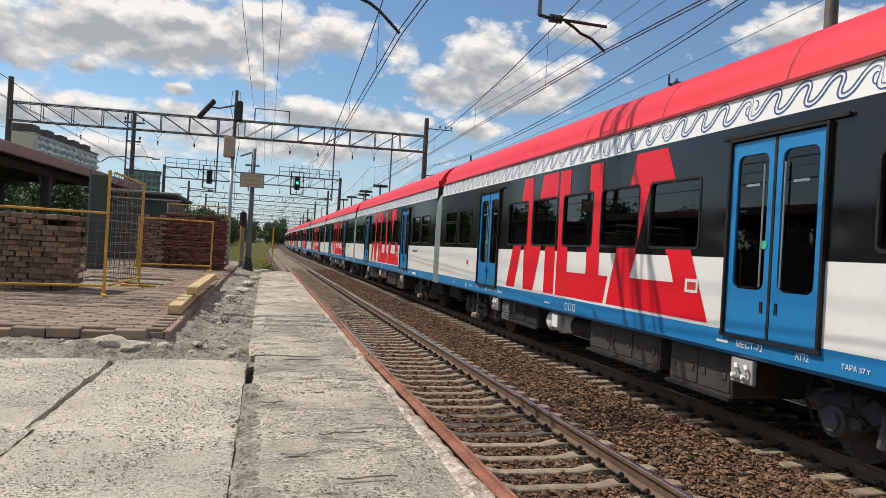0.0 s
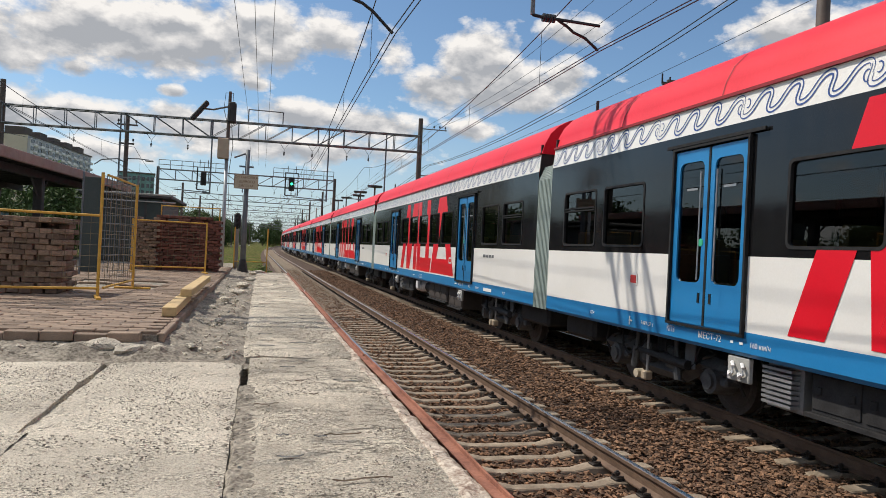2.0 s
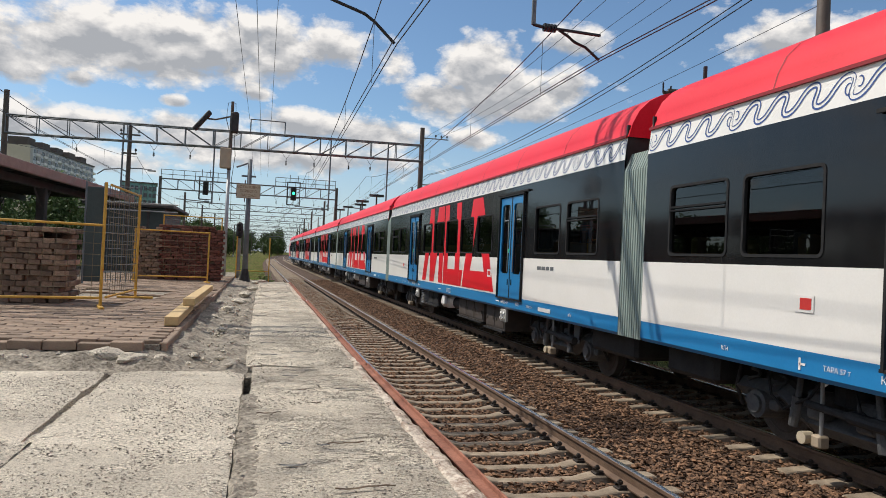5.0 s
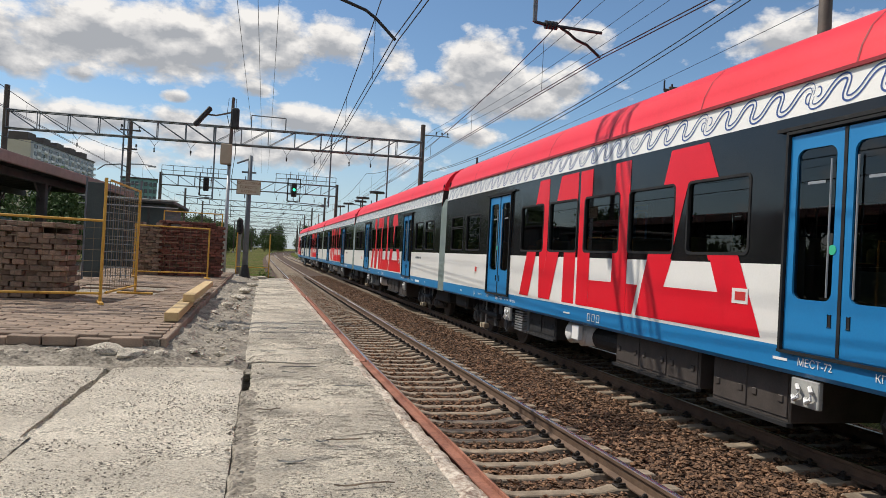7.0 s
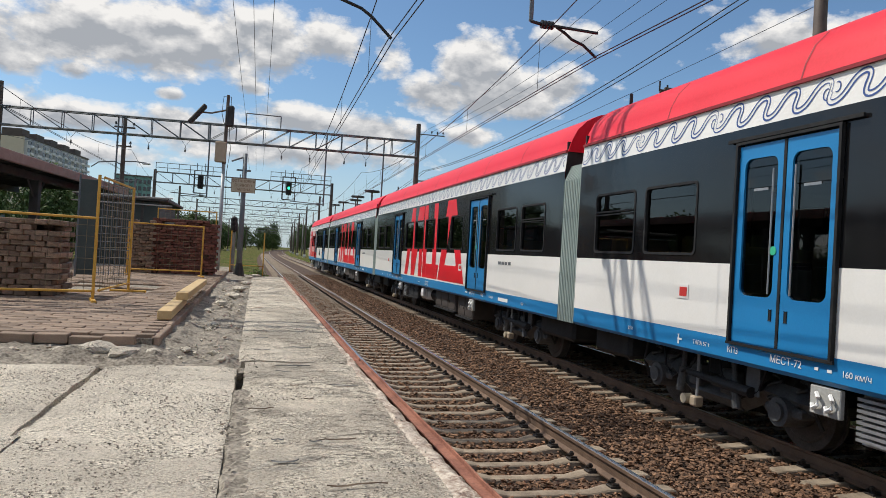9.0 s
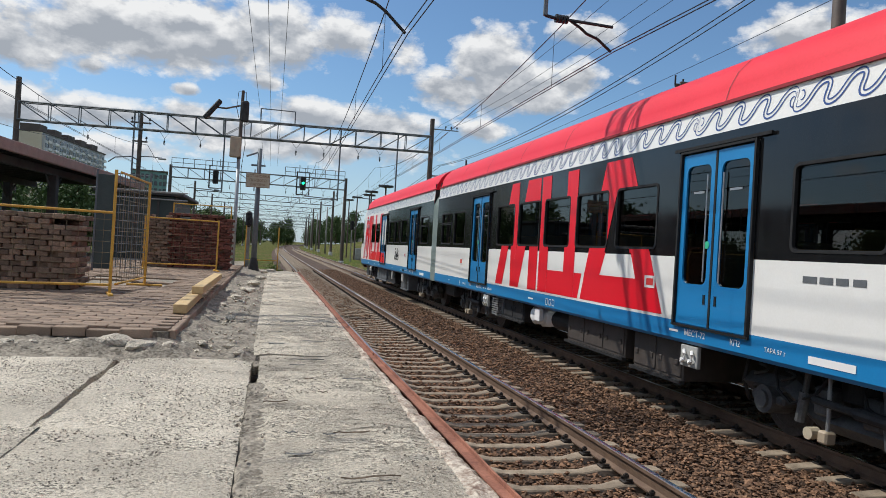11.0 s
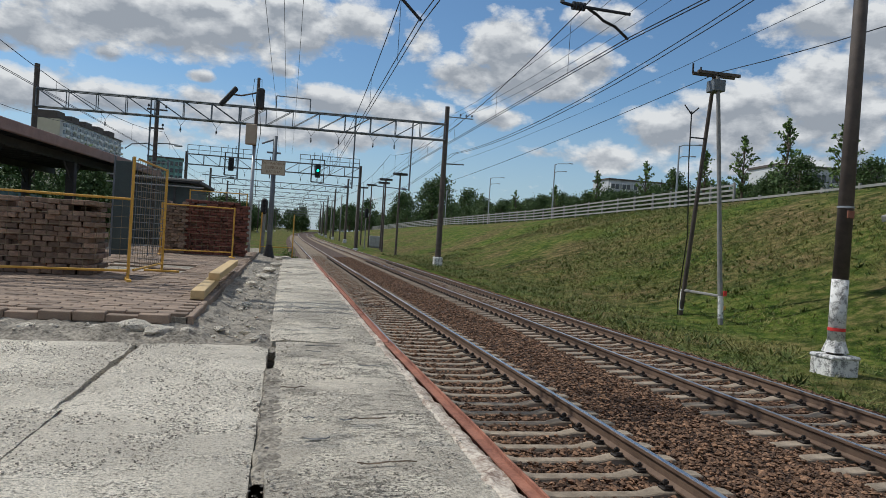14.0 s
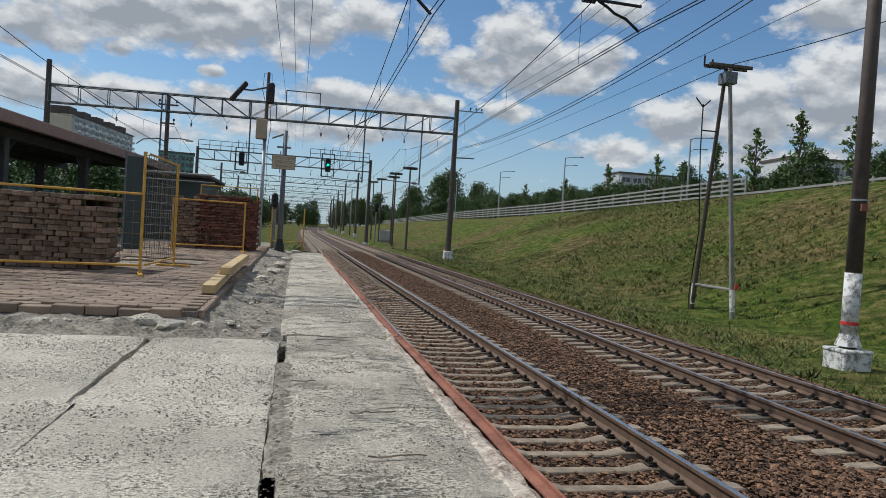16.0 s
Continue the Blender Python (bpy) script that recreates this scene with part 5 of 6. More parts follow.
M_BRICK_REST = surface("stacked_paver_joined", (.085, .052, .038), (.28, .19, .145), .88, 6, 90, .4, vary=.9, island=True)
build_paving()
build_stack("paver_stack", (-4.28, 11.2, PAVED), 20, 3, 14, "weathered brown pavers stacked behind a yellow mesh fence")
build_stack("paver_stack", (-2.92, 20.3, PAVED), 4, 3, 18, "tall stack of pale and brown old pavers")
build_stack("paver_stack", (-1.84, 20.5, PAVED), 10, 3, 19, "dark red stack of old pavers behind fence", brick=STACKED_RED)


def timber(at, length, turn, label):
    ob = part("timber", boxes((-.075, .075, 0, length, 0, .10), bevel=.006), M_PLANK)
    ob.matrix_basis = pose(*at, 0, 0, turn)
    tagged(ob, label, "timber", "fresh timber beams")


timber((-.93, 8.55, PAVED + .004), 2.3, 1.0, "fresh yellow sawn timber beam lying on pavers")
timber((-.90, 10.15, PAVED + .106), 3.9, .2, "fresh yellow timber beam resting across another")


def site_fence(at, length, height, turn, label, rail=None, bent=0.0, shared=False):
    """A yellow tube frame with welded mesh on cross feet."""
    f = thing("site_fence", at, label, "fence", "yellow site fences", turn=turn)
    for x in (length,) if shared else (0, length):
        part("post", rods(((x, 0, .02), (x, 0, height)), r=.021, sides=10), M_YELLOW, f)
        part("foot", boxes((x - .03, x + .03, -.28, .28, 0, .035), bevel=.006), M_YELLOW, f)
    for z in (.14, rail or height - .03):
        part("rail", rods(((0, 0, z), (length, 0, z)), r=.017, sides=8), M_YELLOW, f)
    top = rail or height - .03
    wires = [tube([(x, .004, .14), (x, .004 + bent, (top + .14) / 2), (x, .004, top)], .003, 4) for x in np.arange(.08, length, .15)]
    wires += [tube([(0, -.004, z), (length / 2, -.004 + bent, z), (length, -.004, z)], .003, 4) for z in np.arange(.28, top, .15)]
    tagged(raw("mesh", *joined(*wires), M_MESHWIRE, f), kind="stuff")
    return f


M_MESHWIRE = surface("grey_brown_mesh", (.10, .085, .06), (.22, .17, .09), .6, 6, 50, 0)
site_fence((-5.62, 9.75, PAVED), 3.65, 1.72, 15, "yellow tube and mesh site fence before brick stack", rail=1.13)
site_fence((-2.06, 10.85, PAVED), 2.0, 1.72, 88, "tall yellow mesh fence panel standing end on", rail=1.70, shared=True)
site_fence((-3.0, 18.9, PAVED), 1.75, 1.3, 15, "low yellow mesh fence along dark red pavers")
site_fence((-3.2, 25.6, PAVED), 1.85, 1.95, 4, "yellow mesh fence closing the platform end")
site_fence((-.85, 26.4, .2), 1.15, 2.3, 12, "yellow mesh gate past the platform end", rail=1.1)


def dark_partition():
    """A gate of welded bars with a sheet-metal third, standing among the stacks."""
    g = thing("steel_gate", (-3.72, 17.0, PAVED), "grey welded bar gate with a dark sheet panel", "gate", turn=6)
    for x in (0, .36, 1.08):
        part("post", rods(((x, 0, 0), (x, 0, 2.2)), r=.022, sides=8), M_GALV, g)
    part("sheet_panel", boxes((.02, .34, -.012, .012, .05, 2.1), bevel=.004), M_CONTAINER, g, "dark green sheet panel")
    w = [tube([(x, 0, .05), (x, 0, 2.15)], .008, 4) for x in np.arange(.46, 1.05, .10)] + [tube([(.36, 0, z), (1.08, 0, z)], .008, 4) for z in np.arange(.1, 2.15, .17)]
    tagged(raw("grid", *joined(*w), M_GALV, g), kind="stuff")


dark_partition()


M_GRIT = surface("grey_grit", (.14, .125, .105), (.42, .38, .32), .95, 12, 60, .3, vary=.8, island=True)


def loose_stones():
    """Broken lumps of concrete along the torn edge."""
    for x, y, s in ((-1.25, 6.78, .13), (-1.02, 6.66, .10), (-.80, 6.72, .07), (-1.55, 6.75, .06), (-.55, 7.0, .05), (-2.1, 6.7, .06), (-.42, 9.2, .06), (-.5, 12.4, .10), (-.36, 14.2, .12), (-.3, 16.5, .12), (-.62, 11.0, .06), (-.2, 19.0, .10), (-.15, 22.6, .09), (.05, 24.6, .12)):
        bm = bmesh.new()
        bmesh.ops.create_icosphere(bm, subdivisions=2, radius=1)
        for v in bm.verts:
            k = 1 + .35 * noise.noise(v.co * 1.4 + Vector((x * 7, y * 3, 0)))
            v.co = Vector((v.co.x * s * 1.5 * k, v.co.y * s * k, v.co.z * s * .5 * k))
        ob = part("concrete_lump", bm, M_SLAB)
        ob.matrix_basis = pose(x, y, TOP + s * .22 + (.04 if x < -.1 else 0), 0, 0, x * 140)
        tagged(ob, "broken pale lump of concrete on rubble", "concrete lump", "broken concrete lumps")


loose_stones()


def strip_level(x, y, rng):
    strip = ((y > 6.45) & (y < 7.0)) | ((x > -.82) & (y > 7.0) & (x < -.05)) | ((np.abs(x) < .13) & (y < 6.5))
    return np.where(strip, TOP + np.where(y < 6.45, .0, .03) + rng.uniform(-.015, .02, len(x)), np.nan)


scatter_stones("rubble_chips", 5200, (-5.5, .12), 2.0, 24.0, "small grey chips of broken concrete", M_RUBBLE, sizes=(.004, .015), where_z=strip_level)


def lump_level(x, y, rng):
    return np.where(((y > 6.5) & (y < 7.0)) | (x > -.80), TOP + .035 + rng.uniform(-.015, .015, len(x)), np.nan)


scatter_stones("rubble_lumps", 900, (-4.5, -.1), 6.5, 20.0, "fist-sized pale lumps of crushed concrete", M_SLAB, sizes=(.010, .042), where_z=lump_level)


def grit_level(x, y, rng):
    crowd = np.array([noise.noise((a * 1.3, b * 1.3, 21)) + .45 * noise.noise((a * 5, b * 5, 2)) for a, b in zip(x, y)])
    return np.where((crowd > .02) & ~((x < -.05) & (y > 6.4)), TOP + .004 + rng.uniform(-.003, .004, len(x)), np.nan)


scatter_stones("slab_grit", 30000, (-3.6, .95), 1.8, 10.0, "loose grey grit and mortar crumbs on slabs", M_GRIT, sizes=(.002, .0075), where_z=grit_level)


def torn_skin():
    """Ripped roofing felt and wood slivers stuck to the edge strip."""
    rng = random.Random(4)
    for k in range(40):
        y = 2.4 + 20 * rng.random() ** 1.5
        x = rng.uniform(.02, .80) - max(0, y - 7) * .004
        l, w = rng.uniform(.06, .30), rng.uniform(.004, .013)
        verts = []
        for i in range(7):
            u = i / 6 - .5
            ww = w * (1 - abs(2 * u) ** 2 * .8) * rng.uniform(.5, 1.4)
            zz = TOP + .016 + rng.uniform(0, .008)
            verts += [(x + u * l, y + .10 * l * u - ww, zz - .006), (x + u * l, y + .10 * l * u - ww * .3, zz), (x + u * l, y + .10 * l * u + ww, zz - .006)]
        faces = [(3 * i + j, 3 * i + j + 1, 3 * i + j + 4, 3 * i + j + 3) for i in range(6) for j in range(2)]
        raw("felt_scrap", verts, faces, M_FELT if k % 3 else M_PLANK_OLD, PLATFORM)


M_FELT = surface("grey_roofing_felt", (.15, .155, .145), (.27, .27, .255), .9, 9, 60, .4)
M_PLANK_OLD = surface("grey_brown_wood_sliver", (.15, .11, .075), (.26, .20, .14), .9, 9, 60, .4)
torn_skin()

# ---- overhead line: gantries, poles, wires ----
def lattice(x0, x1, y, zl, zr, depth=1.2, width=.55, bay=1.9):
    """A rigid cross-beam: four chords, uprights and one diagonal in each bay."""
    bm = bmesh.new()
    n = max(2, round((x1 - x0) / bay))
    xs = [x0 + (x1 - x0) * k / n for k in range(n + 1)]
    zs = [zl + (zr - zl) * k / n for k in range(n + 1)]
    for s in (-width / 2, width / 2):
        for h in (0, depth):
            rod(bm, (x0, y + s, zl + h), (x1, y + s, zr + h), .055, sides=4)
        for k in range(n + 1):
            rod(bm, (xs[k], y + s, zs[k]), (xs[k], y + s, zs[k] + depth), .032, sides=4)
        for k in range(n):
            a, b = (0, depth) if k >= n * .45 else (depth, 0)
            rod(bm, (xs[k], y + s, zs[k] + a), (xs[k + 1], y + s, zs[k + 1] + b), .028, sides=4)
    for k in range(0, n + 1, 2):
        rod(bm, (xs[k], y - width / 2, zs[k]), (xs[k], y + width / 2, zs[k]), .025, sides=4)
    return bm


def insulator(bm, top, length=.5, discs=3):
    x, y, z = top
    rod(bm, (x, y, z), (x, y, z - length), .015, sides=5)
    for k in range(discs):
        zz = z - length * (.35 + .18 * k)
        rod(bm, (x, y, zz), (x, y, zz - .06), .07, .05, sides=8)


def gantry(y, x0, x1, z0, z1, hangers, label, top=11.9, posts=True, depth=1.2):
    g = thing("overhead_gantry", (0, 0, 0), label, "gantry", "gantries over the tracks")
    part("cross_beam", lattice(x0, x1, y, z0, z1, depth), M_GALV, g)
    if posts:
        for x in (x0 - .1, x1 + .1):
            foot = ground_height(x, y) - .1
            part("post", rod(bmesh.new(), (x, y, foot), (x, y, top), .23, .17, sides=12), M_POLE, g)
            part("footing", boxes((x - .32, x + .32, y - .32, y + .32, foot, foot + .75), bevel=.04), M_WHITEWASH, g)
    for x, length in hangers:
        z = z0 + (z1 - z0) * (x - x0) / (x1 - x0)
        part("hanger", boxes((x - .05, x + .05, y - .05, y + .05, z - length, z + depth), bevel=.01), M_GALV, g)
        arm = bmesh.new()
        rod(arm, (x, y, z - length + .1), (x - 2.4, y, z - length + .2), .035, sides=6)
        rod(arm, (x - .2, y, z - length + .1), (x - .5, y, z - length + .12), .09, sides=8)
        part("registration_arm", arm, M_GALV, g)
    for x in (NEAR - 1.6, NEAR + .4, FAR - 1.4, FAR + .2, -5.2, -7.6, -12.5):
        if x0 < x < x1:
            z = z0 + (z1 - z0) * (x - x0) / (x1 - x0)
            bm = bmesh.new()
            rod(bm, (x - .35, y, z), (x, y, z - .5), .012, sides=4)
            rod(bm, (x + .35, y, z), (x, y, z - .5), .012, sides=4)
            insulator(bm, (x, y, z - .5))
            part("insulator", bm, M_WIRE, g)
    return g


def arm_bracket(g, x, y, z, reach):
    """A steel crossarm with three pin insulators."""
    bm = bmesh.new()
    rod(bm, (x, y, z), (x + reach, y, z), .04, sides=4)
    part("crossarm", bm, M_GALV, g)
    for k in range(3):
        q = bmesh.new()
        rod(q, (x + reach * (.5 + .22 * k), y, z), (x + reach * (.5 + .22 * k), y, z + .16), .02, sides=6)
        rod(q, (x + reach * (.5 + .22 * k), y, z + .16), (x + reach * (.5 + .22 * k), y, z + .30), .07, .045, sides=8)
        part("pin_insulator", q, M_WIRE, g)


G1 = gantry(53.5, -16.8, 11.25, 9.05, 9.35, [(-9.6, 4.2), (-3.6, 4.0), (4.55, 4.1), (8.8, 4.0)], "grey lattice steel gantry spanning the railway tracks", top=11.9)
arm_bracket(G1, 11.4, 53.5, 11.15, 2.0)
part("lower_bracket", rod(bmesh.new(), (11.4, 53.5, 7.6), (12.9, 53.5, 7.65), .05, sides=4), M_GALV, G1)
part("wire_frame", rods(((-1.2, 53.5, 10.5), (-1.2, 53.5, 11.4)), ((1.2, 53.5, 10.5), (1.2, 53.5, 11.4)), ((-1.2, 53.5, 11.4), (1.2, 53.5, 11.4)), r=.04, sides=4), M_GALV, G1)
G2 = gantry(90, -11.8, 8.5, 8.75, 8.75, [], "second lattice gantry with colour light signals", top=10.2)
for x0, x1 in ((-11.8, -4.2), (1.2, 8.4)):
    part("walkway_rail", rods(((x0, 89.7, 11.0), (x1, 89.7, 11.0)), ((x0, 89.7, 10.45), (x1, 89.7, 10.45)), *[((x, 89.7, 9.9), (x, 89.7, 11.0)) for x in np.linspace(x0, x1, 7)], r=.035, sides=4), M_GALV, G2)
for k, y in enumerate((132, 168, 205, 245, 290, 340, 400)):
    c = track_x(0, y)
    gantry(y, c - 12.5, c + 11.2, 8.9, 8.9, [], "distant grey lattice gantry over the line", top=11.5, depth=1.0)
# the gantry above the viewer: only its drop arms come into view
G0 = gantry(13.45, -16.6, 11.7, 9.2, 9.2, [], "lattice gantry above the platform with drop arms", top=12.2, posts=False)


def drop_arm(g, tip, stem, name):
    """Registration arm: hanging stem, insulator, straight tube and the bent steady arm to the wire."""
    x, y, z = tip
    bm = bmesh.new()
    rod(bm, (stem, y, 9.2), (stem, y, z + .55), .045, sides=6)
    part("drop_stem", bm, M_GALV, g)
    bm = bmesh.new()
    rod(bm, (stem, y, z + .55), (stem + .22, y, z + .52), .035, sides=6)
    for k in range(4):
        rod(bm, (stem + .22 + k * .07, y, z + .52), (stem + .26 + k * .07, y, z + .52), .085, sides=10)
    rod(bm, (stem + .5, y, z + .52), (stem + 1.45, y, z + .50), .032, sides=6)
    part("arm_tube", bm, M_WIRE, g)
    a = tube([(stem + .55, y, z + .50), (stem + .75, y, z + .40), (x - .55, y, z + .30), (x - .3, y, z + .22), (x, y, z)], .028, 6)
    raw("steady_arm", *a, M_WIRE, g)


drop_arm(G0, (6.44, 13.45, 6.22), 5.0, "far")
raw("steady_arm", *tube([(-.5, 13.45, 7.0), (1.0, 13.45, 6.75), (1.65, 13.45, 6.55), (1.85, 13.45, 6.42), (2.24, 13.45, 6.06)], .03, 6), M_WIRE, G0)
part("drop_stem", rod(bmesh.new(), (-.5, 13.45, 9.2), (-.5, 13.45, 6.9), .045, sides=6), M_GALV, G0)


def single_pole(x, y, top, radius, material, label, footing=True):
    p = thing("catenary_pole", (x, y, ground_height(x, y)), label, "pole", "poles along the line")
    z0 = ground_height(x, y)
    part("shaft", rod(bmesh.new(), (0, 0, .3 if footing else -.3), (0, 0, top - z0), radius, radius * .72, sides=20), material, p, smooth=True)
    if footing:
        part("footing", boxes((-.34, .34, -.34, .34, -.3, .46), (-.36, .36, -.36, .36, .38, .47), bevel=.03), M_WHITEWASH, p, "white painted concrete block")
        part("collar", rod(bmesh.new(), (0, 0, .52), (0, 0, .8), .27, radius * 1.02, sides=8), M_WHITEWASH, p)
        part("painted_base", rod(bmesh.new(), (0, 0, .75), (0, 0, 2.1), radius + .006, radius + .003, sides=20), M_WHITEWASH, p, "flaking white paint sleeve", True)
        part("red_band", rod(bmesh.new(), (0, 0, .98), (0, 0, 1.05), radius + .012, sides=20), M_MARK, p)
        part("tag_plate", boxes((-.09, .07, -radius - .02, -radius + .02, 3.42, 3.58), bevel=.005), M_RUST, p)
        part("strap", rod(bmesh.new(), (0, 0, 3.64), (0, 0, 3.68), radius + .004, sides=20), M_STEELGREY, p)
    return p


single_pole(11.78, 13.45, 12.4, .17, M_POLE, "brown steel catenary pole on whitewashed block")


def cross_pole(x, y, top):
    """A timber line pole with two crossarms, pin insulators and a street lamp bracket."""
    p = thing("line_pole", (x, y, 0), "dark line pole with two crossarms and a lamp bracket", "pole")
    part("shaft", rod(bmesh.new(), (0, 0, -.6), (0, 0, top), .20, .15, sides=12), M_POLE, p)
    for z, half in ((top - .75, .75), (top - 2.2, .55)):
        arm = part("crossarm", boxes((-half, half, -.06, .06, z, z + .12), bevel=.01), M_POLE, p)
        for k in (-1, 1):
            q = rod(bmesh.new(), (k * half * .85, 0, z + .12), (k * half * .85, 0, z + .28), .025, sides=6)
            rod(q, (k * half * .85, 0, z + .28), (k * half * .85, 0, z + .46), .09, .06, sides=10)
            part("pin_insulator", q, M_WIRE, arm)
    part("lamp_bracket", raw_tube([(0, 0, top - 3.6), (-.6, 0, top - 3.35), (-1.7, 0, top - 3.5), (-2.2, 0, top - 3.9)], .05), M_GALV, p)
    part("lamp_arm", raw_tube([(0, 0, top - 3.3), (.9, 0, top - 3.25), (1.7, 0, top - 3.3)], .045), M_GALV, p)
    part("lamp_head", boxes((1.4, 2.0, -.12, .12, top - 3.42, top - 3.3), bevel=.03), M_STEELGREY, p)


cross_pole(-10.3, 60, 11.2)
for y in (116, 150, 186, 225, 270, 330, 390):
    single_pole(track_x(11.6, y), y, 9.5, .16, M_CPOLE, "grey concrete catenary pole beside the line", False)


def catenary(points, name, droppers=True, contact=6.2):
    """Messenger and contact wire from support to support, with droppers between them."""
    w = thing("catenary_wire", (0, 0, 0), "dark overhead contact wire hung from messenger cable", "overhead wire", "contact lines")
    mess, con, drops = [], [], []
    for (xa, ya, za, ca), (xb, yb, zb, cb) in zip(points, points[1:]):
        n = 12
        for k in range(n + (1 if (xb, yb) == points[-1][:2] else 0)):
            u = k / n
            x, y = xa + (xb - xa) * u, ya + (yb - ya) * u
            m = za + (zb - za) * u - 4 * 1.15 * u * (1 - u)
            c = ca + (cb - ca) * u
            mess.append((x, y, m))
            con.append((x, y, c))
            if droppers and k % 2 == 1 and y < 140:
                drops.append(tube([(x, y, m), (x, y, c)], .006, 4))
    raw("messenger_cable", *tube(mess, .013), M_WIRE, w)
    for s in (-.05, .05):
        raw("contact_wire", *tube([(x + s, y, z) for x, y, z in con], .011), M_WIRE, w)
    if drops:
        tagged(raw("dropper_set", *joined(*drops), M_WIRE, w), kind="stuff")


SUPPORTS = [-30, 13.45, 53.5, 90, 132, 168, 205, 245, 290, 340]
catenary([(track_x(NEAR, y) + (-.66 if y == 13.45 else .25 * (-1) ** k), y, 7.9, 6.06 if y == 13.45 else 6.15) for k, y in enumerate(SUPPORTS)], "near")
catenary([(track_x(FAR, y) + (-.78 if y == 13.45 else .25 * (-1) ** k), y, 7.9, 6.22 if y == 13.45 else 6.2) for k, y in enumerate(SUPPORTS)], "far")
catenary([(track_x(-8.6, y) + .25 * (-1) ** k, y, 8.1, 6.4) for k, y in enumerate(SUPPORTS[:7])], "left")
catenary([(track_x(-13.5, y) + .25 * (-1) ** k, y, 8.1, 6.4) for k, y in enumerate(SUPPORTS[:7])], "outer")


def line_wire(points, r, label, sag=.5):
    pts = []
    for (a, b) in zip(points, points[1:]):
        for k in range(13):
            u = k / 12
            pts.append((a[0] + (b[0] - a[0]) * u, a[1] + (b[1] - a[1]) * u, a[2] + (b[2] - a[2]) * u - 4 * sag * u * (1 - u)))
    ob = raw("line_wire", *tube(pts, r), M_WIRE)
    tagged(ob, label, "overhead wire", "bare line wires")


for x in (-1.3, -.55, .2):
    line_wire([(x - .2, -25, 11.6), (x, 53.5, 11.4), (x, 90, 11.0)], .011, "thin bare wire running over the platform", .4)
for x, q in ((10.9, 12.0), (12.4, 12.55), (13.3, 13.1)):
    line_wire([(x, -25, 12.0), (x, 13.45, 11.9), (q, 53.5, 11.5), (q, 116, 9.4)], .010, "thin bare line wire on pin insulators", .7)
for x in (12.3, 12.55):
    line_wire([(x, -25, 10.2), (x, 13.45, 9.85), (x - .4, 53.5, 8.4), (x - .6, 116, 7.0)], .016, "thick feeder cable along the pole row", .9)
line_wire([(13.2, -10, 9.2), (13.95, 22, 8.2), (12.6, 116, 7.0)], .014, "single service wire from the strutted pole", .9)
line_wire([(12.6, -25, 9.0), (12.5, 13.45, 8.5), (12.0, 53.5, 7.7)], .008, "thin wire below the feeder cables", .3)


# ---- lamp mast, stop sign, signals ----
def build_mast():
    m = thing("lamp_mast", (-1.2, 25.2, TOP - .02), "tall platform lamp mast, concrete below and dark steel above", "lamp mast")
    part("lower_shaft", rod(bmesh.new(), (0, 0, 0), (0, 0, 3.7), .065, .055, sides=14), M_STEELGREY, m, smooth=True)
    part("upper_shaft", rod(bmesh.new(), (.0, 0, 3.7), (.02, 0, 6.0), .065, .05, sides=12), M_POLE, m)
    part("loop", raw_tube([(.06, 0, 5.0), (.16, 0, 5.3), (.12, 0, 5.95), (-.12, 0, 5.95), (-.16, 0, 5.4), (-.05, 0, 5.0)], .012), M_WIRE, m)
    part("control_box", boxes((-.30, .06, -.16, .16, 3.75, 4.42), bevel=.02), M_BOXTAN, m, "beige metal control box")
    part("loudspeaker", boxes((-.02, .24, -.14, .14, 4.95, 5.65), bevel=.05), M_UNDER, m)
    part("lamp_arm", raw_tube([(0, 0, 5.5), (-.5, 0, 5.35), (-.85, 0, 5.36)], .03), M_POLE, m)
    head = boxes((-.40, .40, -.14, .14, -.07, .07), bevel=.03)
    lamp = part("lamp_head", head, M_UNDER, m)
    lamp.matrix_basis = pose(-.92, 0, 5.28, 0, -52, 0)
    part("cable", raw_tube([(.1, 0, 5.0), (.18, 0, 4.2), (.1, 0, 3.4), (.13, 0, 2.0)], .012), M_WIRE, m)


build_mast()


def build_stop_sign():
    s = thing("stop_sign", (-.5, 24.3, TOP - .02), "cream stop-position sign on a grey concrete pole", "sign")
    part("pole", rod(bmesh.new(), (0, 0, 0), (0, 0, 4.0), .095, .065, sides=12), M_GALV, s, smooth=True)
    part("crossarm", rods(((-.25, 0, 3.45), (.2, 0, 3.45)), ((-.42, 0, 3.72), (0, 0, 3.9)), r=.03), M_GALV, s)
    b = part("board", boxes((-.37, .35, -.19, -.16, 2.73, 3.17), bevel=.005), M_SIGNFACE, s, "cream sign board")
    part("board_rim", boxes((-.38, .36, -.195, -.155, 3.165, 3.18), (-.38, .36, -.195, -.155, 2.72, 2.735), (-.385, -.37, -.195, -.155, 2.72, 3.18), (.35, .365, -.195, -.155, 2.72, 3.18)), M_SIGNTEXT, b)
    for k, word in enumerate(("ОСТАНОВКА", "ПЕРВОГО", "ВАГОНА")):
        lettering("word", word, .115, M_SIGNTEXT, b, (-.01, -.194, 3.08 - .135 * k), (90, 0, 0))
    part("splayed_foot", rod(bmesh.new(), (0, 0, 0), (0, 0, .45), .19, .10, sides=8), M_UNDER, s)
    part("bracket", rods(((-.12, -.1, 2.6), (-.12, -.16, 3.3)), r=.02), M_GALV, s)


build_stop_sign()


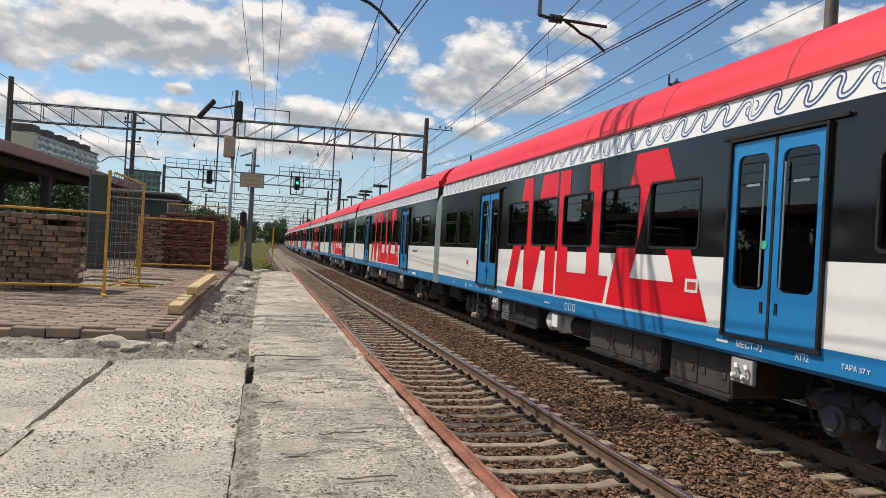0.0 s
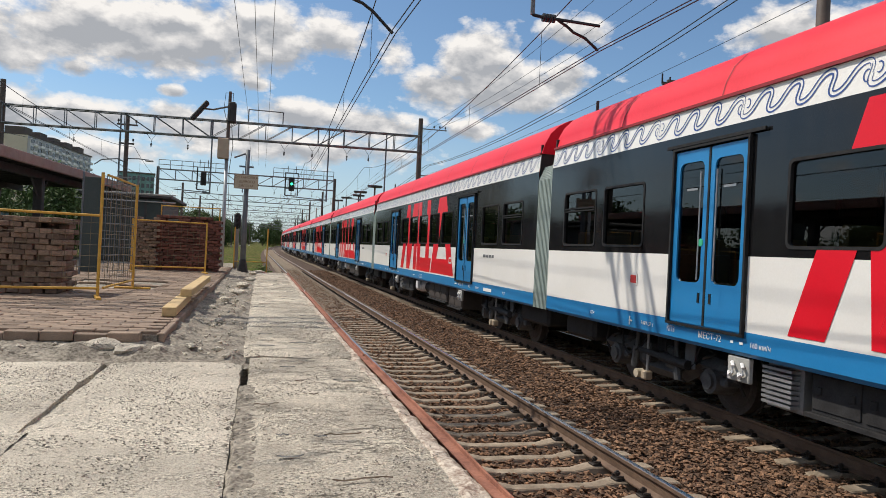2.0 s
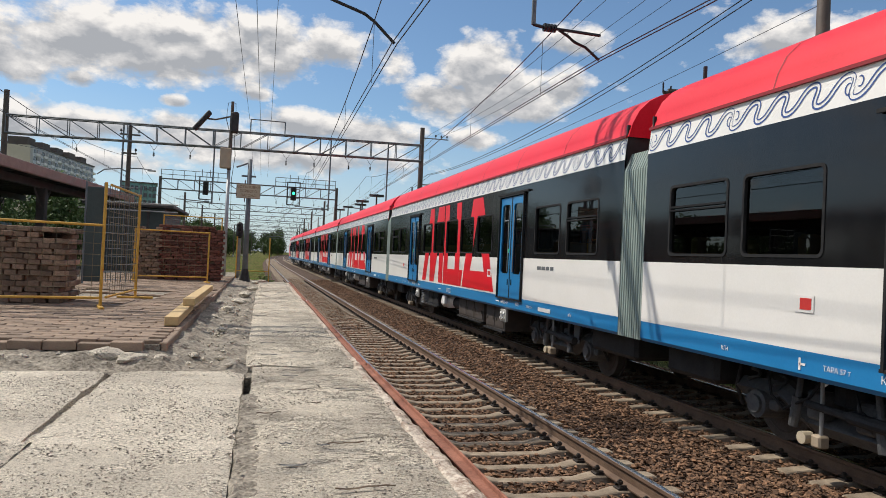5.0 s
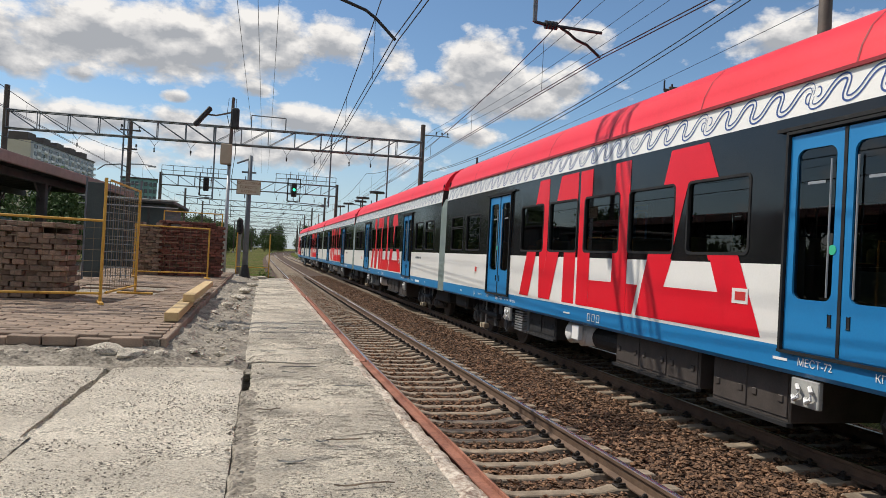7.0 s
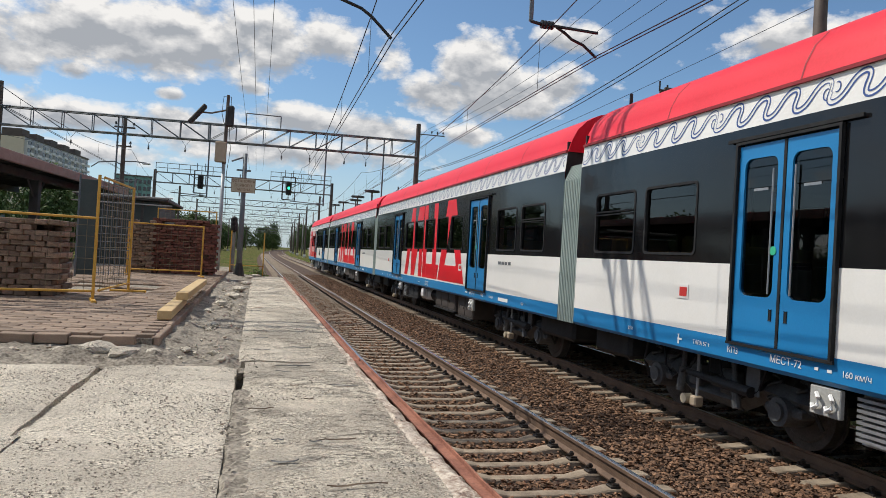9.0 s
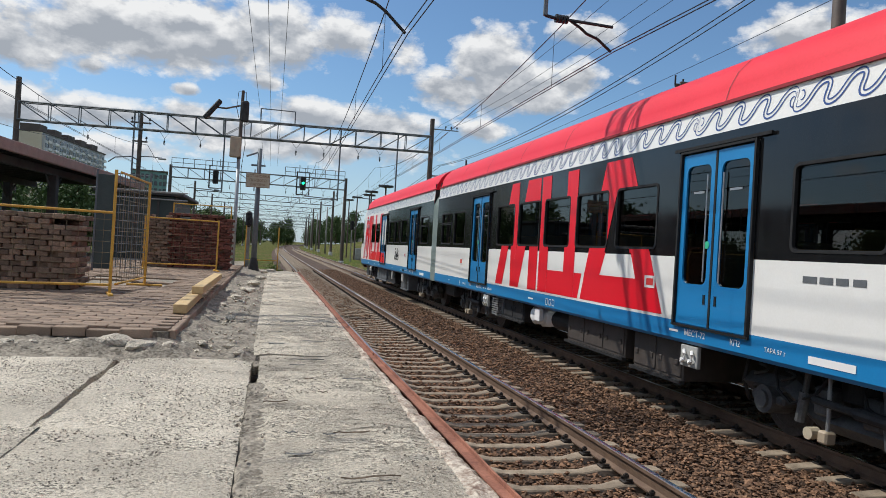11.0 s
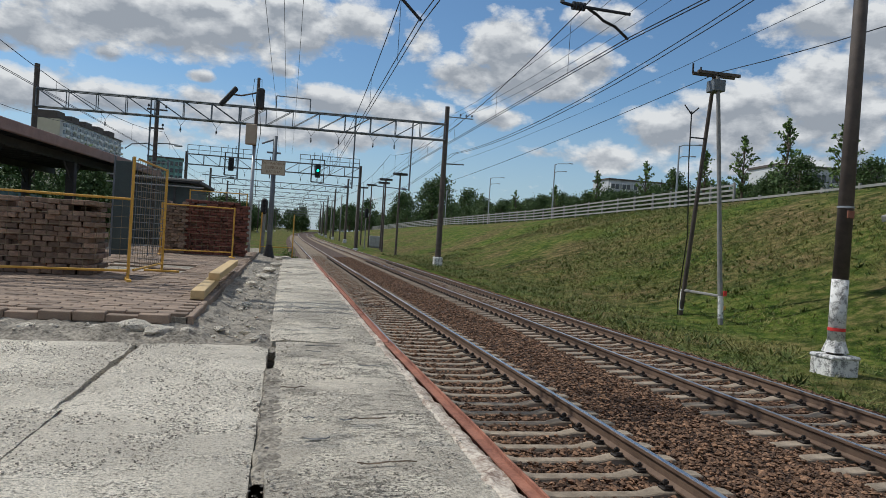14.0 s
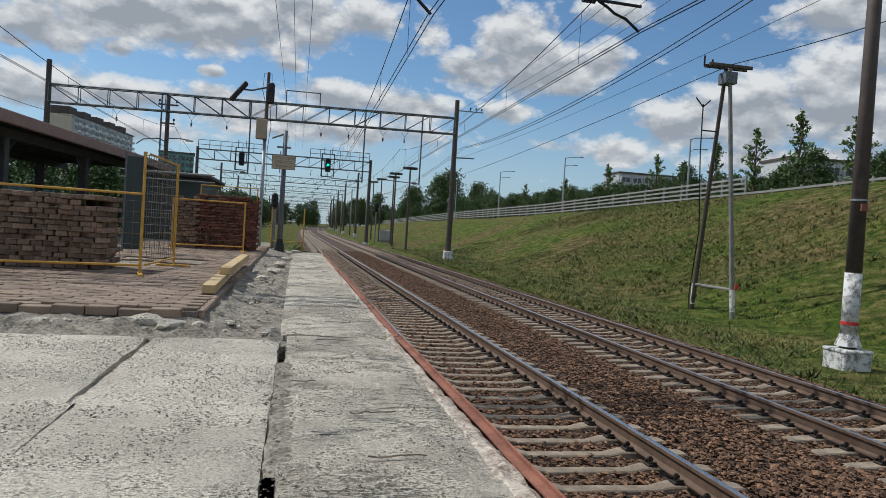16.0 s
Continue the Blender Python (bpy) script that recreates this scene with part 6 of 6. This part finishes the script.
def colour_signal(at, scale, lit, label, hung):
    """A colour light signal: black back plate with rounded head, hoods and ladder frame."""
    s = thing("signal", at, label, "railway signal", "colour light signals")
    part("head", boxes((-.28 * scale, .28 * scale, -.12, .12, -.7 * scale, .7 * scale), bevel=.08), M_UNDER, s)
    for k in range(3):
        z = (.42 - .42 * k) * scale
        part("hood", rod(bmesh.new(), (0, -.36, z), (0, -.12, z), .15 * scale, sides=14), M_DARKTRIM, s)
    if lit:
        part("green_lens", rod(bmesh.new(), (0, -.375, 0), (0, -.36, 0), .13 * scale, sides=14), M_GREENLAMP, s, "lit green signal lens")
    if hung:
        part("cage", raw_tube([(-.62 * scale, .1, -1.15 * scale), (.62 * scale, .1, -1.15 * scale), (.62 * scale, .1, 1.15 * scale), (-.62 * scale, .1, 1.15 * scale), (-.62 * scale, .1, -1.15 * scale)], .08, 4), M_UNDER, s)
        for z in (-.45, .45):
            part("cage_rung", rods(((-.62 * scale, .1, z * scale), (.62 * scale, .1, z * scale)), r=.04, sides=4), M_GALV, s)
        for x in (-.4, .4):
            part("hanger", rods(((x * scale, .1, 1.1 * scale), (x * scale, .1, 2.2)), r=.04, sides=4), M_GALV, s)
    else:
        part("signal_post", rod(bmesh.new(), (0, .18, -at[2] + ground_height(at[0], at[1])), (0, .18, .7 * scale), .07, sides=8), M_CPOLE, s)
    return s


colour_signal((-6.8, 89.6, 9.1), 1.15, False, "dark signal seen in its cage on gantry", True)
colour_signal((3.38, 89.6, 9.15), 1.2, True, "signal with lit green lamp on gantry", True)
colour_signal((9.9, 92, 4.5), .85, False, "dark trackside signal on a slim post", False)
colour_signal((-.82, 27.5, 2.75), .42, False, "small dark signal past the platform end", False)


def flood_pole(x, y, top):
    p = thing("yard_lamp", (x, y, ground_height(x, y)), "slim dark lamp pole with flat round head", "street lamp", "yard lamps by the line")
    h = top - ground_height(x, y)
    part("pole", rod(bmesh.new(), (0, 0, -.2), (0, 0, h), .12, .08, sides=8), M_POLE, p)
    part("lamp_ring", rod(bmesh.new(), (0, 0, h - .1), (0, 0, h + .06), .75, sides=14), M_UNDER, p)
    part("ring_stay", rods(((-.7, 0, h + .1), (.7, 0, h + .1)), ((0, -.7, h + .1), (0, .7, h + .1)), r=.03), M_UNDER, p)


for x, y, top in ((10.9, 72, 8.1), (10.8, 82, 8.2), (11.9, 92, 8.5), (11.7, 104, 8.9), (12.0, 118, 9.3)):
    flood_pole(x, y, top)


def relay_cabinet(x, y):
    c = thing("relay_cabinet", (x, y, ground_height(x, y)), "white metal relay cabinet beside the line", "cabinet")
    part("body", boxes((-.8, .8, -.4, .4, .15, 1.7), bevel=.04), M_FENCEGREY, c)
    part("door", boxes((-.72, -.02, -.43, -.40, .25, 1.6), bevel=.02), M_FENCEGREY, c)
    part("door", boxes((.02, .72, -.43, -.40, .25, 1.6), bevel=.02), M_FENCEGREY, c)
    part("plinth", boxes((-.7, .7, -.35, .35, -.2, .16)), M_CPOLE, c)


relay_cabinet(12.6, 104)


def strutted_pole():
    """Two leaning tubes that meet under a crossarm."""
    a = thing("strutted_pole", (14.5, 22.6, ground_height(14.5, 22)), "grey twin-leg pole with crossarm and whitewashed feet", "pole")
    h = 8.55
    for x0, y0 in ((.08, 1.9), (-.02, -.9)):
        part("leg", rod(bmesh.new(), (x0, y0, -.3), (-.28 + x0 * .3, y0 * .1, h), .085, .065, sides=12), M_POLE if y0 > 0 else M_CPOLE, a)
        q = Vector((x0, y0, 0)).lerp(Vector((-.28 + x0 * .3, y0 * .1, h)), .06)
        part("foot_band", rod(bmesh.new(), q - Vector((0, 0, .25)), q + Vector((-.02, -y0 * .05, .5)), .092, sides=12), M_WHITEWASH, a)
    part("brace", rods(((.04, 1.7, 1.0), (-.03, -.8, 1.0)), r=.05), M_CPOLE, a)
    part("head_plate", boxes((-.5, -.06, -.25, .25, h - .55, h - .15), bevel=.02), M_GALV, a)
    for s in (-.16, .16):
        part("crossarm", boxes((-1.1, .52, s - .05, s + .05, h, h + .11), bevel=.01), M_POLE, a)
    part("end_pin", rods(((-1.2, 0, h), (-1.2, 0, h + .35)), ((-.9, 0, h), (-.9, 0, h + .25)), r=.03), M_UNDER, a)
    part("side_rod", rods(((-1.0, .2, 5.6), (-1.02, .2, 7.3)), ((-1.0, .2, 6.4), (-.4, .2, 6.4)), ((-1.02, .2, 7.2), (-1.3, .2, 7.5)), ((-1.02, .2, 7.2), (-.75, .2, 7.45)), r=.025), M_UNDER, a)
    part("cable", raw_tube([(-1.0, .2, 5.6), (-.6, .6, 3.0), (-.1, 1.8, .6), (.0, 1.9, 0)], .02), M_WIRE, a)
    part("tag", boxes((-.06, .06, -.97, -.94, 1.02, 1.2)), M_MARK, a)


strutted_pole()
mk = part("marker_post", boxes((-.02, .02, -.02, .02, 0, .45), (-.09, .09, -.03, -.02, .30, .45)), M_YELLOW)
mk.matrix_basis = pose(15.1, 22.6, ground_height(15.1, 22.6))
tagged(mk, "small yellow marker post in the grass", "marker post")


# ---- platform shelter, cabin, buildings ----
def build_canopy():
    c = thing("platform_canopy", (-7.03, 19.0, 0), "long dark platform canopy with brown fascia", "canopy", turn=-3.83)
    part("roof", boxes((-6.0, -.06, -14, 17.0, 4.18, 4.26)), M_DARKSTEEL, c)
    part("fascia", boxes((-.06, .04, -14, 17.0, 3.98, 4.30), bevel=.02), M_CANOPY, c, "brown sheet metal fascia")
    for k in range(31):
        y = -13.6 + k * 1.0
        part("roof_rib", boxes((-5.9, -.08, y - .04, y + .04, 4.02, 4.18)), M_DARKSTEEL, c)
    for x in (-.8, -4.6):
        part("long_beam", boxes((x - .1, x + .1, -13.9, 16.8, 3.78, 4.02)), M_DARKSTEEL, c)
        for y in (-10, -4, 2, 8, 14):
            part("column", boxes((x - .14, x + .14, y - .14, y + .14, TOP - .2, 3.8), bevel=.02), M_DARKSTEEL, c)
            for d in (-1, 1):
                part("knee_brace", rods(((x, y, 3.1), (x, y + d * .8, 3.8)), r=.04, sides=4), M_DARKSTEEL, c)


build_canopy()


def build_cabin():
    c = thing("site_cabin", (0, 0, 0), "dark green metal site cabin beyond the stacks", "cabin")
    part("body", boxes((-8.4, -4.55, 38.6, 43, TOP - .2, 3.95), bevel=.03), M_CONTAINER, c)
    part("roof", boxes((-8.6, -4.35, 38.4, 43.2, 3.95, 4.1), bevel=.02), M_DARKSTEEL, c)
    for k in range(12):
        x = -8.2 + k * .31
        part("wall_rib", boxes((x, x + .12, 38.56, 38.6, TOP, 3.9)), M_CONTAINER, c)
    low = thing("steel_shed", (0, 0, 0), "low dark steel shed beside the canopy", "shed")
    part("body", boxes((-5.95, -3.35, 27.0, 32, TOP - .2, 3.36), bevel=.03), M_CONTAINER, low)
    part("roof", boxes((-6.0, -3.05, 26.8, 32.2, 3.36, 3.46), bevel=.02), M_DARKSTEEL, low)
    for z in (3.22, 3.48):
        part("edge_tube", rods(((-6.1, 26.74, z), (-2.9, 26.74, z)), r=.022, sides=8), M_FENCEGREY, low, "pale steel edge tube")
    for x in (-5.3, -4.6, -3.9):
        part("wall_frame", boxes((x - .04, x + .04, 26.96, 27.0, TOP, 3.34)), M_DARKSTEEL, low)


build_cabin()


def hoarding():
    h = thing("hoarding_fence", (0, 0, 0), "blue-green sheet metal hoarding behind the platform", "fence")
    for k in range(30):
        y = 8 + k * 1.2
        part("panel", boxes((-13.2, -13.14, y, y + 1.18, .6, 2.9)), M_TEALDARK, h)


M_TEALDARK = surface("blue_green_sheet", (.035, .10, .11), (.06, .14, .15), .6, 2, 30, .1)
hoarding()


def block_of_flats(at, turn, length, depth, height, storeys, bays, wall, label, roof_steps=True, gable=None):
    b = thing("apartment_block", at, label, "apartment building", turn=turn)
    part("wall", boxes((0, length, 0, depth, 0, height)), wall, b)
    if gable:
        part("gable_wall", boxes((-.25, 0, -.2, depth + .2, 0, height + .4)), gable, b)
    step = length / bays
    for i in range(bays):
        if roof_steps and i % 2 == 0:
            part("roof_house", boxes((i * step, (i + 1) * step, 1, depth - 1, height, height + 3.0)), M_ROOFDARK, b)
        bay = part("bay", boxes((i * step + step * .08, i * step + step * .5, -1.0, 0, 3, height - 1)), M_LIGHTBAY if wall is not M_TEALWALL else wall, b)
        for k in range(storeys):
            z = 2 + k * (height - 2) / storeys
            w = part("window", boxes((i * step + step * .58, i * step + step * .92, -.12, .1, z, z + 1.6)), M_PANE, b)
            part("window", boxes((i * step + step * .14, i * step + step * .44, -1.12, -.9, z, z + 1.5)), M_PANE, b)
            if roof_steps:
                part("balcony", boxes((i * step + step * .52, i * step + step * .96, -1.25, 0, z - .9, z + .15), bevel=.15), M_WHITEBAY, b, "pale rounded balcony front")
    part("roof", boxes((-.3, length + .3, -.5, depth + .3, height, height + .5)), M_ROOFDARK, b)
    return b


M_WHITEBAY = surface("white_balcony_panel", (.66, .66, .65), (.76, .76, .75), .8, .3, 5, 0)
M_LIGHTBAY = surface("pale_bay_panel", (.48, .49, .50), (.60, .61, .62), .8, .3, 5, 0)
block_of_flats((-86, 300, 0), 84, 70, 9, 37.5, 13, 10, M_GREYWALL, "grey and cream high-rise apartment block with stepped roofs", gable=M_CREAM)
block_of_flats((-54, 300, 0), 8, 13, 12, 26, 9, 4, M_TEALWALL, "blue-green apartment block above the trees", False)
block_of_flats((104, 140, 0), -8, 40, 12, 22.5, 7, 10, M_LIGHTBAY, "pale low apartment block behind trees", False)
block_of_flats((102, 220, 0), 0, 20, 12, 24.5, 8, 5, M_GREYWALL, "grey apartment block showing over treetops", False)


# ---- embankment fence, street lamps, trees, grass ----
def crest_fence():
    f = thing("crest_fence", (0, 0, 0), "weathered white slatted fence along the embankment top", "fence")
    ys = list(np.arange(18, 60, 3.0)) + list(np.arange(60, 330, 3.5))
    for a, b in zip(ys, ys[1:]):
        xa, xb = track_x(32.6, a), track_x(32.6, b)
        za, zb = ground_height(xa, a) - .15, ground_height(xb, b) - .15
        part("post", boxes((xa - .07, xa + .07, a - .07, a + .07, za, za + (1.75 if a > 46 else .62))), M_SLAT, f)
        bm = bmesh.new()
        for h in (.35, .72, 1.09, 1.46) if a > 46 else (.34,):
            vs = [bm.verts.new(v) for v in ((xa - .08, a, za + h), (xb - .08, b, zb + h), (xb - .08, b, zb + h + .15), (xa - .08, a, za + h + .15), (xa - .03, a, za + h), (xb - .03, b, zb + h), (xb - .03, b, zb + h + .15), (xa - .03, a, za + h + .15))]
            for q in ((0, 1, 2, 3), (7, 6, 5, 4), (0, 4, 5, 1), (3, 2, 6, 7)):
                bm.faces.new([vs[k] for k in q])
        part("slat_panel", bm, M_SLAT, f)


crest_fence()


def street_lamp(x, y, height):
    s = thing("street_lamp", (x, y, ground_height(x, y) - .2), "grey street lamp with two short arms", "street lamp", "street lamps on the embankment")
    part("pole", rod(bmesh.new(), (0, 0, 0), (0, 0, height), .11, .07, sides=10), M_STEELGREY, s)
    part("arm", raw_tube([(0, 0, height - .1), (.4, 0, height + .1), (2.2, 0, height + .25)], .045), M_STEELGREY, s)
    part("arm", raw_tube([(0, 0, height - 1.2), (.3, 0, height - .95), (1.5, 0, height - .85)], .04), M_STEELGREY, s)
    part("lamp_head", boxes((1.9, 2.5, -.12, .12, height + .2, height + .3), bevel=.02), M_STEELGREY, s)
    part("lamp_head", boxes((1.2, 1.7, -.12, .12, height - .9, height - .8), bevel=.02), M_STEELGREY, s)


for x, y, h in ((34.5, 60, 6.3), (34.0, 90, 7.8), (33.8, 120, 8.2), (35.0, 160, 8.5)):
    street_lamp(x, y, h)


def leaf_cloud(rng, centres, per, size):
    """Many small folded leaves round a set of twigs."""
    c = np.asarray(centres)
    n = len(c) * per
    base = np.repeat(c[:, :3], per, 0) + rng.normal(0, 1, (n, 3)) * np.repeat(c[:, 3], per)[:, None] * (.55, .55, .45)
    a, b = rng.normal(0, 1, (n, 3)), rng.normal(0, 1, (n, 3))
    a /= np.linalg.norm(a, axis=1)[:, None]
    b -= (a * b).sum(1)[:, None] * a
    b /= np.linalg.norm(b, axis=1)[:, None]
    s = rng.uniform(.6, 1.3, n)[:, None] * size
    v = np.stack([base - a * s, base + b * s * .55, base + a * s, base - b * s * .55], 1).reshape(-1, 3)
    f = np.arange(n * 4).reshape(-1, 4)
    return [tuple(p) for p in v], [tuple(int(k) for k in q) for q in f]


def build_tree(name, height, spread, lowest, clumps, per, size, seed, leaf, label, group, sparse=False):
    rng = np.random.default_rng(seed)
    t = thing(name, (0, 0, 0), label, "tree" if name != "bush" else "bush", group)
    bm = bmesh.new()
    rod(bm, (0, 0, -.4), (rng.normal(0, .05), rng.normal(0, .05), height * .55), height * .018 + .02, height * .010, sides=8)
    rod(bm, (0, 0, height * .55), (rng.normal(0, .1), rng.normal(0, .1), height * .95), height * .010, .01, sides=6)
    centres = []
    for k in range(clumps):
        h = lowest + (1 - lowest) * (k + rng.uniform(0, 1)) / clumps
        r = spread * (math.sin(math.pi * min(1, .18 + .82 * (h - lowest) / (1 - lowest))) ** .7) * rng.uniform(.35, 1.05)
        a = rng.uniform(0, 6.283)
        p = (r * math.cos(a), r * math.sin(a), height * h)
        rod(bm, (0, 0, height * max(.12, h - .16)), p, .035 + height * .003, .01, sides=5)
        centres.append((*p, spread * (.17 if sparse else .36)))
        if sparse:
            centres.append((p[0] * .55, p[1] * .55, height * (h - .03), spread * .15))
    part("trunk", bm, M_BARK, t)
    raw("crown", *leaf_cloud(rng, centres, per, size), leaf, t)
    return t


YOUNG = [build_tree("young_tree", 6.8, 1.25, .22, 30, 14, .15, 11 + k, M_LEAF_LIGHT, "slender young tree with sparse green leaves", "young trees on the crest", True) for k in range(3)]
FULL = [build_tree("tree", 6.0, 2.6, .12, 40, 75, .17, 31 + k, M_LEAF, "dense dark green tree in a row", "trees along the embankment") for k in range(3)]
WOOD = [build_tree("tree", 11.0, 4.0, .15, 46, 80, .30, 51 + k, M_LEAF, "tall dark green deciduous tree", "trees round the railway") for k in range(2)]
BUSH = build_tree("bush", 2.6, 1.5, .05, 26, 60, .10, 71, M_LEAF_LIGHT, "bright green bush beyond the canopy", "bushes by the platform")


def plant(kinds, spots, seed):
    rng = random.Random(seed)
    for x, y, s in spots:
        k = rng.randrange(len(kinds))
        z = ground_height(x, y) - .1
        m = pose(x, y, z, 0, 0, rng.uniform(0, 360)) @ Matrix.Diagonal((s * rng.uniform(.9, 1.15), s, s * rng.uniform(.9, 1.15), 1))
        c = kinds[k]
        if c.get("planted"):
            c = copy_thing(c, Matrix.Identity(4))
        c["planted"] = 1
        c.matrix_basis = m


plant(YOUNG, [(37.0, 48.5, 1.08), (37.4, 54.5, 1.0), (36.0, 58, .82), (36.6, 70, .85), (38.2, 44, .95), (36.5, 82, .8), (36.6, 96, .85), (36.0, 112, .85), (36.5, 135, .9), (37.6, 38, .9), (36.4, 64, .7), (38, 34, .9)], 2)
rng_spots = random.Random(9)
plant(FULL, [(36.2 + rng_spots.uniform(0, 5), y + rng_spots.uniform(-1.5, 1.5), rng_spots.uniform(.40, .62) + max(0, y - 60) * .003) for y in np.arange(24, 150, 1.5)] + [(47 + rng_spots.uniform(0, 8), y, rng_spots.uniform(.5, .72) + max(0, y - 60) * .004) for y in range(28, 150, 3)] + [(36 + rng_spots.uniform(0, 8), y, rng_spots.uniform(.6, 1.0)) for y in range(150, 330, 3)], 3)
plant(WOOD, [(38, 190, 1.1), (43, 205, 1.2), (47, 186, 1.0), (36, 236, .9), (41, 260, 1.1), (33, 300, 1.0), (30, 350, 1.1), (36, 380, 1.2), (26, 430, 1.2)] + [(track_x(-16.5, y) - rng_spots.uniform(0, 7), y, rng_spots.uniform(.56, .70) + (y - 66) * .0012) for y in range(66, 330, 6)] + [(-18.5 - rng_spots.uniform(0, 6), y, .42 + max(0, y - 34) * .004 + rng_spots.uniform(0, .08)) for y in range(-14, 66, 4)] + [(track_x(x, 470) + rng_spots.uniform(-3, 3), 430 + rng_spots.uniform(0, 60), rng_spots.uniform(1.0, 1.35)) for x in range(-60, 70, 4) if not 0 < x < 11], 4)
plant(FULL[:], [(-15.2 - rng_spots.uniform(0, 2.5), y, rng_spots.uniform(.6, .76)) for y in np.arange(11, 62, 2.2)], 8)
plant([BUSH], [(-9.6, 31, 1.0), (-11, 27, .9), (-10.5, 37, 1.1), (-12.2, 22, 1.0), (-3.9, 33, .7), (-.4, 33, .45), (.2, 38, .5)], 5)


def build_grass():
    """Tufts of long and short grass on the verge and the slope."""
    rng = np.random.default_rng(5)
    n = 90000
    y = 8 + 62 * rng.uniform(0, 1, n) ** 1.6
    x = -.006 * y + 9.9 + 22.5 * rng.uniform(0, 1, n) ** 1.25
    h = rng.uniform(.0, .09, n) * (1 + (rng.uniform(0, 1, n) > .95) * 1.4)
    a = rng.uniform(0, 6.283, n)
    lean = rng.normal(0, .16, (n, 2))
    z = np.array([ground_height(p, q) for p, q in zip(x, y)]) - .03
    w = rng.uniform(.006, .014, n) * (1 + y / 25)
    dx, dy = np.cos(a) * w, np.sin(a) * w
    h = h * (1 + y / 90)
    v = np.stack([np.stack([x - dx, y - dy, z], -1), np.stack([x + dx, y + dy, z], -1), np.stack([x + lean[:, 0], y + lean[:, 1], z + h + .05], -1)], 1).reshape(-1, 3)
    ob = raw("grass_blades", [tuple(p) for p in v], [(3 * k, 3 * k + 1, 3 * k + 2) for k in range(n)], M_BLADES)
    tagged(ob, "tufts of green and straw-coloured grass on the slope", "grass", kind="stuff")


build_grass()


def build_weeds():
    """Low clumps of broad-leaved weeds, crowded in patches on the slope and along the verge."""
    rng = np.random.default_rng(12)
    v = []
    for x, y in zip(9.9 + 22 * rng.uniform(0, 1, 5200) ** 1.1, 9 + 66 * rng.uniform(0, 1, 5200) ** 1.35):
        if noise.noise((x * .32, y * .22, 7)) + .5 * noise.noise((x * 1.1, y * .9, 3)) < .02:
            continue
        x -= .006 * y
        z, size = ground_height(x, y) - .02, rng.uniform(.07, .20)
        for a in rng.uniform(0, 6.283, 9):
            r, w, h = size * rng.uniform(.6, 1.3), size * .22, size * rng.uniform(.5, 1.3)
            c, n = math.cos(a), math.sin(a)
            v += [(x + c * r * .2 - n * w, y + n * r * .2 + c * w, z), (x + c * r * .2 + n * w, y + n * r * .2 - c * w, z), (x + c * r, y + n * r, z + h)]
    ob = raw("weed_clumps", v, [(k, k + 1, k + 2) for k in range(0, len(v), 3)], M_WEED)
    tagged(ob, "dark and pale green weed clumps on the slope", "weeds", kind="stuff")


M_WEED = surface("weed_leaves", (.045, .082, .013), (.165, .190, .045), .8, .4, 12, 0, vary=.8, island=True)
build_weeds()


def slope_step():
    s = part("concrete_chute", boxes((0, 5.5, -.4, .4, -.1, .22), bevel=.03), M_CPOLE)
    s.matrix_basis = pose(25.0, 26.0, ground_height(25, 26), 0, -17, 8)
    tagged(s, "grey concrete drain chute on the slope", "drain chute")


slope_step()


def car_pose(middle, half):
    """A car stands with its bogies on the line, wherever its middle is."""
    a, b = middle - half, middle + half
    xa, xb = track_x(FAR, a), track_x(FAR, b)
    return pose((xa + xb) / 2, middle, 0, 0, 0, -math.degrees(math.atan2(xb - xa, b - a)))


def run(t):
    """Metres that the train has covered: close to a steady speed, with a slight ease."""
    return SPEED * t - float(np.interp(t, [0, 2, 3.6, 7, 9, 12, 13, 16], [0, .17, .28, .13, -.05, .10, .25, .3]))


def motions():
    """The train runs towards the viewer at a steady speed and leaves."""
    times = [k * .8 for k in range(21)]
    for k, car in enumerate(CARS):
        walk(car, [(t, car_pose(FIRST_END - CAR / 2 + k * PITCH - run(t), 7.6)) for t in times])
    walk(TAIL, [(t, car_pose(FIRST_END + 8 * PITCH + .7 + CAR / 2 - run(t), 7.6)) for t in times])


motions()
